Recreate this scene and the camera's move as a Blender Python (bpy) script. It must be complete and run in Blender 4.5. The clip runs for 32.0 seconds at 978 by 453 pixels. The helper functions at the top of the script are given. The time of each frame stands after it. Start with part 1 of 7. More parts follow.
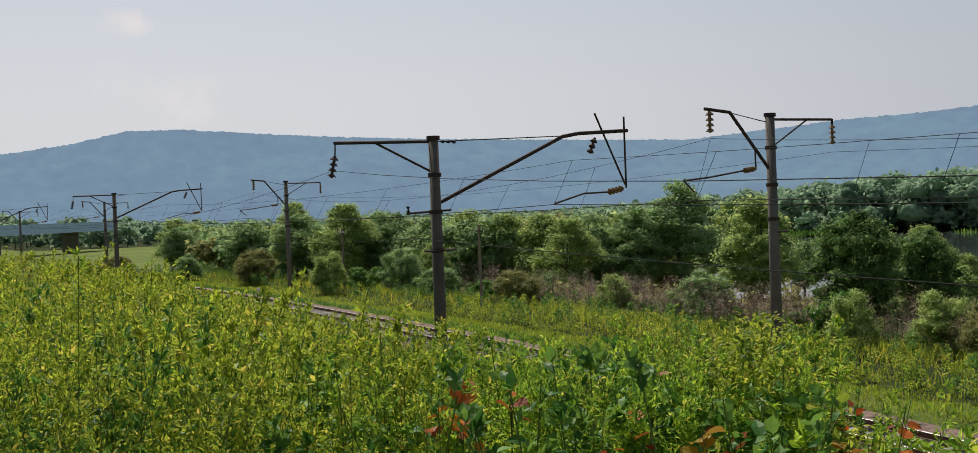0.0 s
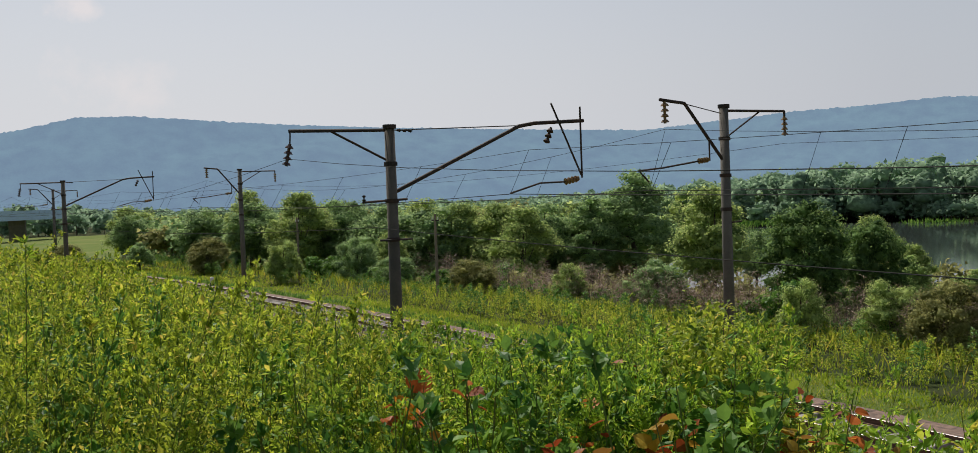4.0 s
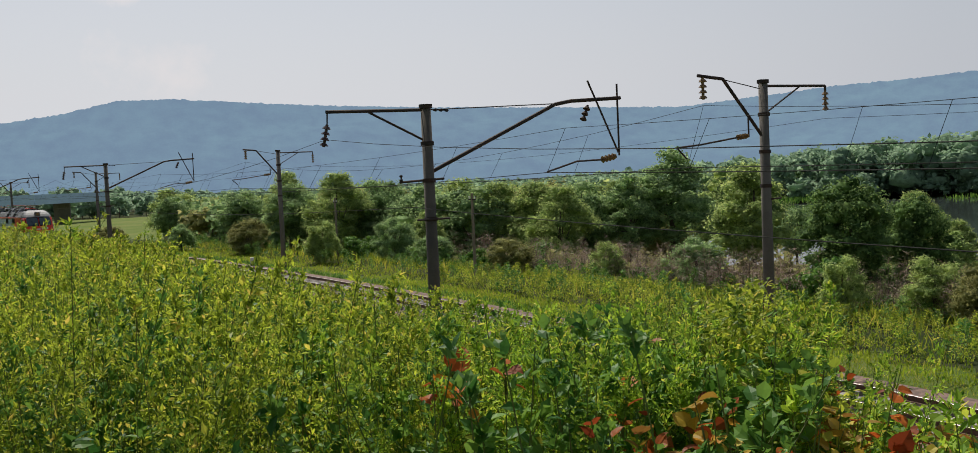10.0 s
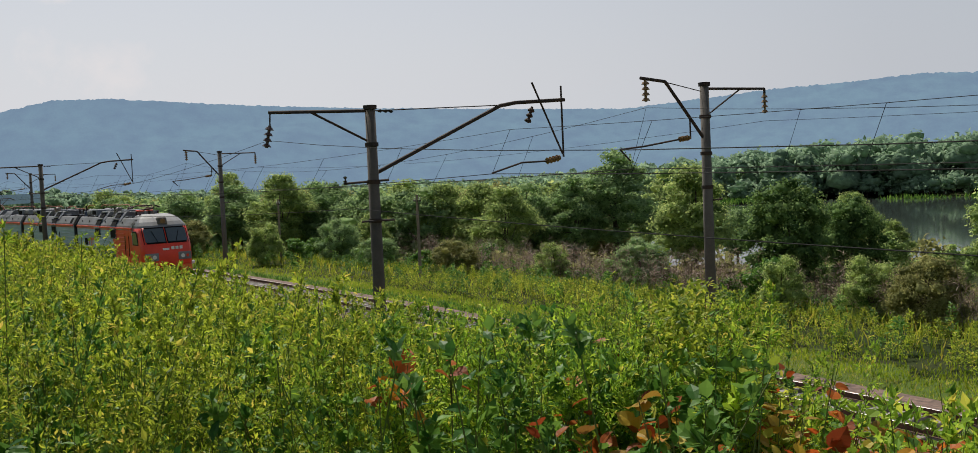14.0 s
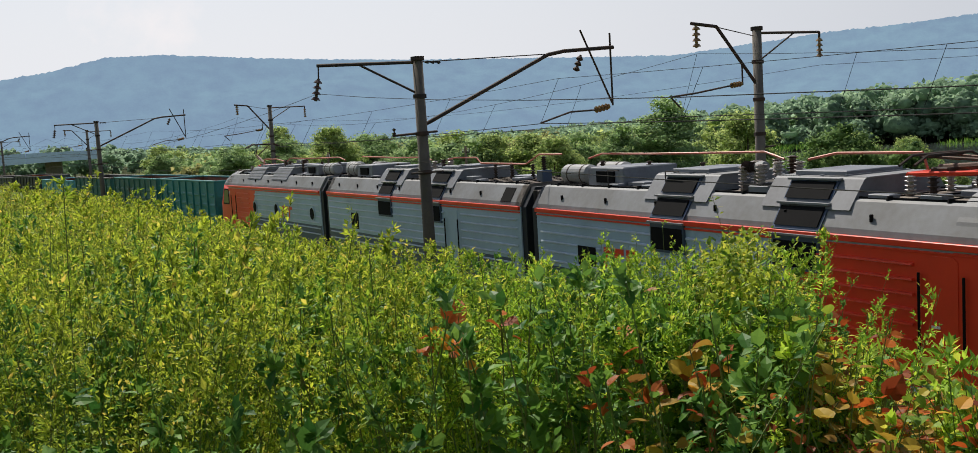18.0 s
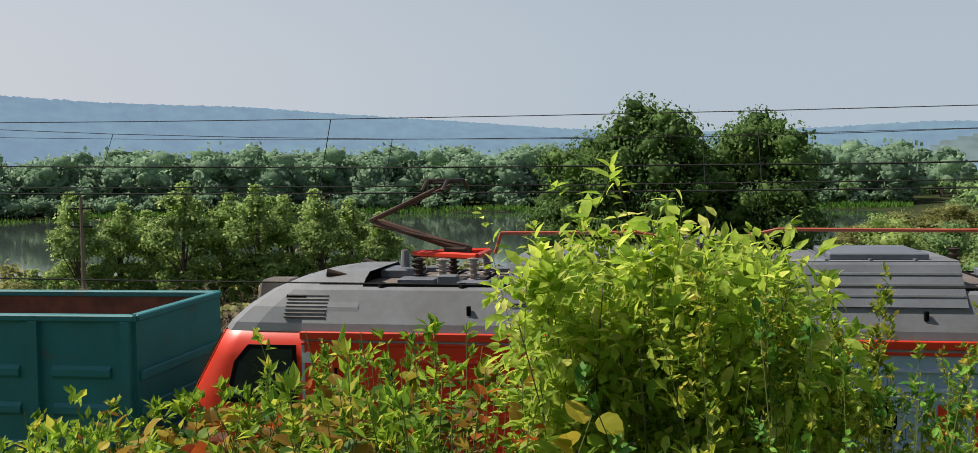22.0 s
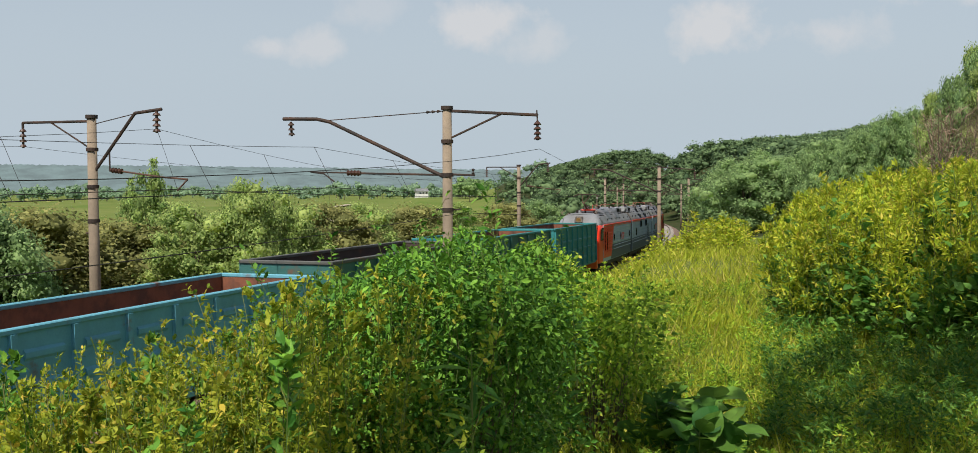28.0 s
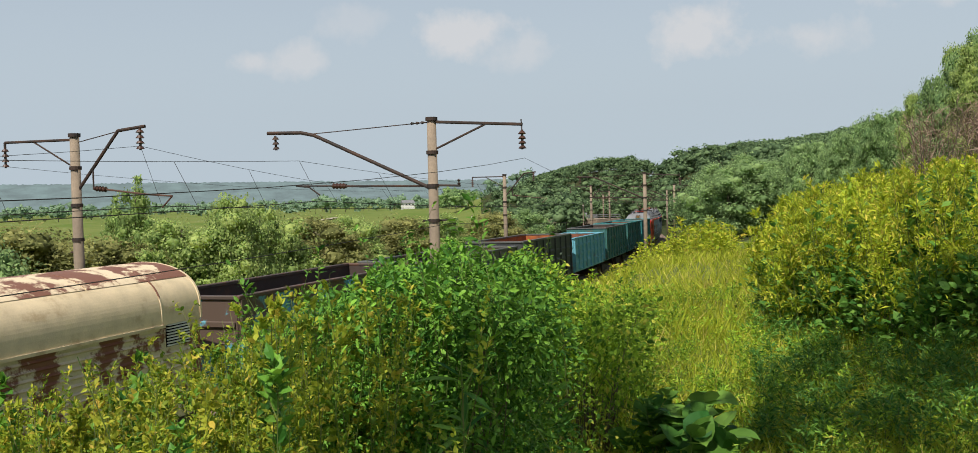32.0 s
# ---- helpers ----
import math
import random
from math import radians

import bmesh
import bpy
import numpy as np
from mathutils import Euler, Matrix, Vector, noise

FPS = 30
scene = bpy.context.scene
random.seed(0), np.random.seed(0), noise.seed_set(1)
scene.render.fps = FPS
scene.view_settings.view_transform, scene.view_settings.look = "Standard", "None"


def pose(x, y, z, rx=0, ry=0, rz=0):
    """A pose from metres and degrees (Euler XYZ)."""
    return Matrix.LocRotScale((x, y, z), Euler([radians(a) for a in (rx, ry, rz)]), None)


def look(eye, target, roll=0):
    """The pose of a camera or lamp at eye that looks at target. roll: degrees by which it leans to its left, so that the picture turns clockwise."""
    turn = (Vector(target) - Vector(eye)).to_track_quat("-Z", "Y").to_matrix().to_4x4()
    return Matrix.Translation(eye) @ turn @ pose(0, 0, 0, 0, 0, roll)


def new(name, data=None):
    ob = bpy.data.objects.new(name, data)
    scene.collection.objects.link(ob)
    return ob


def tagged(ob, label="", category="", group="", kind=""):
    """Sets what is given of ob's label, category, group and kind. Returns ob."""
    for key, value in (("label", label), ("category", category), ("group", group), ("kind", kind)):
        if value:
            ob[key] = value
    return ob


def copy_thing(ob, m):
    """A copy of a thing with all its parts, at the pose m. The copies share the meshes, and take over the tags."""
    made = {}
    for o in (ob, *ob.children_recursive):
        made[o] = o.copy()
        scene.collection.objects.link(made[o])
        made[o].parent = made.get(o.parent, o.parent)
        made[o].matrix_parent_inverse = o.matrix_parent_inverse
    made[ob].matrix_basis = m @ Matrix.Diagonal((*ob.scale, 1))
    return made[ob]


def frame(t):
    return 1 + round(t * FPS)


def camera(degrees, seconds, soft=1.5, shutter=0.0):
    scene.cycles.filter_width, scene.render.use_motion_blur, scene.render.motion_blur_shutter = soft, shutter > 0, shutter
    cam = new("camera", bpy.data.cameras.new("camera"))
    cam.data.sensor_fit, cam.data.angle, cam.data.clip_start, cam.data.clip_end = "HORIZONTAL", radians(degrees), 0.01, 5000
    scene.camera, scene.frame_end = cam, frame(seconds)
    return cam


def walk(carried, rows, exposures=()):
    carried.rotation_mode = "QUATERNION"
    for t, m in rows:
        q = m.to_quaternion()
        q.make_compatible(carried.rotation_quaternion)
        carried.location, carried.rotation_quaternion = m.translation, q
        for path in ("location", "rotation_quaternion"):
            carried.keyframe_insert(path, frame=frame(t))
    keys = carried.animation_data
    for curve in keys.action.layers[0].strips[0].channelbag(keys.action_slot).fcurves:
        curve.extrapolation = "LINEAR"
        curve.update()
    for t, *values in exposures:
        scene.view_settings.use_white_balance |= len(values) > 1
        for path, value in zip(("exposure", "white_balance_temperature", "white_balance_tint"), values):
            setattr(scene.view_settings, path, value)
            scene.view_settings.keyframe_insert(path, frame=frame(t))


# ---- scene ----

EYE = (0.0, 0.0, 6.0)          # the eye stands on the bank, 6 m over the rails
TURNS = (   # seconds, yaw, pitch, roll
    (0, 65.75, -1.05, 2.31), (0.5, 65.80, -1.06, 2.42), (1, 65.83, -1.11, 2.51), (1.5, 65.81, -1.18, 2.60),
    (2, 65.70, -1.12, 2.57), (2.5, 64.86, -1.63, 2.14), (3, 63.44, -1.74, 2.05), (3.5, 63.17, -1.76, 2.09),
    (5.5, 63.20, -2.18, 2.20), (6, 63.06, -2.53, 2.37), (6.5, 63.03, -2.64, 2.47), (7, 62.93, -2.61, 2.40),
    (7.5, 62.77, -2.79, 2.39), (8, 62.79, -2.87, 2.43), (8.5, 62.79, -2.91, 2.36), (9, 63.49, -2.94, 2.44),
    (9.5, 65.11, -2.96, 2.54), (10, 65.34, -2.93, 2.62), (10.5, 65.39, -2.96, 2.67), (11, 65.16, -2.98, 2.62),
    (11.5, 64.59, -2.92, 2.65), (12, 64.14, -2.80, 2.62), (12.5, 62.89, -2.68, 2.58), (13, 62.11, -2.70, 2.60),
    (13.5, 62.09, -2.88, 2.63), (14, 62.10, -3.00, 2.60), (14.5, 62.15, -3.14, 2.68), (16.5, 62.09, -5.02, 3.01),
    (17, 62.12, -5.25, 3.04), (17.5, 63.24, -5.62, 3.32), (18, 64.95, -5.76, 3.46), (18.5, 65.65, -5.78, 3.56),
    (19, 65.71, -5.70, 3.73), (19.5, 65.41, -5.42, 3.65), (20, 64.10, -5.45, 2.85), (20.5, 57.18, -5.44, 2.36),
    (21, 45.34, -4.60, 1.74), (21.2, 39.39, -4.22, 1.31), (21.5, 29.89, -3.74, 1.55), (21.7, 23.23, -3.44, 1.13),
    (22, 11.51, -3.17, 0.85), (22.2, 1.64, -2.82, 0.41), (22.4, -9.66, -2.69, 0.06), (22.6, -22.60, -2.45, 0.03),
    (23, -45.59, -1.52, 0.70), (23.5, -63.24, -2.38, 1.13), (24, -67.74, -2.61, 0.83),
    (24.5, -67.72, -2.65, 0.92), (26.5, -68.22, -2.55, 0.52), (27, -69.59, -2.50, 0.21),
    (27.5, -69.81, -2.39, 0.13), (28, -70.17, -2.33, 0.29), (28.5, -70.26, -2.32, 0.36),
    (29, -70.34, -2.46, 0.48), (29.5, -70.49, -2.39, 0.57), (30, -70.84, -2.39, 0.71),
    (30.5, -70.93, -2.41, 0.84), (31, -70.90, -2.10, 1.28), (31.5, -71.00, -1.94, 1.42),
    (32, -70.99, -1.76, 1.54),
)
cam = camera(53.4, 32.0, soft=0.8)
walk(cam, [(t, pose(*EYE, 90 + p, r, y)) for t, y, p, r in TURNS],
     exposures=((0, -0.16), (14.5, -0.14), (16.5, 0.14), (19.5, 0.12), (20.0, 0.02), (21.2, 0.0), (22.4, 0.1), (23.5, 0.16), (32.0, 0.18)))

# ---- light ----
SUN_AZ, SUN_EL = 87.0, 53.0   # counter-clockwise from +y, and height
world = bpy.data.worlds.new("sky")
scene.world = world
world.use_nodes = True
wn, wl = world.node_tree.nodes, world.node_tree.links
sky = wn.new("ShaderNodeTexSky")
sky.sky_type = "NISHITA"
sky.sun_disc = False
sky.sun_elevation = radians(SUN_EL)
sky.sun_rotation = radians(-SUN_AZ)
sky.air_density, sky.dust_density, sky.ozone_density = 1.0, 0.6, 2.2
hs = wn.new("ShaderNodeHueSaturation")     # summer haze
hs.inputs["Saturation"].default_value = 0.62
wl.new(sky.outputs[0], hs.inputs["Color"])
tc, nz, cm = wn.new("ShaderNodeTexCoord"), wn.new("ShaderNodeTexNoise"), wn.new("ShaderNodeMix")
nz.inputs["Scale"].default_value, nz.inputs["Detail"].default_value, nz.inputs["Roughness"].default_value = 16.0, 9.0, 0.6
wl.new(tc.outputs["Generated"], nz.inputs["Vector"])


def sky_math(op, a, b, clamp=False):
    """One arithmetic step of the sky."""
    q = wn.new("ShaderNodeMath")
    q.operation, q.use_clamp = op, clamp
    for k, v in enumerate((a, b)):
        if isinstance(v, (int, float)):
            q.inputs[k].default_value = v
        else:
            wl.new(v, q.inputs[k])
    q.inputs[2].default_value = 0.5
    return q.outputs[0]


cover = 0.0
for az, el, size, thick in ((-57.4, 8.0, 0.026, 0.6), (-60.0, 7.9, 0.03, 0.55), (-69.5, 9.6, 0.045, 0.75), (-73.0, 8.2, 0.035, 0.45), (-83.2, 8.7, 0.045, 0.75), (-89.5, 8.3, 0.04, 0.55), (-95.4, 11.2, 0.05, 0.7), (-64.0, 10.3, 0.035, 0.3),
                            (-105, 9.0, 0.05, 0.6), (-128, 12.0, 0.06, 0.6), (150, 10.0, 0.06, 0.6), (120, 14.0, 0.06, 0.5), (85.3, 10.9, 0.028, 0.4), (84.0, 7.2, 0.05, 0.22), (99, 9.0, 0.05, 0.5), (175, 16.0, 0.07, 0.6), (40, 18.0, 0.06, 0.3), (0, 20.0, 0.06, 0.4)):
    off, flat, ln = wn.new("ShaderNodeVectorMath"), wn.new("ShaderNodeVectorMath"), wn.new("ShaderNodeVectorMath")
    off.operation, flat.operation, ln.operation = "SUBTRACT", "MULTIPLY", "LENGTH"
    ce = math.cos(radians(el))
    off.inputs[1].default_value = (-math.sin(radians(az)) * ce, math.cos(radians(az)) * ce, math.sin(radians(el)))
    flat.inputs[1].default_value = (1.0, 1.0, 1.9)
    wl.new(tc.outputs["Generated"], off.inputs[0])
    wl.new(off.outputs[0], flat.inputs[0])
    wl.new(flat.outputs[0], ln.inputs[0])
    puff = sky_math("SUBTRACT", 1.25, sky_math("DIVIDE", ln.outputs["Value"], size))
    puff = sky_math("ADD", puff, sky_math("MULTIPLY", sky_math("SUBTRACT", nz.outputs["Fac"], 0.52), 3.6))
    cover = sky_math("MAXIMUM", cover, sky_math("MULTIPLY", sky_math("MULTIPLY", puff, 1.3, True), thick))
cm.data_type = "RGBA"
wl.new(cover, cm.inputs["Factor"])
# bright haze near the horizon, brighter towards the sun
hd, hr, hx, hf_, ht = (wn.new("ShaderNodeVectorMath"), wn.new("ShaderNodeValToRGB"), wn.new("ShaderNodeVectorMath"), wn.new("ShaderNodeMix"), wn.new("ShaderNodeSeparateXYZ"))
hd.operation, hx.operation = "DOT_PRODUCT", "SCALE"
hd.inputs[1].default_value = (-math.sin(radians(SUN_AZ)), math.cos(radians(SUN_AZ)), 0.0)
wl.new(tc.outputs["Generated"], hd.inputs[0])
wl.new(sky_math("MULTIPLY_ADD", hd.outputs["Value"], 0.5), hr.inputs["Fac"])
for k, (at_, col_) in enumerate(((0.04, (0.452, 0.528, 0.59)), (0.84, (0.605, 0.63, 0.68)), (0.55, (0.465, 0.54, 0.615)), (1.0, (0.79, 0.80, 0.835)))):
    el_ = hr.color_ramp.elements[k] if k < 2 else hr.color_ramp.elements.new(at_)
    el_.position, el_.color = at_, (*col_, 1)
wl.new(hr.outputs["Color"], hx.inputs[0])
hx.inputs["Scale"].default_value = 10.0
wl.new(tc.outputs["Generated"], ht.inputs[0])
low = sky_math("SUBTRACT", 1.0, sky_math("MULTIPLY", sky_math("SUBTRACT", ht.outputs["Z"], 0.09), 2.6, True), True)
hf_.data_type = "RGBA"
wl.new(low, hf_.inputs["Factor"])
wl.new(hs.outputs[0], hf_.inputs["A"])
wl.new(hx.outputs[0], hf_.inputs["B"])
cl = wn.new("ShaderNodeVectorMath")       # sunlit cloud
cl.operation = "MULTIPLY"
wl.new(hx.outputs[0], cl.inputs[0])
cl.inputs[1].default_value = (1.42, 1.21, 1.10)
wl.new(cl.outputs[0], cm.inputs["B"])
wl.new(hf_.outputs["Result"], cm.inputs["A"])
wl.new(cm.outputs["Result"], wn["Background"].inputs[0])
wn["Background"].inputs[1].default_value = 0.094
sun = new("sun", bpy.data.lights.new("sun", "SUN"))
sun.data.energy, sun.data.angle, sun.data.color = 5.0, radians(0.6), (1.0, 0.93, 0.82)
sd = Vector((-math.sin(radians(SUN_AZ)) * math.cos(radians(SUN_EL)), math.cos(radians(SUN_AZ)) * math.cos(radians(SUN_EL)), math.sin(radians(SUN_EL))))
sun.matrix_world = look(sd * 60, (0, 0, 0))

# ---- materials ----
def mat(name, col, rough=0.6, metal=0.0, col2=None, scale=3.0, detail=4.0, amount=1.0, bump=0.0, bump_scale=40.0, rand=0.0, spec=0.5, coord="Object"):
    """A surface with a two-scale mix of two colours, fine relief and some change from piece to piece."""
    m = bpy.data.materials.new(name)
    m.use_nodes = True
    n, l = m.node_tree.nodes, m.node_tree.links
    b = n["Principled BSDF"]
    b.inputs["Roughness"].default_value, b.inputs["Metallic"].default_value = rough, metal
    b.inputs["Specular IOR Level"].default_value = spec
    tc = n.new("ShaderNodeTexCoord")
    out = coord
    if col2 is None:
        col2 = tuple(c * 0.75 for c in col)
    n1, n2, mx, ramp = n.new("ShaderNodeTexNoise"), n.new("ShaderNodeTexNoise"), n.new("ShaderNodeMix"), n.new("ShaderNodeMath")
    n1.inputs["Scale"].default_value, n1.inputs["Detail"].default_value = scale, detail
    n2.inputs["Scale"].default_value, n2.inputs["Detail"].default_value = scale * 9, 3
    for q in (n1, n2):
        l.new(tc.outputs[out], q.inputs["Vector"])
    ramp.operation = "MULTIPLY_ADD"
    l.new(n2.outputs["Fac"], ramp.inputs[0])
    ramp.inputs[1].default_value = 0.35
    l.new(n1.outputs["Fac"], ramp.inputs[2])
    mr = n.new("ShaderNodeMapRange")
    mr.inputs["From Min"].default_value, mr.inputs["From Max"].default_value = 0.5, 0.9
    mr.inputs["To Max"].default_value = amount
    l.new(ramp.outputs[0], mr.inputs["Value"])
    mx.data_type = "RGBA"
    l.new(mr.outputs[0], mx.inputs["Factor"])
    mx.inputs["A"].default_value, mx.inputs["B"].default_value = (*col, 1), (*col2, 1)
    src = mx.outputs["Result"]
    if rand:
        oi, hs, m1 = n.new("ShaderNodeObjectInfo"), n.new("ShaderNodeHueSaturation"), n.new("ShaderNodeMath")
        m1.operation = "MULTIPLY_ADD"
        m1.inputs[1].default_value, m1.inputs[2].default_value = rand, 1 - rand / 2
        l.new(oi.outputs["Random"], m1.inputs[0])
        l.new(m1.outputs[0], hs.inputs["Value"])
        l.new(src, hs.inputs["Color"])
        src = hs.outputs["Color"]
    l.new(src, b.inputs["Base Color"])
    if bump:
        n3, bp = n.new("ShaderNodeTexNoise"), n.new("ShaderNodeBump")
        n3.inputs["Scale"].default_value, n3.inputs["Detail"].default_value = bump_scale, 5
        l.new(tc.outputs[out], n3.inputs["Vector"])
        bp.inputs["Strength"].default_value, bp.inputs["Distance"].default_value = bump, 0.02
        l.new(n3.outputs["Fac"], bp.inputs["Height"])
        l.new(bp.outputs["Normal"], b.inputs["Normal"])
    return m


def leaf_mat(name, c1, c2, c3=None, through_light=0.45, rough=0.5, gloss=0.16):
    """Leaves: colour from leaf to leaf, and light that comes through them."""
    m = bpy.data.materials.new(name)
    m.use_nodes = True
    n, l = m.node_tree.nodes, m.node_tree.links
    b, outp = n["Principled BSDF"], n["Material Output"]
    g, r = n.new("ShaderNodeNewGeometry"), n.new("ShaderNodeValToRGB")
    e = r.color_ramp.elements
    e[0].color, e[1].color = (*c1, 1), (*c2, 1)
    if c3:
        x = e.new(0.85)
        x.color = (*c2, 1)
        e[2].position = 1.0
        e[2].color = (*c3, 1)
    l.new(g.outputs["Random Per Island"], r.inputs["Fac"])
    tc, nz, hs, ma = n.new("ShaderNodeTexCoord"), n.new("ShaderNodeTexNoise"), n.new("ShaderNodeHueSaturation"), n.new("ShaderNodeMath")
    nz.inputs["Scale"].default_value = 0.9
    l.new(tc.outputs["Object"], nz.inputs["Vector"])
    ma.operation = "MULTIPLY_ADD"
    ma.inputs[1].default_value, ma.inputs[2].default_value = 1.3, 0.35
    l.new(nz.outputs["Fac"], ma.inputs[0])
    l.new(ma.outputs[0], hs.inputs["Value"])
    l.new(r.outputs["Color"], hs.inputs["Color"])
    l.new(hs.outputs["Color"], b.inputs["Base Color"])
    b.inputs["Roughness"].default_value = rough
    b.inputs["Specular IOR Level"].default_value = gloss
    t, mix = n.new("ShaderNodeBsdfTranslucent"), n.new("ShaderNodeMixShader")
    hs2 = n.new("ShaderNodeHueSaturation")
    hs2.inputs["Value"].default_value, hs2.inputs["Hue"].default_value = 1.25, 0.485
    l.new(hs.outputs["Color"], hs2.inputs["Color"])
    l.new(hs2.outputs["Color"], t.inputs["Color"])
    mix.inputs[0].default_value = through_light
    l.new(b.outputs[0], mix.inputs[1])
    l.new(t.outputs[0], mix.inputs[2])
    l.new(mix.outputs[0], outp.inputs["Surface"])
    return m


def rusty(name, paint, rust=(0.16, 0.055, 0.025), scale=1.2, lo=0.55, hi=0.7, rough=0.6):
    """Paint worn through to rust in patches."""
    m = mat(name, paint, rough, 0.0, tuple(c * 0.8 for c in paint), scale * 2, bump=0.15)
    n, l = m.node_tree.nodes, m.node_tree.links
    b = n["Principled BSDF"]
    src = b.inputs["Base Color"].links[0].from_socket
    tc, nz, mr, mx = n.new("ShaderNodeTexCoord"), n.new("ShaderNodeTexNoise"), n.new("ShaderNodeMapRange"), n.new("ShaderNodeMix")
    nz.inputs["Scale"].default_value, nz.inputs["Detail"].default_value, nz.inputs["Roughness"].default_value = scale, 8, 0.65
    l.new(tc.outputs["Object"], nz.inputs["Vector"])
    mr.inputs["From Min"].default_value, mr.inputs["From Max"].default_value = lo, hi
    l.new(nz.outputs["Fac"], mr.inputs["Value"])
    mx.data_type = "RGBA"
    l.new(mr.outputs[0], mx.inputs["Factor"])
    l.new(src, mx.inputs["A"])
    mx.inputs["B"].default_value = (*rust, 1)
    l.new(mx.outputs["Result"], b.inputs["Base Color"])
    return m


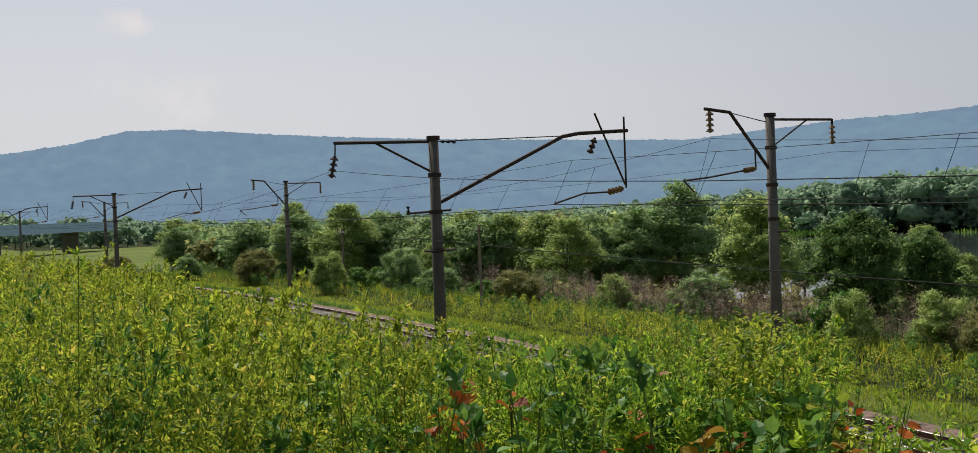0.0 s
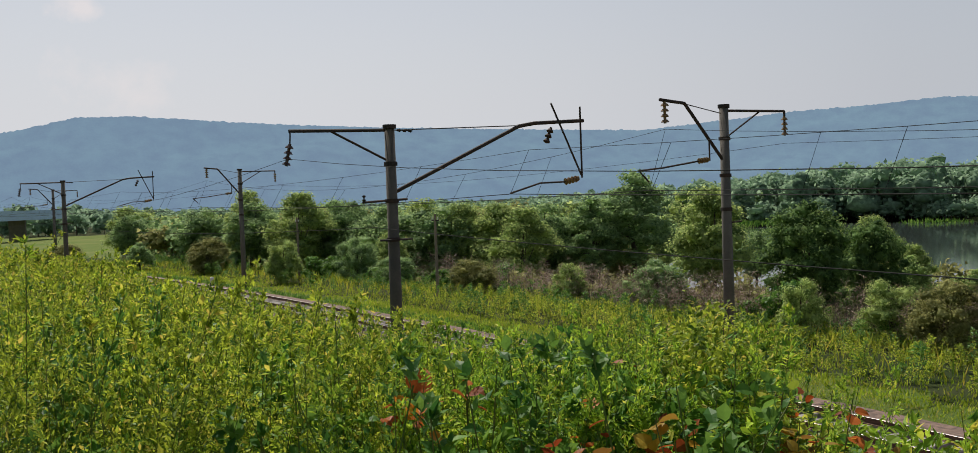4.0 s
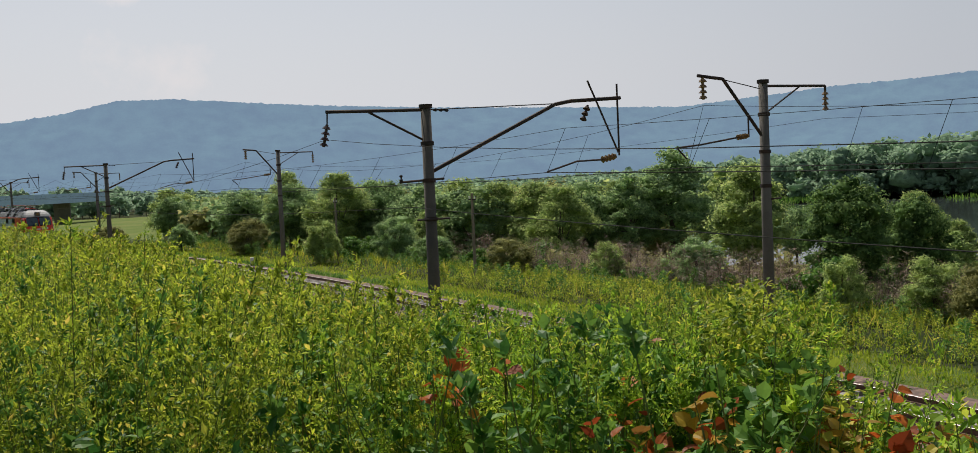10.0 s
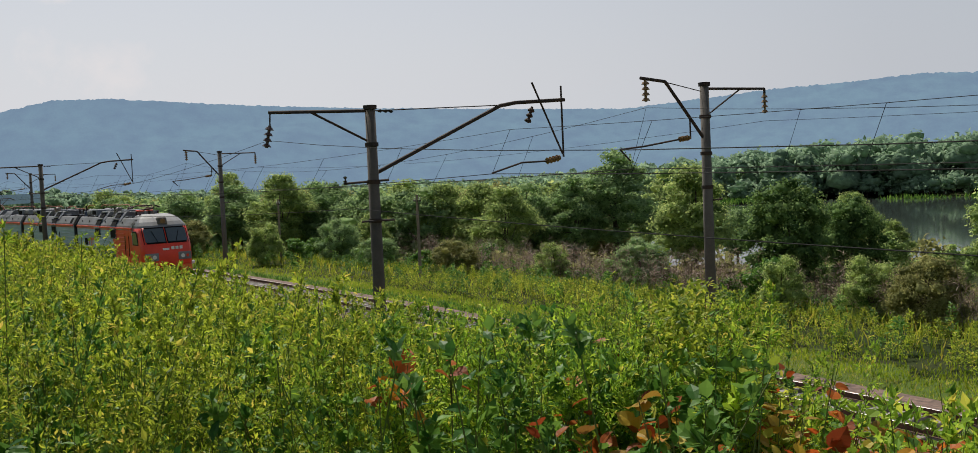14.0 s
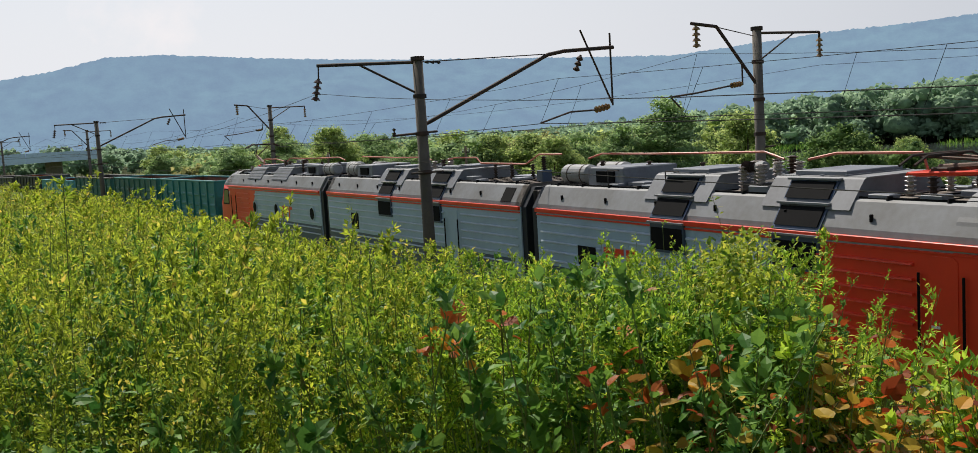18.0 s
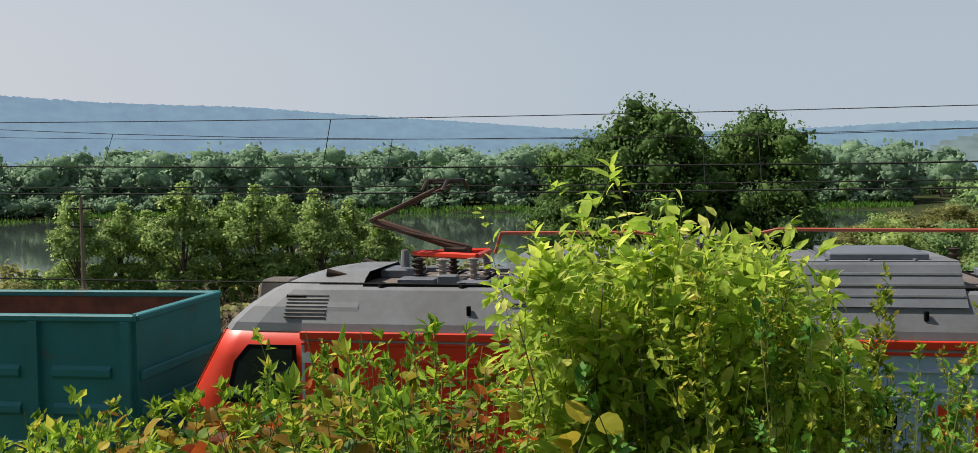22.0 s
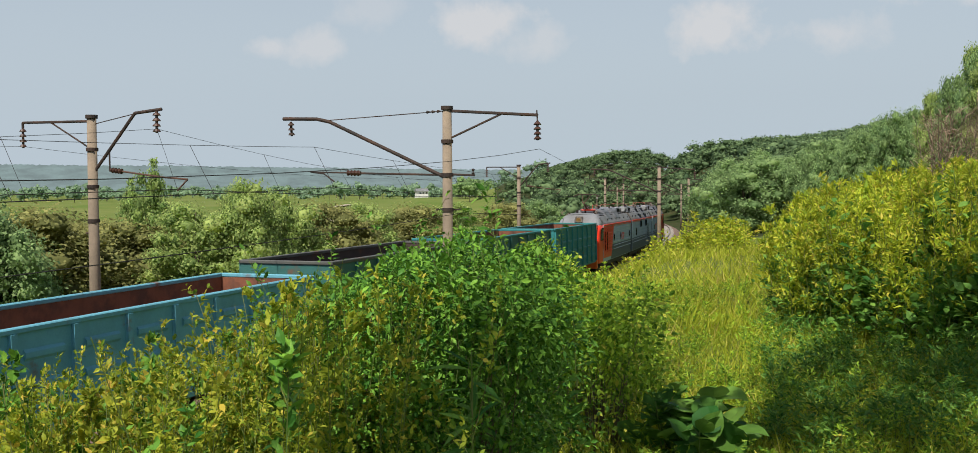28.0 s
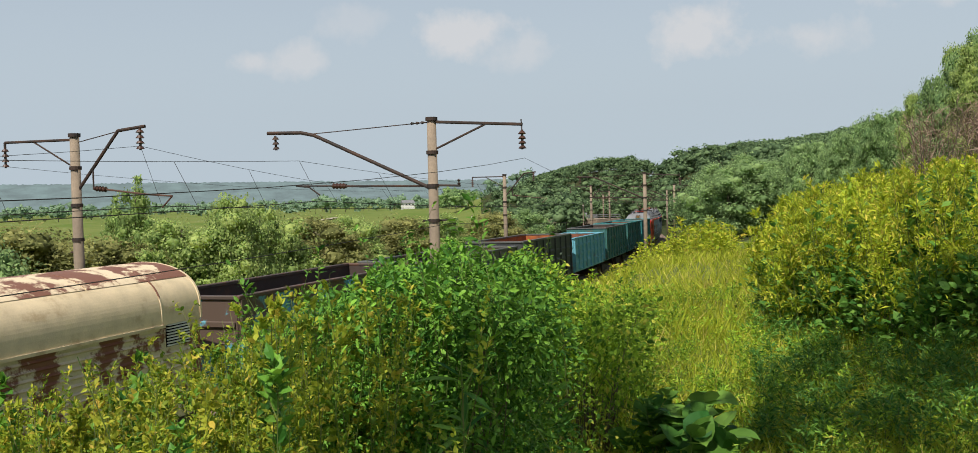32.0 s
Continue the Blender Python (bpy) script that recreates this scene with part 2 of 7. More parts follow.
M = dict(
    concrete=mat("concrete", (0.26, 0.205, 0.15), 0.95, 0, (0.17, 0.135, 0.10), 1.5, bump=0.4),
    steel_dark=mat("dark steel", (0.03, 0.027, 0.026), 0.75, 0.0, (0.07, 0.04, 0.028), 2.0, spec=0.25),
    steel_rust=mat("rusty steel", (0.12, 0.06, 0.04), 0.7, 0.2, (0.06, 0.035, 0.025), 3.0, bump=0.2),
    rail=mat("rail steel", (0.16, 0.09, 0.06), 0.55, 0.5, (0.09, 0.05, 0.035), 4.0),
    rail_top=mat("polished rail head", (0.42, 0.37, 0.34), 0.42, 1.0),
    sleeper=mat("concrete sleeper", (0.33, 0.31, 0.28), 0.9, 0, (0.2, 0.17, 0.14), 4.0, bump=0.3, rand=0.3),
    ballast=mat("ballast", (0.24, 0.155, 0.115), 0.95, 0, (0.055, 0.04, 0.034), 5.0, 8, bump=1.0, bump_scale=9),
    wire=mat("wire", (0.035, 0.035, 0.033), 0.9, 0.0, spec=0.1),
    insulator=mat("brown insulator", (0.17, 0.085, 0.03), 0.3, 0, (0.24, 0.15, 0.05), 6.0),
    insulator_white=mat("glazed insulator", (0.42, 0.38, 0.36), 0.25, 0, (0.26, 0.21, 0.19), 6.0),
    # dark floor colour includes the shade under weeds and thickets
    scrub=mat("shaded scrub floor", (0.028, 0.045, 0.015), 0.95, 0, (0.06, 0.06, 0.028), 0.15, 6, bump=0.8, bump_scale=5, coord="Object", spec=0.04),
    roof_tan=mat("dusty brown roof boards", (0.21, 0.175, 0.145), 0.9, 0, (0.12, 0.10, 0.09), 1.4, bump=0.2),
    navy_black=mat("near-black navy paint", (0.012, 0.016, 0.024), 0.6, 0, (0.02, 0.024, 0.03), 2.0, spec=0.3),
    # two darker concretes that carry the backlit look in their colour
    concrete_grey=mat("weathered backlit grey concrete", (0.15, 0.135, 0.118), 0.95, 0, (0.10, 0.09, 0.08), 1.5, bump=0.4),
    concrete_backlit=mat("backlit-dark concrete", (0.085, 0.075, 0.066), 0.95, 0, (0.13, 0.11, 0.09), 1.5, bump=0.4),
    insulator_dark=mat("dark brown porcelain", (0.075, 0.035, 0.022), 0.3, 0, (0.05, 0.025, 0.018), 3.0),
    meadow=mat("pale meadow grass", (0.105, 0.155, 0.035), 0.95, 0, (0.17, 0.19, 0.06), 0.06, 8, bump=0.5, bump_scale=2, spec=0.04),
    soil=mat("grassy soil", (0.075, 0.12, 0.026), 0.95, 0, (0.14, 0.16, 0.045), 0.12, 6, bump=0.6, bump_scale=8, coord="Object", spec=0.04),
    water=mat("lake water", (0.05, 0.065, 0.06), 0.06, 0, (0.06, 0.075, 0.065), 0.02, bump=0.02, bump_scale=0.6),
    bark=mat("bark", (0.13, 0.10, 0.075), 0.9, 0, (0.07, 0.055, 0.04), 3.0, bump=0.6),
    red=mat("red paint", (0.78, 0.045, 0.013), 0.38, 0, (0.66, 0.038, 0.012), 0.8),
    grey_blue=mat("grey-blue paint", (0.35, 0.47, 0.60), 0.42, 0, (0.29, 0.39, 0.50), 0.8),
    rim_paint_rib_glint=mat("pale rim paint and rib highlight", (0.42, 0.50, 0.60), 0.4, 0, (0.34, 0.41, 0.50), 0.8),
    navy=mat("navy paint", (0.035, 0.065, 0.13), 0.45, 0, (0.05, 0.07, 0.11), 1.5),
    roof_grey=mat("dusty grey roof paint", (0.205, 0.215, 0.23), 0.65, 0, (0.14, 0.14, 0.14), 0.9, bump=0.1),
    roof_top=mat("grimy roof deck", (0.20, 0.175, 0.155), 0.8, 0, (0.085, 0.072, 0.062), 1.3, bump=0.1),
    hatch_slate=mat("dark slate roof hatch paint", (0.165, 0.175, 0.195), 0.6, 0, (0.11, 0.115, 0.13), 1.2),
    roof_blue=mat("blue-grey roof hatch paint", (0.16, 0.175, 0.205), 0.55, 0, (0.10, 0.11, 0.13), 1.2),
    # also stands for the shade inside openings drawn as flat plates
    black=mat("black grime and voids", (0.008, 0.008, 0.009), 0.85, spec=0.1),
    rubber=mat("black rubber", (0.03, 0.028, 0.028), 0.8, 0, (0.05, 0.04, 0.035), 2.0),
    tank=mat("matt grey tank paint", (0.27, 0.28, 0.29), 0.65, 0, (0.18, 0.18, 0.185), 2.0),
    glass=mat("dark cab glass", (0.02, 0.03, 0.035), 0.05, 0, spec=0.8),
    windscreen=mat("windscreen glass", (0.035, 0.055, 0.065), 0.04, 0.0, (0.06, 0.08, 0.085), 0.6, spec=1.0),
    white=mat("white paint", (0.75, 0.75, 0.72), 0.5),
    orange=mat("orange paint", (0.75, 0.14, 0.02), 0.5),
    copper=mat("red bus bar", (0.50, 0.10, 0.05), 0.5, 0, (0.4, 0.12, 0.07), 2.0),
    blue_rail=mat("blue bridge rail", (0.42, 0.56, 0.78), 0.6),
)

# ---- building helpers ----
def mesh_of(bm, name, smooth=False):
    me = bpy.data.meshes.new(name)
    bm.to_mesh(me)
    bm.free()
    if smooth:
        for p in me.polygons:
            p.use_smooth = True
    return me


def part(name, bm, material, parent=None, label="", smooth=False, bevel=0.0):
    """One bmesh as one mesh object under a thing or a part."""
    ob = new(name, mesh_of(bm, name, smooth) if isinstance(bm, bmesh.types.BMesh) else bm)
    if isinstance(material, (list, tuple)):
        for x in material:
            ob.data.materials.append(x)
    elif material and not ob.data.materials:
        ob.data.materials.append(material)
    if parent:
        ob.parent = parent
    if label:
        ob["label"] = label
    return ob


def box(x0, x1, y0, y1, z0, z1, bm=None, bevel=0.0, top=1.0):
    """A block, its edges eased by bevel; top: how much narrower it is above."""
    own = bm is None
    t = bmesh.new()
    r = bmesh.ops.create_cube(t, size=1.0)
    for v in r["verts"]:
        k = top if v.co.z > 0 else 1.0
        v.co = Vector(((x0 + x1) / 2 + v.co.x * (x1 - x0) * k, (y0 + y1) / 2 + v.co.y * (y1 - y0) * k, (z0 + z1) / 2 + v.co.z * (z1 - z0)))
    if bevel:
        bmesh.ops.bevel(t, geom=list(t.edges), offset=bevel, segments=1, affect="EDGES")
    if own:
        return t
    merge(bm, t)
    return bm


def merge(bm, other):
    me = bpy.data.meshes.new("tmp")
    other.to_mesh(me)
    other.free()
    bm.from_mesh(me)
    bpy.data.meshes.remove(me)


def tube(a, b, r0, r1=None, seg=8, bm=None):
    """A rod from a to b."""
    a, b = Vector(a), Vector(b)
    d = b - a
    t = bmesh.new()
    bmesh.ops.create_cone(t, cap_ends=True, segments=seg, radius1=r0, radius2=r0 if r1 is None else r1, depth=d.length)
    m = Matrix.Translation((a + b) / 2) @ d.to_track_quat("Z", "Y").to_matrix().to_4x4()
    bmesh.ops.transform(t, matrix=m, verts=t.verts)
    if bm is None:
        return t
    merge(bm, t)
    return bm


def rods(points, r, seg=6, bm=None):
    bm = bm or bmesh.new()
    for a, b in zip(points, points[1:]):
        tube(a, b, r, None, seg, bm)
    return bm


def discs(a, b, n, r, bm=None, core=0.35, seg=10):
    """A string of n sheds along a line, turned as one piece: an insulator."""
    bm = bm or bmesh.new()
    a, b = Vector(a), Vector(b)
    d = b - a
    q = d.to_track_quat("Z", "Y")
    prof = [(0.0, r * core)]
    for i in range(n):
        prof += [((i + 0.3) / n, r * core), ((i + 0.32) / n, r * 0.6), ((i + 0.75) / n, r), ((i + 0.8) / n, r * 0.95), ((i + 0.82) / n, r * core)]
    prof.append((1.0, r * core))
    rings = []
    for t, w in prof:
        p = a + d * t
        rings.append([bm.verts.new(p + q @ Vector((w * math.cos(2 * math.pi * k / seg), w * math.sin(2 * math.pi * k / seg), 0))) for k in range(seg)])
    for lo, hi in zip(rings, rings[1:]):
        for k in range(seg):
            bm.faces.new((lo[k], lo[(k + 1) % seg], hi[(k + 1) % seg], hi[k]))
    bm.faces.new(rings[0][::-1])
    bm.faces.new(rings[-1])
    return bm


def prism(profile, x0, x1, bm=None):
    """A (y, z) outline pushed along x."""
    t = bm or bmesh.new()
    va = [t.verts.new((x0, y, z)) for y, z in profile]
    vb = [t.verts.new((x1, y, z)) for y, z in profile]
    k = len(profile)
    t.faces.new(va[::-1])
    t.faces.new(vb)
    for i in range(k):
        t.faces.new((va[i], va[(i + 1) % k], vb[(i + 1) % k], vb[i]))
    bmesh.ops.recalc_face_normals(t, faces=t.faces)
    return t


def empty(name, label, category, group="", m=None, kind=""):
    e = new(name)
    e.empty_display_size = 0.3
    if m is not None:
        e.matrix_basis = m
    return tagged(e, label, category, group, kind)


def soup(name, verts, faces, material, smooth=False):
    me = bpy.data.meshes.new(name)
    me.from_pydata(verts, [], faces)
    me.materials.append(material)
    if smooth:
        me.polygons.foreach_set("use_smooth", [True] * len(me.polygons))
    me.update()
    return me


# ---- the plan: the line, its height, the ground ----
def cy(x):
    """Middle of the two tracks."""
    if x < -110:      # straight again beyond the bend
        return 4.94 + 0.2095 * (x + 110)
    if x < 0:
        return 17.4 + 0.017 * x - 0.000875 * x * x
    return 17.4 + 0.017 * x + 0.0004 * max(0, x - 15) ** 2 + 0.0003 * max(0, x - 120) ** 2


def cz(x):
    """Height of the rail heads."""
    t = max(0.0, x - 20)
    return -0.012 * t * t / (t + 15)


def slope(x):
    return (cy(x + 0.5) - cy(x - 0.5))


def rail_pose(x, off):
    """A point off metres beyond the middle line, and its heading."""
    a = math.atan(slope(x))
    return x - off * math.sin(a), cy(x) + off * math.cos(a), cz(x), a


T1, T2 = -2.05, 2.05


def ss(a, b, v):
    t = min(1, max(0, (v - a) / (b - a)))
    return t * t * (3 - 2 * t)


def lake(x, y):
    r, a = math.hypot(x, y), math.degrees(math.atan2(-x, y))
    w = 8 * math.sin(a * 0.35) + 5 * math.sin(a * 0.9 + 1)
    return ss(98 + w, 125 + w, r) * (1 - ss(252 + w, 270 + w, r)) * ss(-14, -4, a) * (1 - ss(48, 58, a))


def ground(x, y):
    r = math.hypot(x, y)
    xc = max(-330, min(330, x))
    v = y - cy(xc)
    base = cz(xc) - 0.78
    # bank on the near side
    edge = 1.6 + 0.6 * math.sin(x * 0.21) + (2.5 * ss(5, 14, x))
    top = 4.32 + 0.12 * math.sin(x * 0.5 + y) + 0.1 * math.sin(y * 0.8)
    top -= 0.045 * max(0, min(40, -22 - x)) + 0.05 * max(0, min(45, x - 20))
    near = top
    foot = cy(xc) - 6.4
    if y > edge:
        near = top + (base - top) * ss(0, 1, 0.08 + 0.84 * (y - edge) / max(1, foot - edge)) if y < foot else base
    # hillside behind and to the right
    back = 0.0
    if x > 3:
        s = max(0.0, -(y - 0.2 - 0.03 * x))
        back = ss(3, 14, x) * (0.38 * s if s < 20 else 7.6 + 0.2 * (s - 20))
    elif y < -6:
        back = 0.15 * (-6 - y)
    near += min(back, 45)
    far = base + 0.3 * ss(4.2, 5.8, v) - 0.1 * ss(6, 9, v) - 2.8 * ss(11, 34, v)
    far = far + (-3.9 - far) * ss(25, 80, v)
    z = near if v < -5.5 else far
    z -= 2.6 * lake(x, y)
    if r > 120 and v > 0:
        z += 0.25 * math.sin(x * 0.03) * math.sin(y * 0.027)
    # the meadow rises gently away from the line
    az = math.degrees(math.atan2(-x, y))
    if v > 30 and -74 < az < -30:
        z += 4.4 * ss(170, 400, r) * ss(-74, -64, az) * (1 - ss(-42, -30, az))
    # wooded hill at the far right, where the line bends round it
    a = math.degrees(math.atan2(-x, y))
    if -130 < a < -66 and r > 130:
        el = np.interp(a, (-110, -97, -94, -89, -84, -77, -72, -69), (4.9, 4.0, 3.0, 2.0, 1.6, 1.3, 0.5, -0.6))
        want = 6 + r * math.tan(radians(float(el)))
        z += (max(z, want) - z) * ss(170, 330, r) * (1 - ss(600, 900, r)) * ss(9, 34, abs(v)) if want > z else 0
    return z

# ---- ground, water, far hills ----
def build_ground():
    n_a = 240
    rad = [0.0] + [0.5 * 1.075 ** i for i in range(0, 118)]
    rad = [r for r in rad if r < 2600]
    verts, faces = [], []
    for r in rad:
        for i in range(n_a):
            a = 2 * math.pi * i / n_a
            x, y = -r * math.sin(a), r * math.cos(a)
            verts.append((x, y, ground(x, y)))
    for j in range(len(rad) - 1):
        for i in range(n_a):
            k = (i + 1) % n_a
            faces.append((j * n_a + i, (j + 1) * n_a + i, (j + 1) * n_a + k, j * n_a + k))
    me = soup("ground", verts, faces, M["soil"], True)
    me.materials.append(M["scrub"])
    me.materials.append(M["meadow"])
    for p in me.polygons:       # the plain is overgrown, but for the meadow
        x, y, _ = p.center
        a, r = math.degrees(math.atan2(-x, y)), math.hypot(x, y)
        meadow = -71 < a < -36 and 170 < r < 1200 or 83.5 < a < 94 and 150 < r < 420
        # overgrown faces take the scrub colour with the undergrowth shade painted in
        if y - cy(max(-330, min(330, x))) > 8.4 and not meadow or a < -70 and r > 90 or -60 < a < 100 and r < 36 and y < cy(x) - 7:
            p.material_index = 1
        elif meadow:
            p.material_index = 2
    tagged(new("ground", me), "grassy bank, verge and river plain", "ground", kind="structure")
    bm = bmesh.new()
    bmesh.ops.create_grid(bm, x_segments=20, y_segments=20, size=420)
    bmesh.ops.translate(bm, vec=(-60, 280, -4.55), verts=bm.verts)
    w = part("water", bm, M["water"])
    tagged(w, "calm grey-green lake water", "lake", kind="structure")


SKYLINE = ((100, 3.3), (92, 3.9), (89, 4.35), (86, 5.05), (83, 5.1), (76, 4.6), (68.7, 4.2), (61, 3.85), (54, 3.5), (49, 3.87), (46, 4.1), (42, 4.2), (38, 4.4), (33, 4.1),
           (25, 3.9), (20, 3.5), (13, 3.0), (7, 2.5), (0, 2.15), (-6, 2.2), (-13, 2.4), (-20, 2.2), (-27, 1.95), (-36, 1.6), (-44, 1.3), (-53, 1.25), (-71, 1.0), (-85, 0.9))


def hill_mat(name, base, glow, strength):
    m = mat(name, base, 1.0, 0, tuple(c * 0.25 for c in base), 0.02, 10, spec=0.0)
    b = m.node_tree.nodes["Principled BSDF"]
    # distance haze is added as a bluish glow over the hillside colour
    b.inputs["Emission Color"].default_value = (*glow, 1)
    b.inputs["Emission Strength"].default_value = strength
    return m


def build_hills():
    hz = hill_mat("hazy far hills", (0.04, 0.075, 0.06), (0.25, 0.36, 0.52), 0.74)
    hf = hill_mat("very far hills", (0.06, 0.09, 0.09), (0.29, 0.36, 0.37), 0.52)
    az = np.array([a for a, e in SKYLINE][::-1], float)
    el = np.array([e for a, e in SKYLINE][::-1], float)
    n_a, tiers = 2000, 16
    verts, faces = [], []
    for j in range(tiers):
        f = j / (tiers - 1)
        for i in range(n_a):
            a = -86 + 187 * i / (n_a - 1)
            e = float(np.interp(a, az, el))
            r = 2500 + 420 * f
            fold = 0.16 * noise.noise((a * 0.11, f * 3.2, 0.3)) + 0.08 * noise.noise((a * 0.35, f * 7, 2.3))
            ee = -0.7 + (e + 0.7) * min(1.0, f ** 0.8 * (1 + fold * (1 - f) * 2.2))
            ee += 0.045 * noise.noise((a * 2.2, f * 9, 5.1)) + 0.04 * noise.noise((a * 9, f * 20, 1.1)) * (0.5 + f)
            if j == tiers - 1:      # crowns along the skyline
                ee += 0.07 * max(0.0, noise.noise((a * 5.3, 0.2, 3.7))) + 0.10 * max(0.0, noise.noise((a * 1.1, 4.2, 0.7))) * abs(noise.noise((a * 17, 1.2, 3.7)))
            ra = radians(a)
            verts.append((-r * math.sin(ra), r * math.cos(ra), 6 + r * math.tan(radians(ee))))
    for j in range(tiers - 1):
        for i in range(n_a - 1):
            k = j * n_a + i
            faces.append((k, k + 1, k + n_a + 1, k + n_a))
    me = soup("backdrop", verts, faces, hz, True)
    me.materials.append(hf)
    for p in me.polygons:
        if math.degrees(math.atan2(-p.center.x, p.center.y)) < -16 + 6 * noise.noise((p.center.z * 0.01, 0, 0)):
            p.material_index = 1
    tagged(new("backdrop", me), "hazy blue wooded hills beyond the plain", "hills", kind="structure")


build_ground()
build_hills()


# ---- tracks ----
def ribbon(profile, x0, x1, step, off, material, name):
    """A (v, z) profile swept along the line."""
    verts, faces = [], []
    xs = np.arange(x0, x1 + 0.01, step)
    k = len(profile)
    for x in xs:
        for v, z in profile:
            px, py, pz, _ = rail_pose(float(x), off + v)
            verts.append((px, py, pz + z))
    for j in range(len(xs) - 1):
        for i in range(k - 1):
            q = j * k + i
            faces.append((q, q + k, q + k + 1, q + 1))
    return soup(name, verts, faces, material)


bed = tagged(new("track_bed", ribbon(((-5.3, -0.95), (-3.9, -0.36), (-0.3, -0.34), (0, -0.4), (0.3, -0.34), (3.9, -0.27), (4.9, -0.36), (6.2, -0.8)), -330, 320, 2.0, 0, M["ballast"], "track_bed")),
             "brown crushed-stone ballast under two tracks", "ballast", kind="structure")
RAILP = ((-0.07, -0.17), (-0.07, -0.155), (-0.015, -0.14), (-0.015, -0.045), (-0.036, -0.035), (-0.036, -0.004))
for off in (T1, T2):
    for side in (-0.76, 0.76):
        prof = RAILP + tuple((-v, z) for v, z in RAILP[::-1])
        r = tagged(new("rail", ribbon(prof, -330, 320, 2.5, off + side, M["rail"], "rail")), "rust-brown steel rail with a bright worn head", "rail", "rails", kind="structure")
        part("rail_head", ribbon(((-0.034, -0.003), (-0.03, 0.0), (0.03, 0.0), (0.034, -0.003)), -330, 320, 2.5, off + side, M["rail_top"], "rail_head"), None, r, "polished running surface")


def sleepers():
    bm = box(-0.13, 0.13, -1.35, 1.35, -0.19, 0, bevel=0.02, top=0.93)
    for v in bm.verts:
        if abs(v.co.y) < 0.3 and v.co.z > -0.05:
            v.co.z -= 0.03
    me = mesh_of(bm, "sleeper")
    me.materials.append(M["sleeper"])
    rnd = random.Random(3)
    for off in (T1, T2):
        x, n, far = -60.0, 0, []
        while x < 60:
            px, py, pz, a = rail_pose(x, off)
            if n < 290:
                s = new("sleeper", me)
                s.parent = bed
                s.matrix_basis = pose(px, py, pz - 0.172 + rnd.uniform(-0.01, 0.01), 0, 0, math.degrees(a) + rnd.uniform(-0.6, 0.6))
                n += 1
            x += 0.55
        verts, faces = [], []
        for x in [*np.arange(-200, -60, 0.55), *np.arange(60, 200, 0.55)]:
            px, py, pz, a = rail_pose(float(x), off)
            c, s_ = math.cos(a), math.sin(a)
            q = len(verts)
            for dx, dy in ((-0.13, -1.35), (0.13, -1.35), (0.13, 1.35), (-0.13, 1.35)):
                for dz in (-0.36, -0.17):
                    verts.append((px + dx * c - dy * s_, py + dx * s_ + dy * c, pz + dz))
            faces += [(q + 1, q + 3, q + 5, q + 7), (q, q + 2, q + 3, q + 1), (q + 2, q + 4, q + 5, q + 3), (q + 4, q + 6, q + 7, q + 5), (q + 6, q, q + 1, q + 7)]
        o = new("far_sleepers", soup("far_sleepers", verts, faces, M["sleeper"]))
        o.parent = bed
        tagged(o, kind="stuff")


# ---- catenary poles and wires ----
def pole_body(e, h0, h1, material):
    bm = bmesh.new()
    tube((0, 0, h0), (0, 0, h1), 0.205, 0.15, 18, bm)
    part("shaft", bm, material, e, "weathered round concrete shaft", smooth=True)
    for z in (h1 - 0.05, h1 - 1.15, 6.2, 5.05):
        part("clamp", tube((0, 0, z - 0.06), (0, 0, z + 0.06), 0.2, None, 14), M["steel_dark"], e)


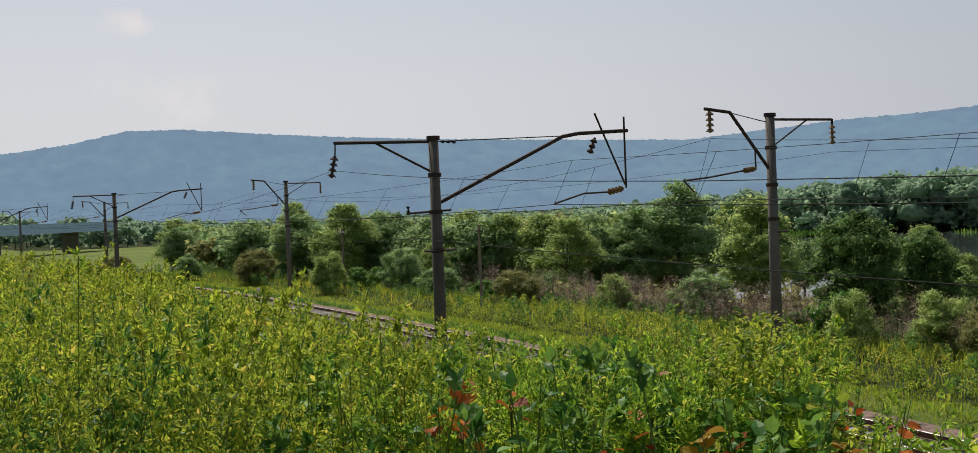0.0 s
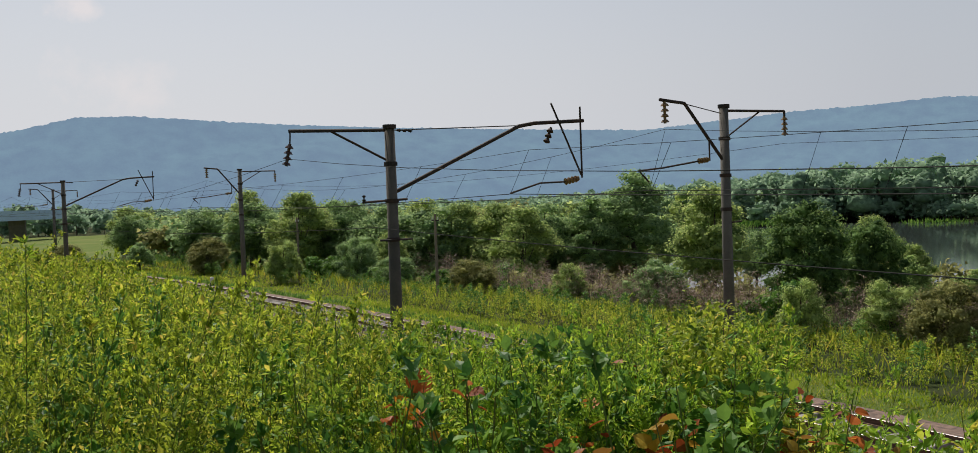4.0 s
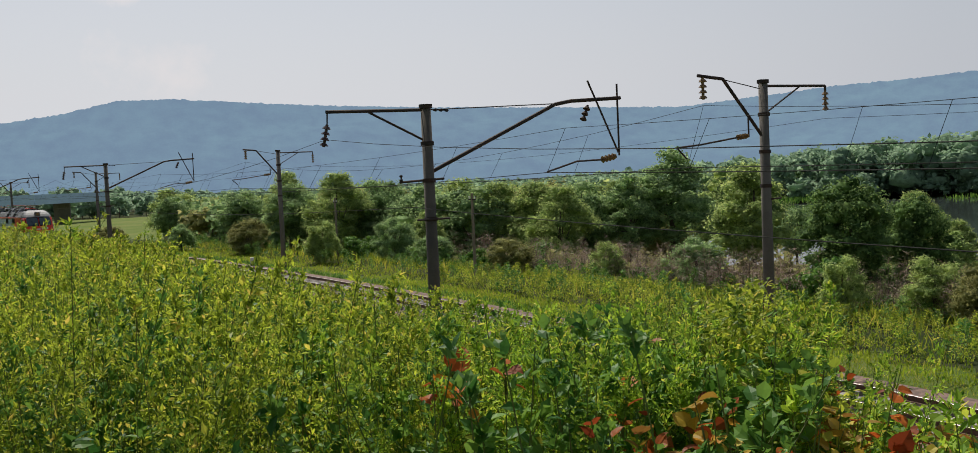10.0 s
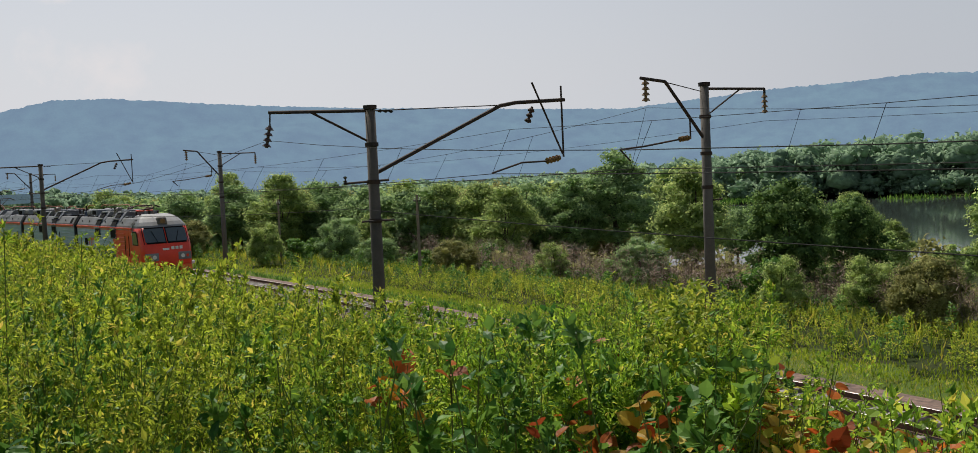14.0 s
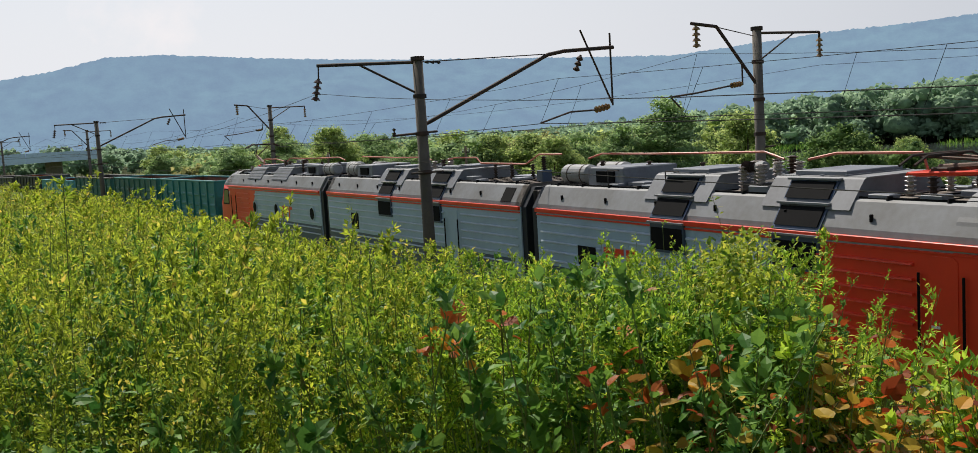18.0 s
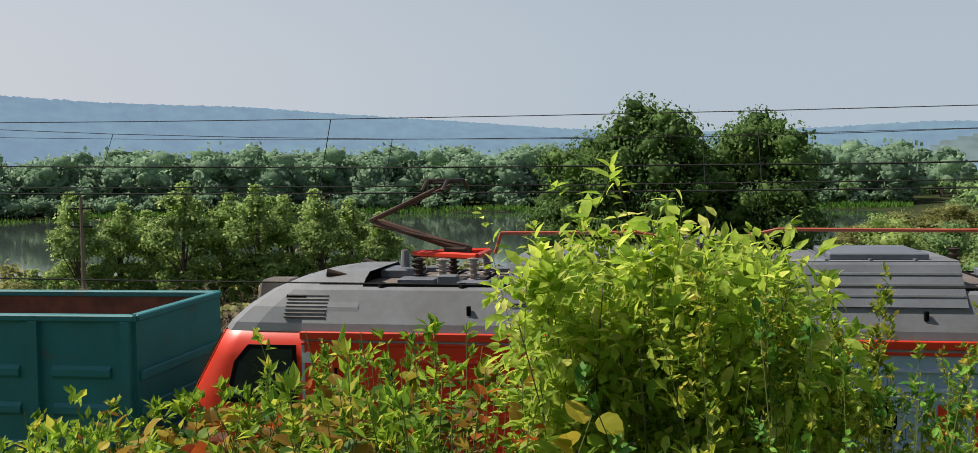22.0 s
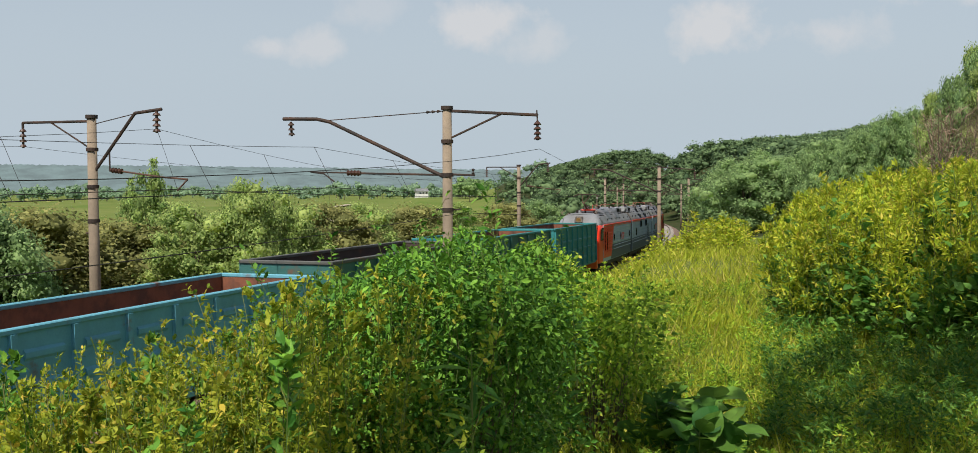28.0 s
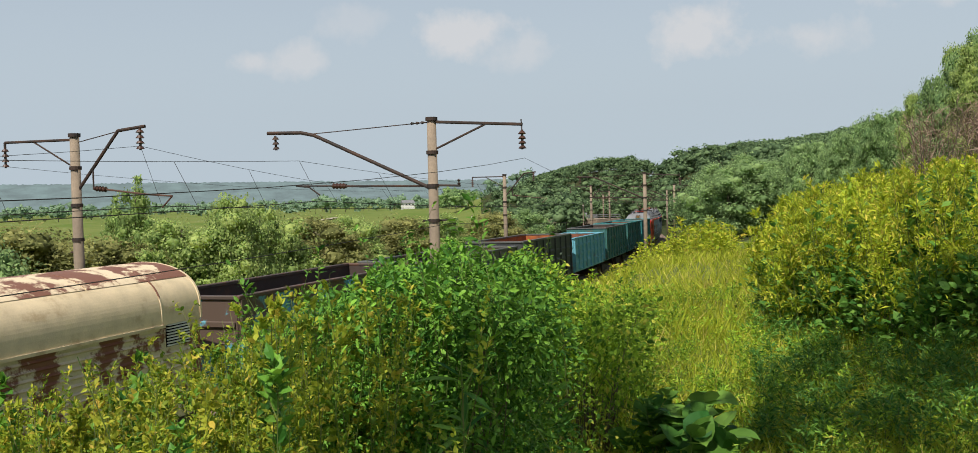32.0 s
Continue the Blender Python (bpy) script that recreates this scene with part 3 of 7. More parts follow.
def p_pole(x, off, top, mess, con, droop, label):
    """A pole on the near side of the line: long bent bracket over the track, short arm behind for the feeder."""
    px, py, pz, a = rail_pose(x, off)
    e = empty("catenary_pole", label, "catenary pole", "poles along the line", pose(px, py, pz, 0, 0, math.degrees(a)))
    dz = top - 8.45
    e.matrix_basis = e.matrix_basis @ pose(0, 0, dz)
    # at negative x a paler amber paints in the light through the insulators
    ins = M["insulator"] if x < 0 else M["insulator_dark"]
    # poles at negative x hold their backlit darkness in the concrete colour
    pole_body(e, -1.6 - dz, 8.45, M["concrete_backlit"] if x < 0 else M["concrete"])
    u = 0.3 if droop else 0.0
    br = rods(((0, 0.15, 6.48), (0, 4.55, 8.44), (0, 5.15, 8.54), (0, 7.1, 8.64)) if droop else ((0, 0.15, 6.15), (0, 4.3, 8.05), (0, 4.8, 8.16), (0, 6.1, 8.2)), 0.062, 8)
    part("bracket", br, M["steel_dark"], e, "dark bent steel tube bracket", smooth=False)
    part("stay_rod", tube((0, 0.1, 8.3), (0, 4.45 * (1.03 if droop else 1), 8.1 + 1.2 * u), 0.016), M["steel_dark"], e)
    part("stay_insulator", discs((0, 0.2, 8.3), (0, 0.75, 8.28), 3, 0.055), M["steel_dark"], e)
    part("feeder_arm", rods(((0, -0.1, 8.3), (0, -3.1, 8.26 if droop else 8.08)), 0.05), M["steel_dark"], e)
    part("feeder_strut", rods(((0, -0.1, 7.4), (0, -1.85, 8.26 if droop else 8.14)), 0.035), M["steel_dark"], e)
    part("feeder_link", tube((0, -3.06, 8.24), (0, -3.08, 7.9), 0.022), M["steel_dark"], e)
    part("feeder_insulator", discs((0, -3.08, 7.9), (-0.05, -3.2 if droop else -3.1, 7.28), 4, 0.13), M["insulator_dark"], e, "brown glazed suspension discs")
    part("messenger_insulator", discs((0, mess + (0.7 if droop else 0), 8.1 + u), (0.05, mess + (0.45 if droop else 0.0), 7.6 + u), 3, 0.12), M["steel_dark"], e)
    if droop:
        part("drop_post", rods(((0, 6.98, 9.1), (0, 6.98, 6.74)), 0.035), M["steel_dark"], e)
        part("drop_brace", rods(((0, 5.82, 9.2), (0, 6.95, 6.84)), 0.035), M["steel_dark"], e)
        part("rod_insulator", discs((0, 6.82, 6.72), (0, 6.28, 6.62), 4, 0.12, core=0.7), ins, e, "brown ribbed rod insulator")
        part("registration_arm", rods(((0, 6.28, 6.62), (0, 5.3, 6.6), (0, con, 6.3)), 0.03), M["steel_dark"], e)
    else:
        part("registration_tube", rods(((0, 0.2, 6.2), (0, con - 1.0, 6.28)), 0.035), M["steel_dark"], e)
        part("rod_insulator", discs((0, con - 1.0, 6.28), (0, con - 0.5, 6.3), 4, 0.11, core=0.7), ins, e, "brown ribbed rod insulator")
        part("registration_arm", rods(((0, con - 0.5, 6.3), (0, con + 0.9, 6.34), (0, con + 0.4, 6.28), (0, con, 6.0)), 0.026), M["steel_dark"], e)
    part("cross_bar", rods(((0.0, -0.95, 6.18), (0, 0.5, 6.24)), 0.035), M["steel_dark"], e)
    part("pin_insulator", discs((0, -0.9, 6.18), (0, -0.9, 6.4), 2, 0.06), M["steel_dark"], e)
    part("lower_bar", rods(((0.25, -0.55, 5.05), (0.25, 0.5, 5.05)), 0.03), M["steel_dark"], e)
    return e


def q_pole(x, off, mess, con, label):
    """A pole beyond the line: a steep bent bracket towards the track and a feeder arm behind."""
    px, py, pz, a = rail_pose(x, off)
    e = empty("catenary_pole", label, "catenary pole", "poles along the line", pose(px, py, pz, 0, 0, math.degrees(a)))
    dz = 0.22 if x < 0 else -0.1
    e.matrix_basis = e.matrix_basis @ pose(0, 0, dz)
    # amber at negative x stands for backlight in the insulators
    ins = M["insulator"] if x < 0 else M["insulator_dark"]
    # backlit tone is put into the shaft colour at negative x
    pole_body(e, -1.6 - dz, 8.6, M["concrete_grey"] if x < 0 else M["concrete"])
    part("bracket", rods(((0, -0.12, 6.75), (0, -1.75, 8.62), (0, -2.8, 8.72)), 0.055, 8), M["steel_dark"], e, "dark bent steel tube bracket")
    part("stay_rod", tube((0, -0.1, 8.3), (0, -1.9, 8.63), 0.016), M["steel_dark"], e)
    part("messenger_insulator", discs((0, mess, 8.66), (0, mess, 7.95), 4, 0.14), ins, e, "brown glazed suspension discs")
    part("feeder_arm", rods(((0, 0.1, 8.4), (0, 2.9, 8.42), (0, 2.9, 8.25)), 0.045), M["steel_dark"], e)
    part("feeder_strut", rods(((0, 0.1, 7.5), (0, 1.7, 8.4)), 0.03), M["steel_dark"], e)
    part("feeder_insulator", discs((0, 2.9, 8.25), (0, 2.9, 7.55), 4, 0.12), ins, e, "brown glazed suspension discs")
    part("drop_strut", rods(((0, -0.7, 7.4), (0, -0.7, 6.7)), 0.03), M["steel_dark"], e)
    part("rod_insulator", discs((0, -0.75, 6.75), (0, -1.2, 6.7), 4, 0.1, core=0.7), ins, e, "brown ribbed rod insulator")
    part("registration_arm", rods(((0, -1.2, 6.7), (0, con + 0.6, 6.5), (0, con - 0.4, 6.42), (0, con, 6.05)), 0.03), M["steel_dark"] if x < 0 else M["steel_rust"], e)
    part("bracket_hook", rods(((0.2, 0.05, 4.6), (0.2, 0.5, 4.62)), 0.03), M["steel_dark"], e)
    return e


P_X = (-255, -198, -141, -84, -27.5, 29.6, 86, 142, 198, 254)
Q_X = (-238, -184, -131, -75.3, -25.6, 26.5, 81, 137, 192, 248)
P_OFF, Q_OFF = -5.8, 5.8
poles = []
for i, x in enumerate(P_X):
    poles.append(p_pole(x, P_OFF if x != -84 else -5.2, {-27.5: 8.22, 29.6: 8.7}.get(x, 8.45), 5.1 if x < 0 else 5.8, 4.15, x < 0, "round concrete catenary pole with a long bent bracket over the track"))
for x in Q_X:
    poles.append(q_pole(x, Q_OFF, -2.6, -3.35, "round concrete catenary pole with a steep bracket and feeder arm"))


def wire_run(name, pts, sag, r, label, n=14):
    """A wire hung from point to point."""
    allp = []
    for (a, b) in zip(pts, pts[1:]):
        for i in range(n):
            t = i / n
            p = Vector(a).lerp(Vector(b), t)
            p.z -= sag * 4 * t * (1 - t)
            allp.append(p)
    allp.append(Vector(pts[-1]))
    verts, faces = [], []
    for p in allp:
        for k in range(4):
            an = math.pi / 2 * k
            verts.append((p.x, p.y + r * math.cos(an), p.z + r * math.sin(an)))
    for j in range(len(allp) - 1):
        for k in range(4):
            q, w = j * 4 + k, j * 4 + (k + 1) % 4
            faces.append((q, w, w + 4, q + 4))
    return tagged(new(name, soup(name, verts, faces, M["wire"])), label, "wire", "overhead wires"), allp


def hung(xs, off, along, z):
    out = []
    for x in xs:
        px, py, pz, a = rail_pose(x, off)
        out.append((px - along * math.sin(a), py + along * math.cos(a), pz + z))
    return out


def catenary(xs, off, mess, con, zm, zc, sag, dip):
    """Messenger, contact wire and droppers of one track."""
    m, mp = wire_run("messenger_wire", hung(xs, off, mess, zm), sag, 0.007, "thin dark messenger wire sagging between poles", 16)
    c, cp = wire_run("contact_wire", hung(xs, off, con, zc), dip, 0.012, "taut dark contact wire over the track", 16)
    for i in range(2, len(mp) - 1, 2):
        if abs(mp[i].x) < 150 and (mp[i] - cp[i]).length > 0.3:
            part("dropper", tube(mp[i], cp[i], 0.008, None, 4), M["wire"], m)


catenary(P_X, P_OFF, 4.9, 4.15, 7.45, 6.05, 0.5, 0.36)
catenary(Q_X, Q_OFF, -2.6, -3.35, 7.98, 6.0, 1.3, 0.26)
wire_run("feeder_wire", hung(P_X, P_OFF, -3.15, 7.25), 1.2, 0.0065, "dark feeder wire hung beside the line")
wire_run("feeder_wire", hung(Q_X, Q_OFF, 2.9, 7.5), 0.6, 0.0065, "dark feeder wire hung beside the line")
wire_run("signal_cable", hung(P_X, P_OFF, -0.55, 5.2), 0.45, 0.009, "thick dark cable sagging low between poles")


# ---- the train ----
ML = dict(
    teal=rusty("worn teal wagon paint", (0.02, 0.19, 0.20), scale=1.0, lo=0.62, hi=0.75),
    teal_dark=rusty("worn dark green wagon paint", (0.03, 0.13, 0.12), scale=1.2, lo=0.58, hi=0.75),
    blue=rusty("worn light blue wagon paint", (0.12, 0.36, 0.46), scale=1.1, lo=0.6, hi=0.75),
    charcoal=rusty("charcoal wagon paint", (0.035, 0.04, 0.043), scale=1.0, lo=0.66, hi=0.8),
    grey=rusty("sooty grey wagon paint", (0.085, 0.088, 0.082), scale=1.2, lo=0.58, hi=0.75),
    brown=rusty("brown wagon paint", (0.07, 0.05, 0.04), scale=1.4, lo=0.5, hi=0.75),
    patchy=rusty("patched blue and brown wagon paint", (0.10, 0.33, 0.42), (0.09, 0.06, 0.045), scale=0.7, lo=0.46, hi=0.5),
    rust=rusty("rusted plate", (0.20, 0.075, 0.04), (0.10, 0.045, 0.03), scale=1.6, lo=0.45, hi=0.62, rough=0.85),
    rust_orange=rusty("orange rusted plate", (0.34, 0.10, 0.025), (0.16, 0.055, 0.025), scale=1.6, lo=0.48, hi=0.66, rough=0.85),
    rust_dark=rusty("sooty rusted plate", (0.055, 0.038, 0.032), (0.11, 0.05, 0.03), scale=1.6, lo=0.52, hi=0.7, rough=0.9),
    cream=rusty("cream paint flaking to rust", (0.66, 0.56, 0.38), (0.20, 0.075, 0.04), scale=1.2, lo=0.48, hi=0.53),
    cream_roof=rusty("rusting cream roof", (0.72, 0.59, 0.40), (0.19, 0.085, 0.055), scale=1.1, lo=0.45, hi=0.5),
    cream_plain=rusty("stained cream paint", (0.74, 0.60, 0.39), (0.46, 0.31, 0.16), scale=1.3, lo=0.56, hi=0.75),
)


def bogie(e, x, spread, name="bogie", wheel_r=0.475):
    b = new(name)
    b.empty_display_size = 0.2
    b.parent = e
    b.matrix_basis = pose(x, 0, 0)
    fr = bmesh.new()
    for s in (-1, 1):
        prism_pts = ((s * 0.96, 0.42), (s * 1.10, 0.42), (s * 1.10, 0.78), (s * 0.96, 0.78))
        prism(prism_pts, -spread / 2 - 0.35, spread / 2 + 0.35, fr)
    box(-0.25, 0.25, -1.0, 1.0, 0.5, 0.8, fr)
    part("side_frames", fr, M["rubber"], b)
    for sx in (-1, 1):
        w = bmesh.new()
        for s in (-1, 1):
            tube((sx * spread / 2, s * 0.70, wheel_r), (sx * spread / 2, s * 0.83, wheel_r), wheel_r, None, 24, w)
        tube((sx * spread / 2, -0.8, wheel_r), (sx * spread / 2, 0.8, wheel_r), 0.09, None, 8, w)
        part("wheelset", w, M["steel_rust"], b)
    return b


def side_panel(pts, y, d, bm=None):
    """A thin plate on a side wall: (x, z) outline at y, d thick outwards."""
    t = bm or bmesh.new()
    va = [t.verts.new((x, y, z)) for x, z in pts]
    vb = [t.verts.new((x, y + d, z)) for x, z in pts]
    k = len(pts)
    t.faces.new(va)
    t.faces.new(vb[::-1])
    for i in range(k):
        t.faces.new((va[i], va[(i + 1) % k], vb[(i + 1) % k], vb[i]))
    bmesh.ops.recalc_face_normals(t, faces=t.faces)
    return t


RIBS = (1.62, 1.86, 2.10, 2.34, 2.58, 2.82, 3.06)
ROOF = ((-1.6, 3.42), (-1.565, 3.55), (-1.27, 4.02), (-1.2, 4.06), (1.2, 4.06), (1.27, 4.02), (1.565, 3.55), (1.6, 3.42))


def mark(e, x, z, y, s, material, flip=1):
    """The operator's red mark as three plain slanted shapes."""
    bm = bmesh.new()
    d = 0.012 * (1 if y > 0 else -1)
    for k, w in ((0, 0.30), (0.40, 0.34), (0.82, 0.40)):
        pts = ((x + flip * (k * s), z), (x + flip * ((k + 0.09) * s), z), (x + flip * ((k + 0.15) * s), z + 0.32 * s), (x + flip * ((k + w) * s), z + 0.32 * s), (x + flip * ((k + w) * s), z + 0.44 * s), (x + flip * ((k + 0.02) * s), z + 0.44 * s))
        side_panel(pts, y, d, bm)
    part("emblem", bm, material, e, "plain slanted emblem shapes")


def loco_body(e, x0, x1):
    part("body", prism(((-1.58, 0.95), (1.58, 0.95), (1.6, 1.2), (1.6, 3.42), (-1.6, 3.42), (-1.6, 1.2)), x0, x1), M["grey_blue"], e, "ribbed grey-blue body sides")
    part("roof", prism(ROOF, x0, x1), M["roof_grey"], e, "dusty grey sloped roof shoulders")
    part("roof_deck", box(x0 + 0.15, x1 - 0.15, -1.15, 1.15, 4.055, 4.075), M["roof_tan"], e, "grimy roof walkway")
    for s in (-1, 1):
        part("deck_edge", box(x0 + 0.15, x1 - 0.15, s * 1.13 - 0.025, s * 1.13 + 0.025, 4.06, 4.1), M["black"], e)
        for x in np.arange(x0 + 0.6, x1 - 0.4, 1.25):
            part("deck_clamp", tube((float(x), s * 1.16, 4.05), (float(x), s * 1.16, 4.13), 0.07, 0.05, 8), M["black"], e)
    for s in (-1, 1):
        xe = x1 - 0.02 if x1 > 8 else 2.6
        part("waist_band", side_panel(((x0 + 0.02, 0.98), (xe, 0.98), (xe - 0.7, 1.98), (x0 + 0.02, 1.98)), s * 1.6, s * 0.004), M["navy"], e, "navy lower band")
        gut = bmesh.new()
        box(x0, x1, s * 1.64 - 0.035, s * 1.64 + 0.035, 3.33, 3.44, gut, bevel=0.012)
        box(x0, x1, s * 1.615 - 0.02, s * 1.615 + 0.02, 3.25, 3.29, gut, bevel=0.008)
        part("red_stripe", gut, M["red"], e, "bright red gutter stripe")
        for x in np.arange(x0 + 1.2, x1 - 0.6, 2.1):
            part("lifting_eye", box(float(x) - 0.03, float(x) + 0.03, s * 1.47 - 0.03, s * 1.47 + 0.03, 3.68, 3.82, bevel=0.01), M["black"], e)
    for x in np.arange(x0 + 0.5, x1 - 0.3, 0.62):
        part("deck_batten", box(float(x) - 0.016, float(x) + 0.016, -1.1, 1.1, 4.075, 4.1), M["black"], e)
    part("underframe", box(x0 + 0.1, x1 - 0.1, -1.35, 1.35, 0.6, 0.96), M["rubber"], e)


def ribs(e, x0, x1, s, gaps, material=None):
    """Pressed horizontal ribs along one side, left out where a gap is."""
    for z in RIBS:
        x = x0
        cuts = sorted([g for g in gaps if g[2] < z < g[3]])
        spans = []
        for g in cuts:
            if g[0] > x:
                spans.append((x, g[0]))
            x = max(x, g[1])
        spans.append((x, x1))
        for a, b in spans:
            if b - a > 0.1:
                d = 0.08 if material else 0.045
                pts = ((s * 1.6, z - 0.03), (s * (1.6 + d), z - 0.012), (s * (1.595 + d), z + 0.016), (s * 1.6, z + 0.03))
                # unless given a material, ribs take a paler tone as painted edge highlights
                part("rib", prism(pts, a, b), material or M["rim_paint_rib_glint"], e)


def intake(e, x):
    """A raised roof hatch with three dark intakes that step down the near shoulder."""
    prof = [(-1.42, 3.86), (-1.0, 4.40), (-0.92, 4.44), (0.92, 4.44), (1.0, 4.40), (1.42, 3.86)]
    w = 1.15
    part("hatch", prism(prof, x - w, x + w), M["hatch_slate"], e, "raised slate-grey roof hatch")
    part("hatch_lid", box(x - 0.8, x + 0.55, -0.78, 0.78, 4.44, 4.54, bevel=0.015), M["roof_blue"], e)
    part("hatch_lip", box(x - w - 0.02, x + w + 0.02, -0.93, 0.93, 4.42, 4.446), M["roof_grey"], e)
    for z in (3.99, 4.13, 4.27):
        y = 1.42 - (z - 3.86) * 0.78
        part("hatch_step", prism(((y - 0.03, z), (y + 0.018, z), (y + 0.005, z + 0.03), (y - 0.03, z + 0.03)), x - w + 0.03, x + w - 0.03), M["roof_grey"], e)
    for dx in (-0.6, 0.0, 0.6):
        part("hatch_rib", box(x + dx - 0.02, x + dx + 0.02, -0.9, 0.9, 4.446, 4.47), M["roof_blue"], e)
    # frame and the three openings on the near side
    part("intake_frame", prism(((-1.60, 2.72), (-1.66, 2.72), (-1.66, 3.46), (-1.05, 4.40), (-1.0, 4.37), (-1.60, 3.42)), x - 0.62, x + 0.62), M["navy"], e)
    for y, z in ((-1.66, 3.36), (-1.38, 3.95), (-1.06, 4.40)):
        part("intake_ledge", box(x - 0.66, x + 0.66, y - 0.075, y + 0.05, z - 0.02, z + 0.02), M["roof_grey"], e)
    # near-black plates paint in the shaded voids of the intakes
    for (y0, z0, y1, z1) in ((-1.66, 2.78, -1.66, 3.24), (-1.625, 3.53, -1.40, 3.88), (-1.31, 4.04, -1.09, 4.34)):
        part("intake_opening", prism(((y0 + 0.02, z0), (y0 - 0.02, z0), (y1 - 0.02, z1 + 0.012), (y1 + 0.02, z1)), x - 0.56, x + 0.56), M["black"], e, "dark louvred opening")


def insulator_post(e, x, y, h, r, material):
    part("roof_insulator", discs((x, y, 4.06), (x, y, 4.06 + h), max(3, int(h / 0.075)), r, core=0.5), material, e)


def tanks(e, x):
    """Two round tanks side by side, with the slatted resistor housing next to them."""
    for y in (-0.62, 0.55):
        bm = bmesh.new()
        tube((x - 0.62, y, 4.34), (x + 0.55, y, 4.34), 0.27, None, 20, bm)
        tube((x + 0.55, y, 4.34), (x + 0.63, y, 4.34), 0.27, 0.2, 20, bm)
        tube((x - 0.7, y, 4.34), (x - 0.62, y, 4.34), 0.2, 0.27, 20, bm)
        part("air_tank", bm, M["tank"], e, "round grey metal tank")
        for dx in (-0.35, 0.3):
            part("tank_strap", tube((x + dx, y, 4.34), (x + dx + 0.05, y, 4.34), 0.278, None, 20), M["steel_dark"], e)
            part("tank_cradle", box(x + dx - 0.1, x + dx + 0.15, y - 0.25, y + 0.25, 4.06, 4.14), M["rubber"], e)
    part("resistor_box", box(x + 0.85, x + 2.5, -0.95, 0.9, 4.06, 4.56, bevel=0.03, top=0.94), M["roof_blue"], e, "slatted resistor housing")
    part("resistor_grille", box(x + 1.3, x + 2.1, -0.98, -0.92, 4.16, 4.46), M["black"], e)
    part("resistor_grille", box(x + 1.3, x + 2.1, 0.87, 0.93, 4.16, 4.46), M["black"], e)


def bus_bar(e, pts):
    part("bus_bar", rods(pts, 0.028, 6), M["copper"], e, "red high-voltage bus tube")


def roof_boxes(e, spots):
    for x, y, w, d, h in spots:
        part("roof_box", box(x - w / 2, x + w / 2, y - d / 2, y + d / 2, 4.07, 4.07 + h, bevel=0.015), M["roof_blue"], e)


def switchgear(e, x):
    """Main breaker and tall porcelain between the two hatches."""
    part("breaker_plinth", box(x - 0.45, x + 0.4, -0.9, 0.3, 4.07, 4.27, bevel=0.02), M["rubber"], e)
    for dx, dy, h, r in ((-0.5, -0.8, 0.5, 0.12), (-0.2, -0.7, 0.62, 0.13), (0.1, -0.85, 0.55, 0.12), (0.4, -0.65, 0.6, 0.12), (-0.4, 0.1, 0.6, 0.12), (-0.05, 0.2, 0.66, 0.13), (0.3, 0.05, 0.55, 0.12)):
        insulator_post(e, x + dx, dy, h + 0.06, r + 0.01, M["insulator_white"] if (dx * 10) % 3 < 1.5 else M["insulator_dark"])
    part("breaker_drum", discs((x - 0.55, -0.75, 4.6), (x - 0.1, -0.75, 4.6), 6, 0.13, core=0.7), M["steel_dark"], e)
    part("breaker_head", tube((x - 0.1, -0.75, 4.6), (x + 0.12, -0.75, 4.6), 0.12, None, 12), M["tank"], e)
    part("breaker_cap", tube((x + 0.32, -0.6, 4.55), (x + 0.32, -0.6, 4.68), 0.09, 0.06, 12), M["tank"], e)


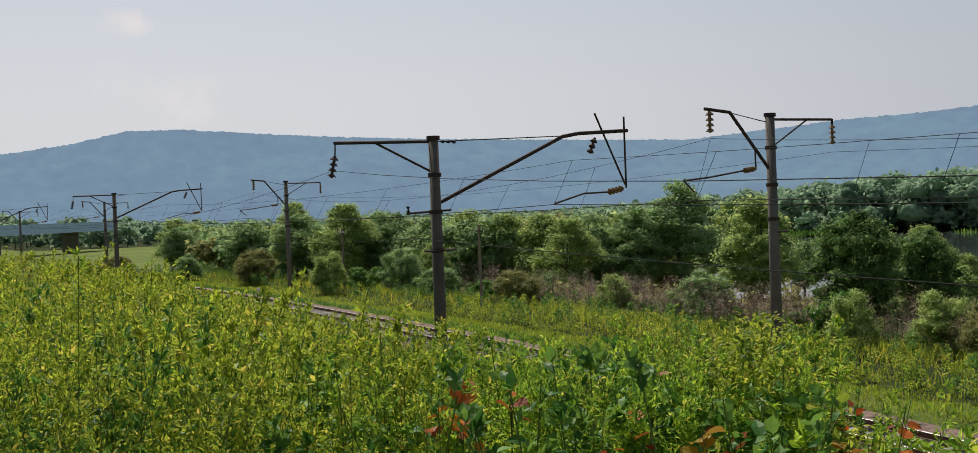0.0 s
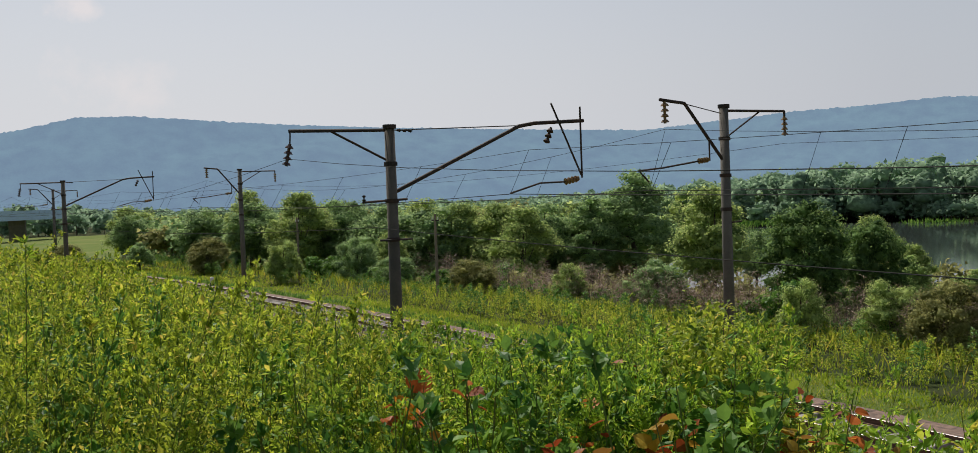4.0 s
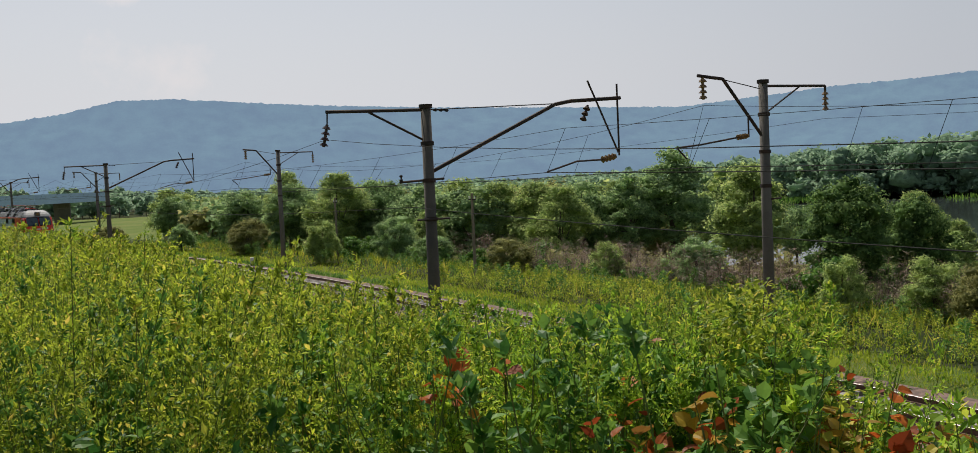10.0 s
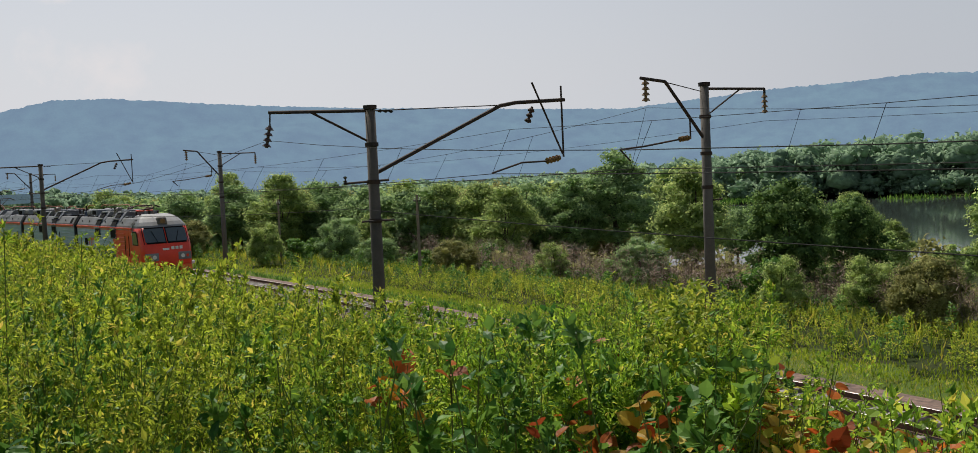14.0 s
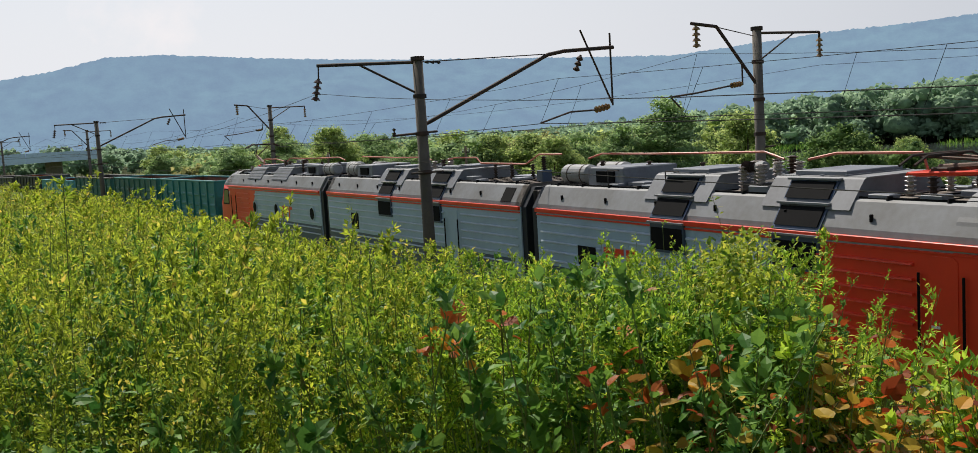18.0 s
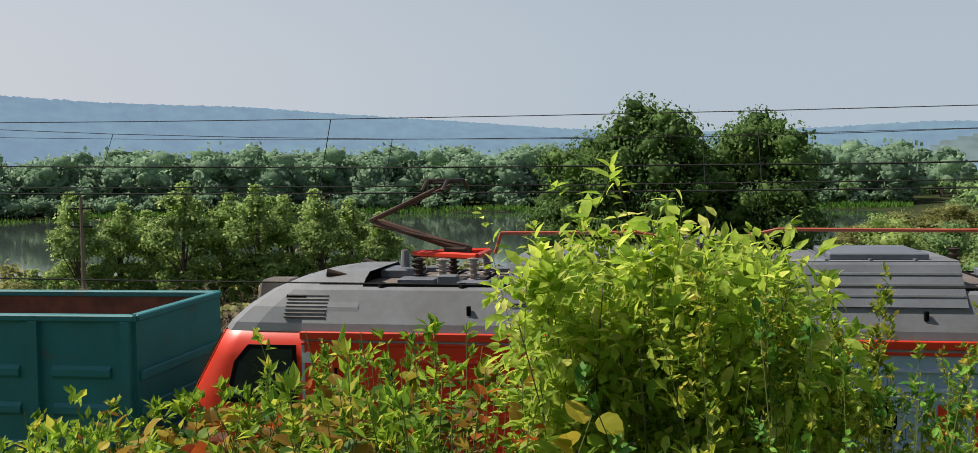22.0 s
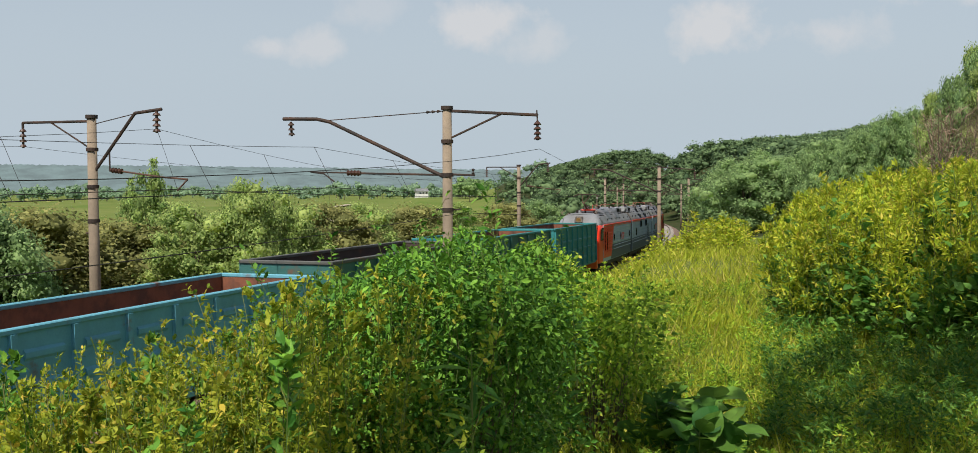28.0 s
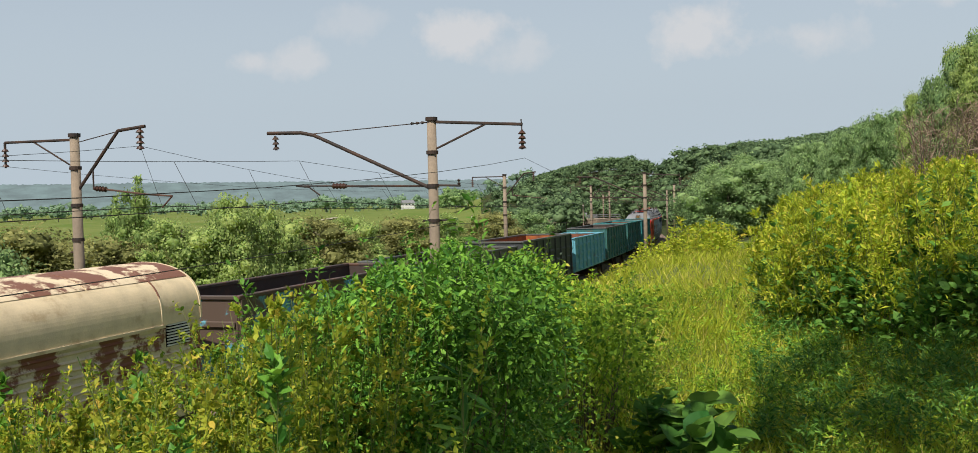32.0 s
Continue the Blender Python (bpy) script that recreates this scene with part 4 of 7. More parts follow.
def pantograph(e, x, up):
    for dx, dy in ((-0.5, -0.55), (-0.5, 0.55), (0.55, 0.0), (0.1, -0.7), (0.35, 0.62), (-0.05, 0.75)):
        insulator_post(e, x + dx, dy, 0.40, 0.11, M["insulator_white"] if dx < 0 else M["steel_dark"])
    base = bmesh.new()
    rods(((x - 0.55, -0.55, 4.47), (x - 0.55, 0.55, 4.47), (x + 0.6, 0.0, 4.47), (x - 0.55, -0.55, 4.47)), 0.05, 6, base)
    part("pantograph_base", base, M["red"], e, "red pantograph base frame")
    part("spring_box", box(x - 0.32, x + 0.05, -0.25, 0.25, 4.44, 4.58, bevel=0.02), M["steel_dark"], e)
    if up:
        k, h = (x + 1.3, 0, 5.02), (x + 0.05, 0, 5.62)
        part("lower_arm", tube((x - 0.2, 0, 4.55), k, 0.075, 0.055, 8), M["steel_rust"], e)
        part("control_rod", tube((x - 0.35, 0.12, 4.6), (x + 1.25, 0.1, 4.94), 0.022), M["steel_rust"], e)
        for s in (-1, 1):
            part("upper_arm", tube((k[0], 0.06 * s, k[2]), (h[0], 0.32 * s, h[2] - 0.05), 0.035, 0.025, 6), M["steel_rust"], e)
    else:
        k, h = (x + 1.45, 0, 4.66), (x - 0.25, 0, 4.78)
        part("lower_arm", tube((x - 0.3, 0, 4.55), k, 0.075, 0.055, 8), M["steel_rust"], e)
        for s in (-1, 1):
            part("upper_arm", tube((k[0], 0.06 * s, k[2]), (h[0], 0.32 * s, h[2]), 0.035, 0.025, 6), M["steel_rust"], e)
    for dx in (-0.16, 0.16):
        hd = bmesh.new()
        rods(((h[0] + dx, -0.95, h[2] - 0.12), (h[0] + dx, -0.6, h[2] + 0.04), (h[0] + dx, 0.6, h[2] + 0.04), (h[0] + dx, 0.95, h[2] - 0.12)), 0.028, 6, hd)
        part("collector_bow", hd, M["steel_dark"], e)
    part("bow_link", rods(((h[0] - 0.16, -0.4, h[2]), (h[0] + 0.16, -0.4, h[2]), (h[0] + 0.16, 0.4, h[2]), (h[0] - 0.16, 0.4, h[2])), 0.02), M["steel_dark"], e)


def cab(e):
    """The rounded driving end at +x."""
    rows = [  # z, nose x, half width
        (0.95, 8.62, 1.56), (1.3, 8.78, 1.59), (1.9, 8.80, 1.6), (2.42, 8.70, 1.6), (2.62, 8.58, 1.59), (3.05, 8.31, 1.57), (3.42, 8.08, 1.55),
        (3.55, 7.98, 1.53), (3.78, 7.72, 1.42), (4.02, 7.35, 1.24), (4.18, 6.95, 1.02), (4.26, 6.45, 0.8)]
    cols = ((0.0, 1.0), (0.72, 1.0), (0.9, 0.965), (0.975, 0.85), (1.0, 0.5), (1.004, 0.0))

    def grid(rs, x_back):
        bm = bmesh.new()
        lines = []
        for z, xf, hw in rs:
            line = []
            for s in (-1, 1):
                seq = cols if s < 0 else cols[-2::-1]
                for f, k in seq:
                    line.append(bm.verts.new((x_back + (xf - x_back) * f, s * hw * k, z)))
            lines.append(line)
        for a, b in zip(lines, lines[1:]):
            for i in range(len(a) - 1):
                bm.faces.new((a[i], a[i + 1], b[i + 1], b[i]))
        bm.faces.new(lines[-1])
        bmesh.ops.recalc_face_normals(bm, faces=bm.faces)
        return bm

    part("cab_shell", grid(rows[:7], 6.6), M["red"], e, "bright red rounded cab front", smooth=True)
    part("cab_roof", grid([(r[0], r[1] + 0.01, r[2] + 0.01) for r in rows[6:]], 5.85), M["roof_grey"], e, "soot-stained grey cab roof")
    # windscreens lie on the sloping face
    for s in (-1, 1):
        bm = bmesh.new()
        def at(z, y):
            xf = np.interp(z, [r[0] for r in rows], [r[1] for r in rows])
            hw = np.interp(z, [r[0] for r in rows], [r[2] for r in rows])
            k = abs(y) / hw
            f = np.interp(k, (0, 0.5, 0.85, 0.965), (1.004, 1.0, 0.975, 0.9))
            return Vector((6.6 + (xf - 6.6) * f + 0.02, y, z))
        for nm, m_, gx, zz in (("windscreen_frame", M["black"], 0.0, (2.5, 3.44, 0.03, 1.42)), ("windscreen", M["windscreen"], 0.015, (2.58, 3.36, 0.09, 1.33))):
            q = bmesh.new()
            ys = np.linspace(zz[2], zz[3], 7)
            lo = [q.verts.new(at(zz[0], s * y) + Vector((gx, 0, gx * 0.6))) for y in ys]
            hi = [q.verts.new(at(zz[1], s * y) + Vector((gx, 0, gx * 0.6))) for y in ys]
            for i in range(6):
                q.faces.new((lo[i], lo[i + 1], hi[i + 1], hi[i]))
            r = bmesh.ops.extrude_face_region(q, geom=list(q.faces))
            bmesh.ops.translate(q, vec=(-0.02, 0, -0.01), verts=[v for v in r["geom"] if isinstance(v, bmesh.types.BMVert)])
            bmesh.ops.recalc_face_normals(q, faces=q.faces)
            part(nm, q, m_, e, "wide sloping windscreen pane" if nm == "windscreen" else "")
        bm.free()
        part("wiper", rods((at(2.52, s * 0.55) + Vector((0.04, 0, 0)), at(3.2, s * 0.85) + Vector((0.05, 0, 0.02))), 0.014), M["black"], e)
        # side window, door, handrails
        y = s * 1.6
        side_z = ((6.78, 2.42), (7.95, 2.42), (7.78, 3.0), (7.55, 3.24), (6.78, 3.24))
        part("side_window_frame", side_panel(side_z, y, s * 0.02), M["black"], e)
        part("side_window", side_panel(((6.84, 2.48), (7.86, 2.48), (7.70, 2.98), (7.5, 3.18), (6.84, 3.18)), y + s * 0.02, s * 0.006), M["glass"], e, "dark sliding side window")
        part("number_badge", side_panel(((6.52, 3.0), (6.68, 3.0), (6.7, 3.1), (6.6, 3.16), (6.5, 3.1)), y, s * 0.012), M["white"], e, "small pale shield badge")
        part("cab_side", side_panel(((5.9, 1.53), (6.6, 1.53), (6.6, 3.3), (5.9, 3.3)), y, s * 0.004), M["red"], e)
        part("cab_door", side_panel(((5.42, 1.3), (6.0, 1.3), (6.0, 3.16), (5.9, 3.22), (5.52, 3.22), (5.42, 3.16)), y, s * 0.022), M["red"], e, "red side door with rounded top")
        part("door_handle", box(5.5, 5.66, y + s * 0.02 - 0.02, y + s * 0.02 + 0.02, 2.1, 2.14), M["white"], e)
        for x in (5.28, 6.14):
            part("grab_rail", rods(((x, y + s * 0.07, 1.7), (x, y + s * 0.07, 2.95)), 0.024), M["black"], e)
        for x, yy in ((8.76, 0.95),):
            part("headlight_panel", box(8.55, 8.83, s * 0.62 if s > 0 else -1.45, 1.45 if s > 0 else -0.62, 1.5, 1.95, bevel=0.03), M["roof_grey"], e)
            part("headlight", tube((8.8, s * 0.9, 1.72), (8.86, s * 0.9, 1.72), 0.12, None, 16), M["white"], e, "round headlight")
            part("marker_light", tube((8.8, s * 1.2, 1.72), (8.85, s * 1.2, 1.72), 0.09, None, 16), M["red"], e)
            part("buffer_panel", box(8.45, 8.86, s * 0.7 if s > 0 else -1.5, 1.5 if s > 0 else -0.7, 0.62, 1.2, bevel=0.04), M["orange"], e, "orange corner panel")
        # louvre on the shoulder of the cab roof
        lou = bmesh.new()
        for i in range(7):
            t = i / 6
            prism(((s * (1.50 - 0.20 * t), 3.62 + 0.3 * t), (s * (1.535 - 0.20 * t), 3.63 + 0.3 * t), (s * (1.535 - 0.20 * t), 3.645 + 0.3 * t), (s * (1.50 - 0.20 * t), 3.65 + 0.3 * t)), 6.35, 7.0, lou)
        part("louvre", lou, M["roof_top"], e, "row of louvre blades")
        part("louvre_back", prism(((s * 1.50, 3.6), (s * 1.515, 3.6), (s * 1.31, 3.95), (s * 1.29, 3.95)), 6.32, 7.03), M["black"], e)
    part("lamp_hood", box(7.3, 8.0, -0.32, 0.32, 3.6, 4.06, bevel=0.06, top=0.8), M["roof_top"], e, "hood of the roof headlamp")
    part("roof_headlamp", tube((7.8, 0, 3.82), (8.0, 0, 3.79), 0.17, None, 16), M["insulator"], e, "large amber roof headlamp")
    part("plough", box(8.35, 8.75, -1.35, 1.35, 0.2, 0.62, bevel=0.05), M["black"], e)
    part("coupler", box(7.4, 8.75, -0.2, 0.2, 0.85, 1.2, bevel=0.05), M["rubber"], e)
    part("number_bars", box(8.8, 8.835, -0.35, 0.05, 2.1, 2.22), M["white"], e, "plain pale bars")
    q = bmesh.new()
    for k in range(3):
        box(8.78, 8.815, 0.2 + 0.26 * k, 0.38 + 0.26 * k, 2.12, 2.3, q)
    part("front_emblem", q, M["white"], e, "plain pale emblem shapes")
    for s in (-1, 1):
        part("roof_horn", tube((6.2, s * 0.9, 4.2), (6.5, s * 0.95, 4.25), 0.03, 0.07, 10), M["steel_dark"], e)
    part("fin_antenna", tube((5.6, -0.35, 4.06), (5.6, -0.35, 4.5), 0.09, 0.06, 10), M["tank"], e)
    part("aerial_shelf", box(5.3, 5.9, -0.6, 0.1, 4.07, 4.22, bevel=0.02), M["roof_blue"], e)


def loco_cab_section(up, label):
    e = empty("locomotive_section", label, "locomotive", "locomotive sections")
    loco_body(e, -8.2, 6.05)
    before = set(e.children)
    cab(e)
    for o in set(e.children) - before:      # the cab ends short of the coupler
        if o.name.split(".")[0] != "coupler":
            o.data.transform(Matrix.Translation((-0.65, 0, 0)))
    for s in (-1, 1):
        part("red_flank", side_panel(((2.35, 1.2), (6.0, 1.2), (6.0, 3.25), (1.2, 3.25)), s * 1.6, s * 0.008), M["red"], e, "red flank with slanted edge")
        ribs(e, 2.25, 4.5, s, (), M["red"])
    ribs(e, -8.0, 1.15, -1, ((1.1, 2.5, 2.6, 3.3), (-2.85, -1.55, 2.6, 3.3), (-6.1, -5.2, 2.1, 2.7), (-5.0, -3.2, 1.9, 2.65)))
    ribs(e, -8.0, 1.35, 1, ((1.0, 1.9, 2.1, 2.8), (-2.55, -1.75, 2.1, 2.8), (-7.55, -6.75, 2.1, 2.8), (-4.5, -2.8, 1.9, 2.65)))
    for x in (1.3, -2.15, -7.15):
        ring = bmesh.new()
        bmesh.ops.create_cone(ring, cap_ends=True, segments=28, radius1=0.31, radius2=0.29, depth=0.05)
        bmesh.ops.transform(ring, matrix=Matrix.Translation((x, 1.625, 2.45)) @ Matrix.Rotation(radians(90), 4, "X"), verts=ring.verts)
        part("porthole_rim", ring, M["rim_paint_rib_glint"], e)
        gl = bmesh.new()
        bmesh.ops.create_cone(gl, cap_ends=True, segments=28, radius1=0.25, radius2=0.25, depth=0.05)
        bmesh.ops.transform(gl, matrix=Matrix.Translation((x, 1.635, 2.45)) @ Matrix.Rotation(radians(90), 4, "X"), verts=gl.verts)
        part("porthole", gl, M["black"], e, "round dark porthole")
    part("side_hatch", side_panel(((-6.1, 2.1), (-5.25, 2.1), (-5.25, 2.6), (-6.1, 2.6)), -1.6, -0.012), M["black"], e, "dark side opening")
    mark(e, -4.9, 2.12, -1.6, 1.2, M["red"])
    mark(e, -2.9, 2.12, 1.6, 1.2, M["red"], -1)
    intake(e, 1.8)
    intake(e, -2.2)
    switchgear(e, 0.0)
    tanks(e, -7.3)
    pantograph(e, 4.1, up)
    roof_boxes(e, ((4.5, -1.0, 0.45, 0.3, 0.1), (3.4, -1.02, 0.5, 0.28, 0.08), (4.4, 0.85, 0.6, 0.4, 0.1), (3.5, 1.0, 0.5, 0.3, 0.07), (3.9, 1.02, 0.3, 0.2, 0.16), (0.3, -0.95, 0.6, 0.4, 0.16), (0.2, 0.95, 0.5, 0.4, 0.1), (-0.6, 0.9, 0.7, 0.5, 0.08), (-4.6, 0.95, 0.8, 0.4, 0.06), (-5.6, 0.98, 0.5, 0.3, 0.07), (-3.6, -0.95, 0.5, 0.3, 0.08), (-4.3, 0.4, 0.9, 0.6, 0.1), (-4.4, -0.6, 0.7, 0.5, 0.12), (-5.0, -1.0, 0.4, 0.25, 0.08), (0.4, 0.5, 0.5, 0.4, 0.12)))
    insulator_post(e, -3.4, 0.5, 0.55, 0.09, M["steel_dark"])
    insulator_post(e, -5.2, 0.2, 0.6, 0.09, M["steel_dark"])
    insulator_post(e, -7.4, 0.2, 0.6, 0.1, M["steel_dark"])
    bus_bar(e, ((3.3, 0.3, 4.5), (3.2, 0.3, 4.82), (1.1, 0.3, 4.82), (0.5, 0.1, 4.7)))
    bus_bar(e, ((-0.3, 0.2, 4.7), (-1.0, 0.3, 4.86), (-3.4, 0.4, 4.84), (-5.2, 0.25, 4.84), (-7.4, 0.2, 4.86), (-8.1, 0.2, 4.72)))
    for x in (-7.0, -4.6):
        part("roof_rail", rods(((x + 1.8, -1.15, 4.08), (x + 1.8, -1.15, 4.5), (x + 2.3, -1.15, 4.5)), 0.015), M["rubber"], e)
    part("end_fairing", prism(((-1.56, 0.9), (1.56, 0.9), (1.56, 3.42), (1.2, 3.98), (-1.2, 3.98), (-1.56, 3.42)), -8.5, -8.2), M["navy_black"], e, "near-black end fairing")
    part("end_bellows", box(-8.66, -8.5, -1.3, 1.3, 0.9, 3.9, bevel=0.03), M["rubber"], e, "black corridor bellows")
    for x in (-4.9, 4.9):
        bogie(e, x, 2.9, wheel_r=0.62)
    return e


def loco_mid_section():
    e = empty("locomotive_section", "grey electric locomotive middle section with stacked air intakes", "locomotive", "locomotive sections")
    loco_body(e, -8.2, 8.2)
    ribs(e, -8.0, 8.0, -1, ((-2.4, -1.2, 2.6, 3.3), (1.8, 3.0, 2.6, 3.3), (-5.6, -4.5, 1.9, 2.7), (3.2, 4.4, 1.0, 3.3)))
    ribs(e, -8.0, 8.0, 1, ())
    part("side_hatch", side_panel(((-5.5, 2.1), (-4.7, 2.1), (-4.7, 2.7), (-5.5, 2.7)), -1.6, -0.012), M["black"], e, "dark side opening")
    for x in (3.3, 4.25):
        part("grab_rail", rods(((x, -1.67, 1.5), (x, -1.67, 2.9)), 0.024), M["black"], e)
    part("side_door", side_panel(((3.4, 1.2), (4.15, 1.2), (4.15, 3.2), (3.4, 3.2)), -1.6, -0.015), M["grey_blue"], e)
    intake(e, -1.8)
    intake(e, 2.4)
    tanks(e, -7.0)
    switchgear(e, 0.4)
    part("shoulder_opening", prism(((-1.55, 3.5), (-1.58, 3.55), (-1.33, 3.95), (-1.30, 3.9)), 7.0, 7.6), M["black"], e)
    part("insulator_tower", box(7.62, 7.95, -0.6, -0.25, 4.06, 4.42, bevel=0.02), M["navy"], e)
    part("roof_insulator", discs((7.78, -0.42, 4.42), (7.78, -0.42, 4.84), 6, 0.1, core=0.5), M["steel_dark"], e)
    roof_boxes(e, ((4.0, -0.8, 0.5, 0.35, 0.14), (5.4, 0.5, 1.2, 0.7, 0.1), (3.2, -1.0, 0.4, 0.28, 0.08), (4.9, -1.0, 0.4, 0.28, 0.08), (-4.0, -1.0, 0.4, 0.28, 0.08), (6.3, -0.3, 0.5, 0.5, 0.1)))
    for x in (3.9, 5.0, 6.3, -4.2):
        insulator_post(e, x, 0.1, 0.5, 0.09, M["steel_dark"])
    bus_bar(e, ((0.4, 0.1, 4.7), (1.0, 0.1, 4.78), (2.6, 0.1, 4.78), (2.9, 0.1, 4.58), (5.9, 0.1, 4.56), (6.7, 0.1, 4.86), (8.0, 0.1, 4.86)))
    bus_bar(e, ((-1.0, 0.1, 4.7), (-1.6, 0.1, 4.8), (-4.4, 0.1, 4.8), (-8.0, 0.1, 4.86)))
    for s in (-1, 1):
        part("end_fairing", prism(((-1.56, 0.9), (1.56, 0.9), (1.56, 3.42), (1.2, 3.98), (-1.2, 3.98), (-1.56, 3.42)), 8.2 if s > 0 else -8.46, 8.46 if s > 0 else -8.2), M["navy_black"], e, "near-black end fairing")
        part("end_bellows", box(8.46 if s > 0 else -8.55, 8.55 if s > 0 else -8.46, -1.3, 1.3, 0.9, 3.9, bevel=0.03), M["rubber"], e, "black corridor bellows")
        part("soot_patch", prism(ROOF, 7.9 if s > 0 else -8.203, 8.203 if s > 0 else -7.9), M["roof_top"], e)
    for x in (-4.9, 4.9):
        bogie(e, x, 2.9, wheel_r=0.62)
    return e


def gondola(paint, inside, label, rim=None, plate=False, z1=3.55):
    e = empty("gondola_wagon", label, "freight wagon", "open wagons")
    L, W, z0 = 6.36, 1.52, 1.28
    for s in (-1, 1):
        part("side_wall", box(-L, L, s * W - 0.03, s * W + 0.03, z0, z1), paint, e)
        part("lining", box(-L + 0.05, L - 0.05, s * (W - 0.045) - 0.012, s * (W - 0.045) + 0.012, z0 + 0.1, z1 - 0.02), inside, e, "rusted inner plating")
        part("top_rail", box(-L - 0.05, L + 0.05, s * W - 0.09, s * W + 0.09, z1 - 0.02, z1 + 0.09, bevel=0.02), rim or paint, e, "heavy top rail")
        part("sill", box(-L, L, s * W - 0.06, s * W + 0.09, z0 - 0.12, z0 + 0.06, bevel=0.02), paint, e)
        for i in range(9):
            x = -L + 0.1 + i * (2 * L - 0.2) / 8
            pts = ((s * (W + 0.03), z0), (s * (W + 0.15), z0), (s * (W + 0.11), z1 - 0.02), (s * (W + 0.03), z1 - 0.02))
            part("side_post", prism(pts, x - 0.075, x + 0.075), paint, e)
        for i in range(8):
            x = -L + 0.1 + (i + 0.5) * (2 * L - 0.2) / 8
            for z in (1.75, 2.35, 2.95):
                pts = ((s * (W + 0.03), z - 0.11), (s * (W + 0.085), z - 0.05), (s * (W + 0.085), z + 0.05), (s * (W + 0.03), z + 0.11))
                part("pressed_rib", prism(pts, x - 0.5, x + 0.5), paint, e)
        if plate:
            for x, w, h, zz in ((-4.6, 0.9, 0.36, 2.95), (-1.5, 0.5, 0.14, 2.6), (2.6, 0.6, 0.12, 2.7)):
                bars = bmesh.new()
                box(x - w / 2, x + w / 2, s * (W + 0.17) - 0.004, s * (W + 0.17) + 0.004, zz - h / 2, zz + h / 2, bars)
                part("stencil_plate", bars, M["white"], e, "plain pale stencilled plate")
    for s in (-1, 1):
        part("end_wall", box(s * L - 0.04, s * L + 0.04, -W, W, z0, z1), paint, e)
        part("lining", box(s * (L - 0.06) - 0.012, s * (L - 0.06) + 0.012, -W + 0.06, W - 0.06, z0 + 0.1, z1 - 0.02), inside, e, "rusted inner plating")
        part("end_rail", box(s * L - 0.09, s * L + 0.09, -W, W, z1 - 0.02, z1 + 0.09, bevel=0.02), rim or paint, e)
        for z in (1.8, 2.35, 2.9):
            part("end_beam", box(s * (L + 0.04) - 0.07 * (s < 0), s * (L + 0.04) + 0.07 * (s > 0), -W + 0.05, W - 0.05, z - 0.08, z + 0.08, bevel=0.02), paint, e)
        part("coupler", box(s * 6.65 - 0.3, s * 6.65 + 0.3, -0.18, 0.18, 0.88, 1.2, bevel=0.04), M["rubber"], e)
    part("floor", box(-L, L, -W, W, z0 - 0.05, z0 + 0.06), inside, e)
    part("centre_sill", box(-L - 0.2, L + 0.2, -0.3, 0.3, 0.85, 1.25), M["rubber"], e)
    for x in (-4.32, 4.32):
        bogie(e, x, 1.85)
    return e


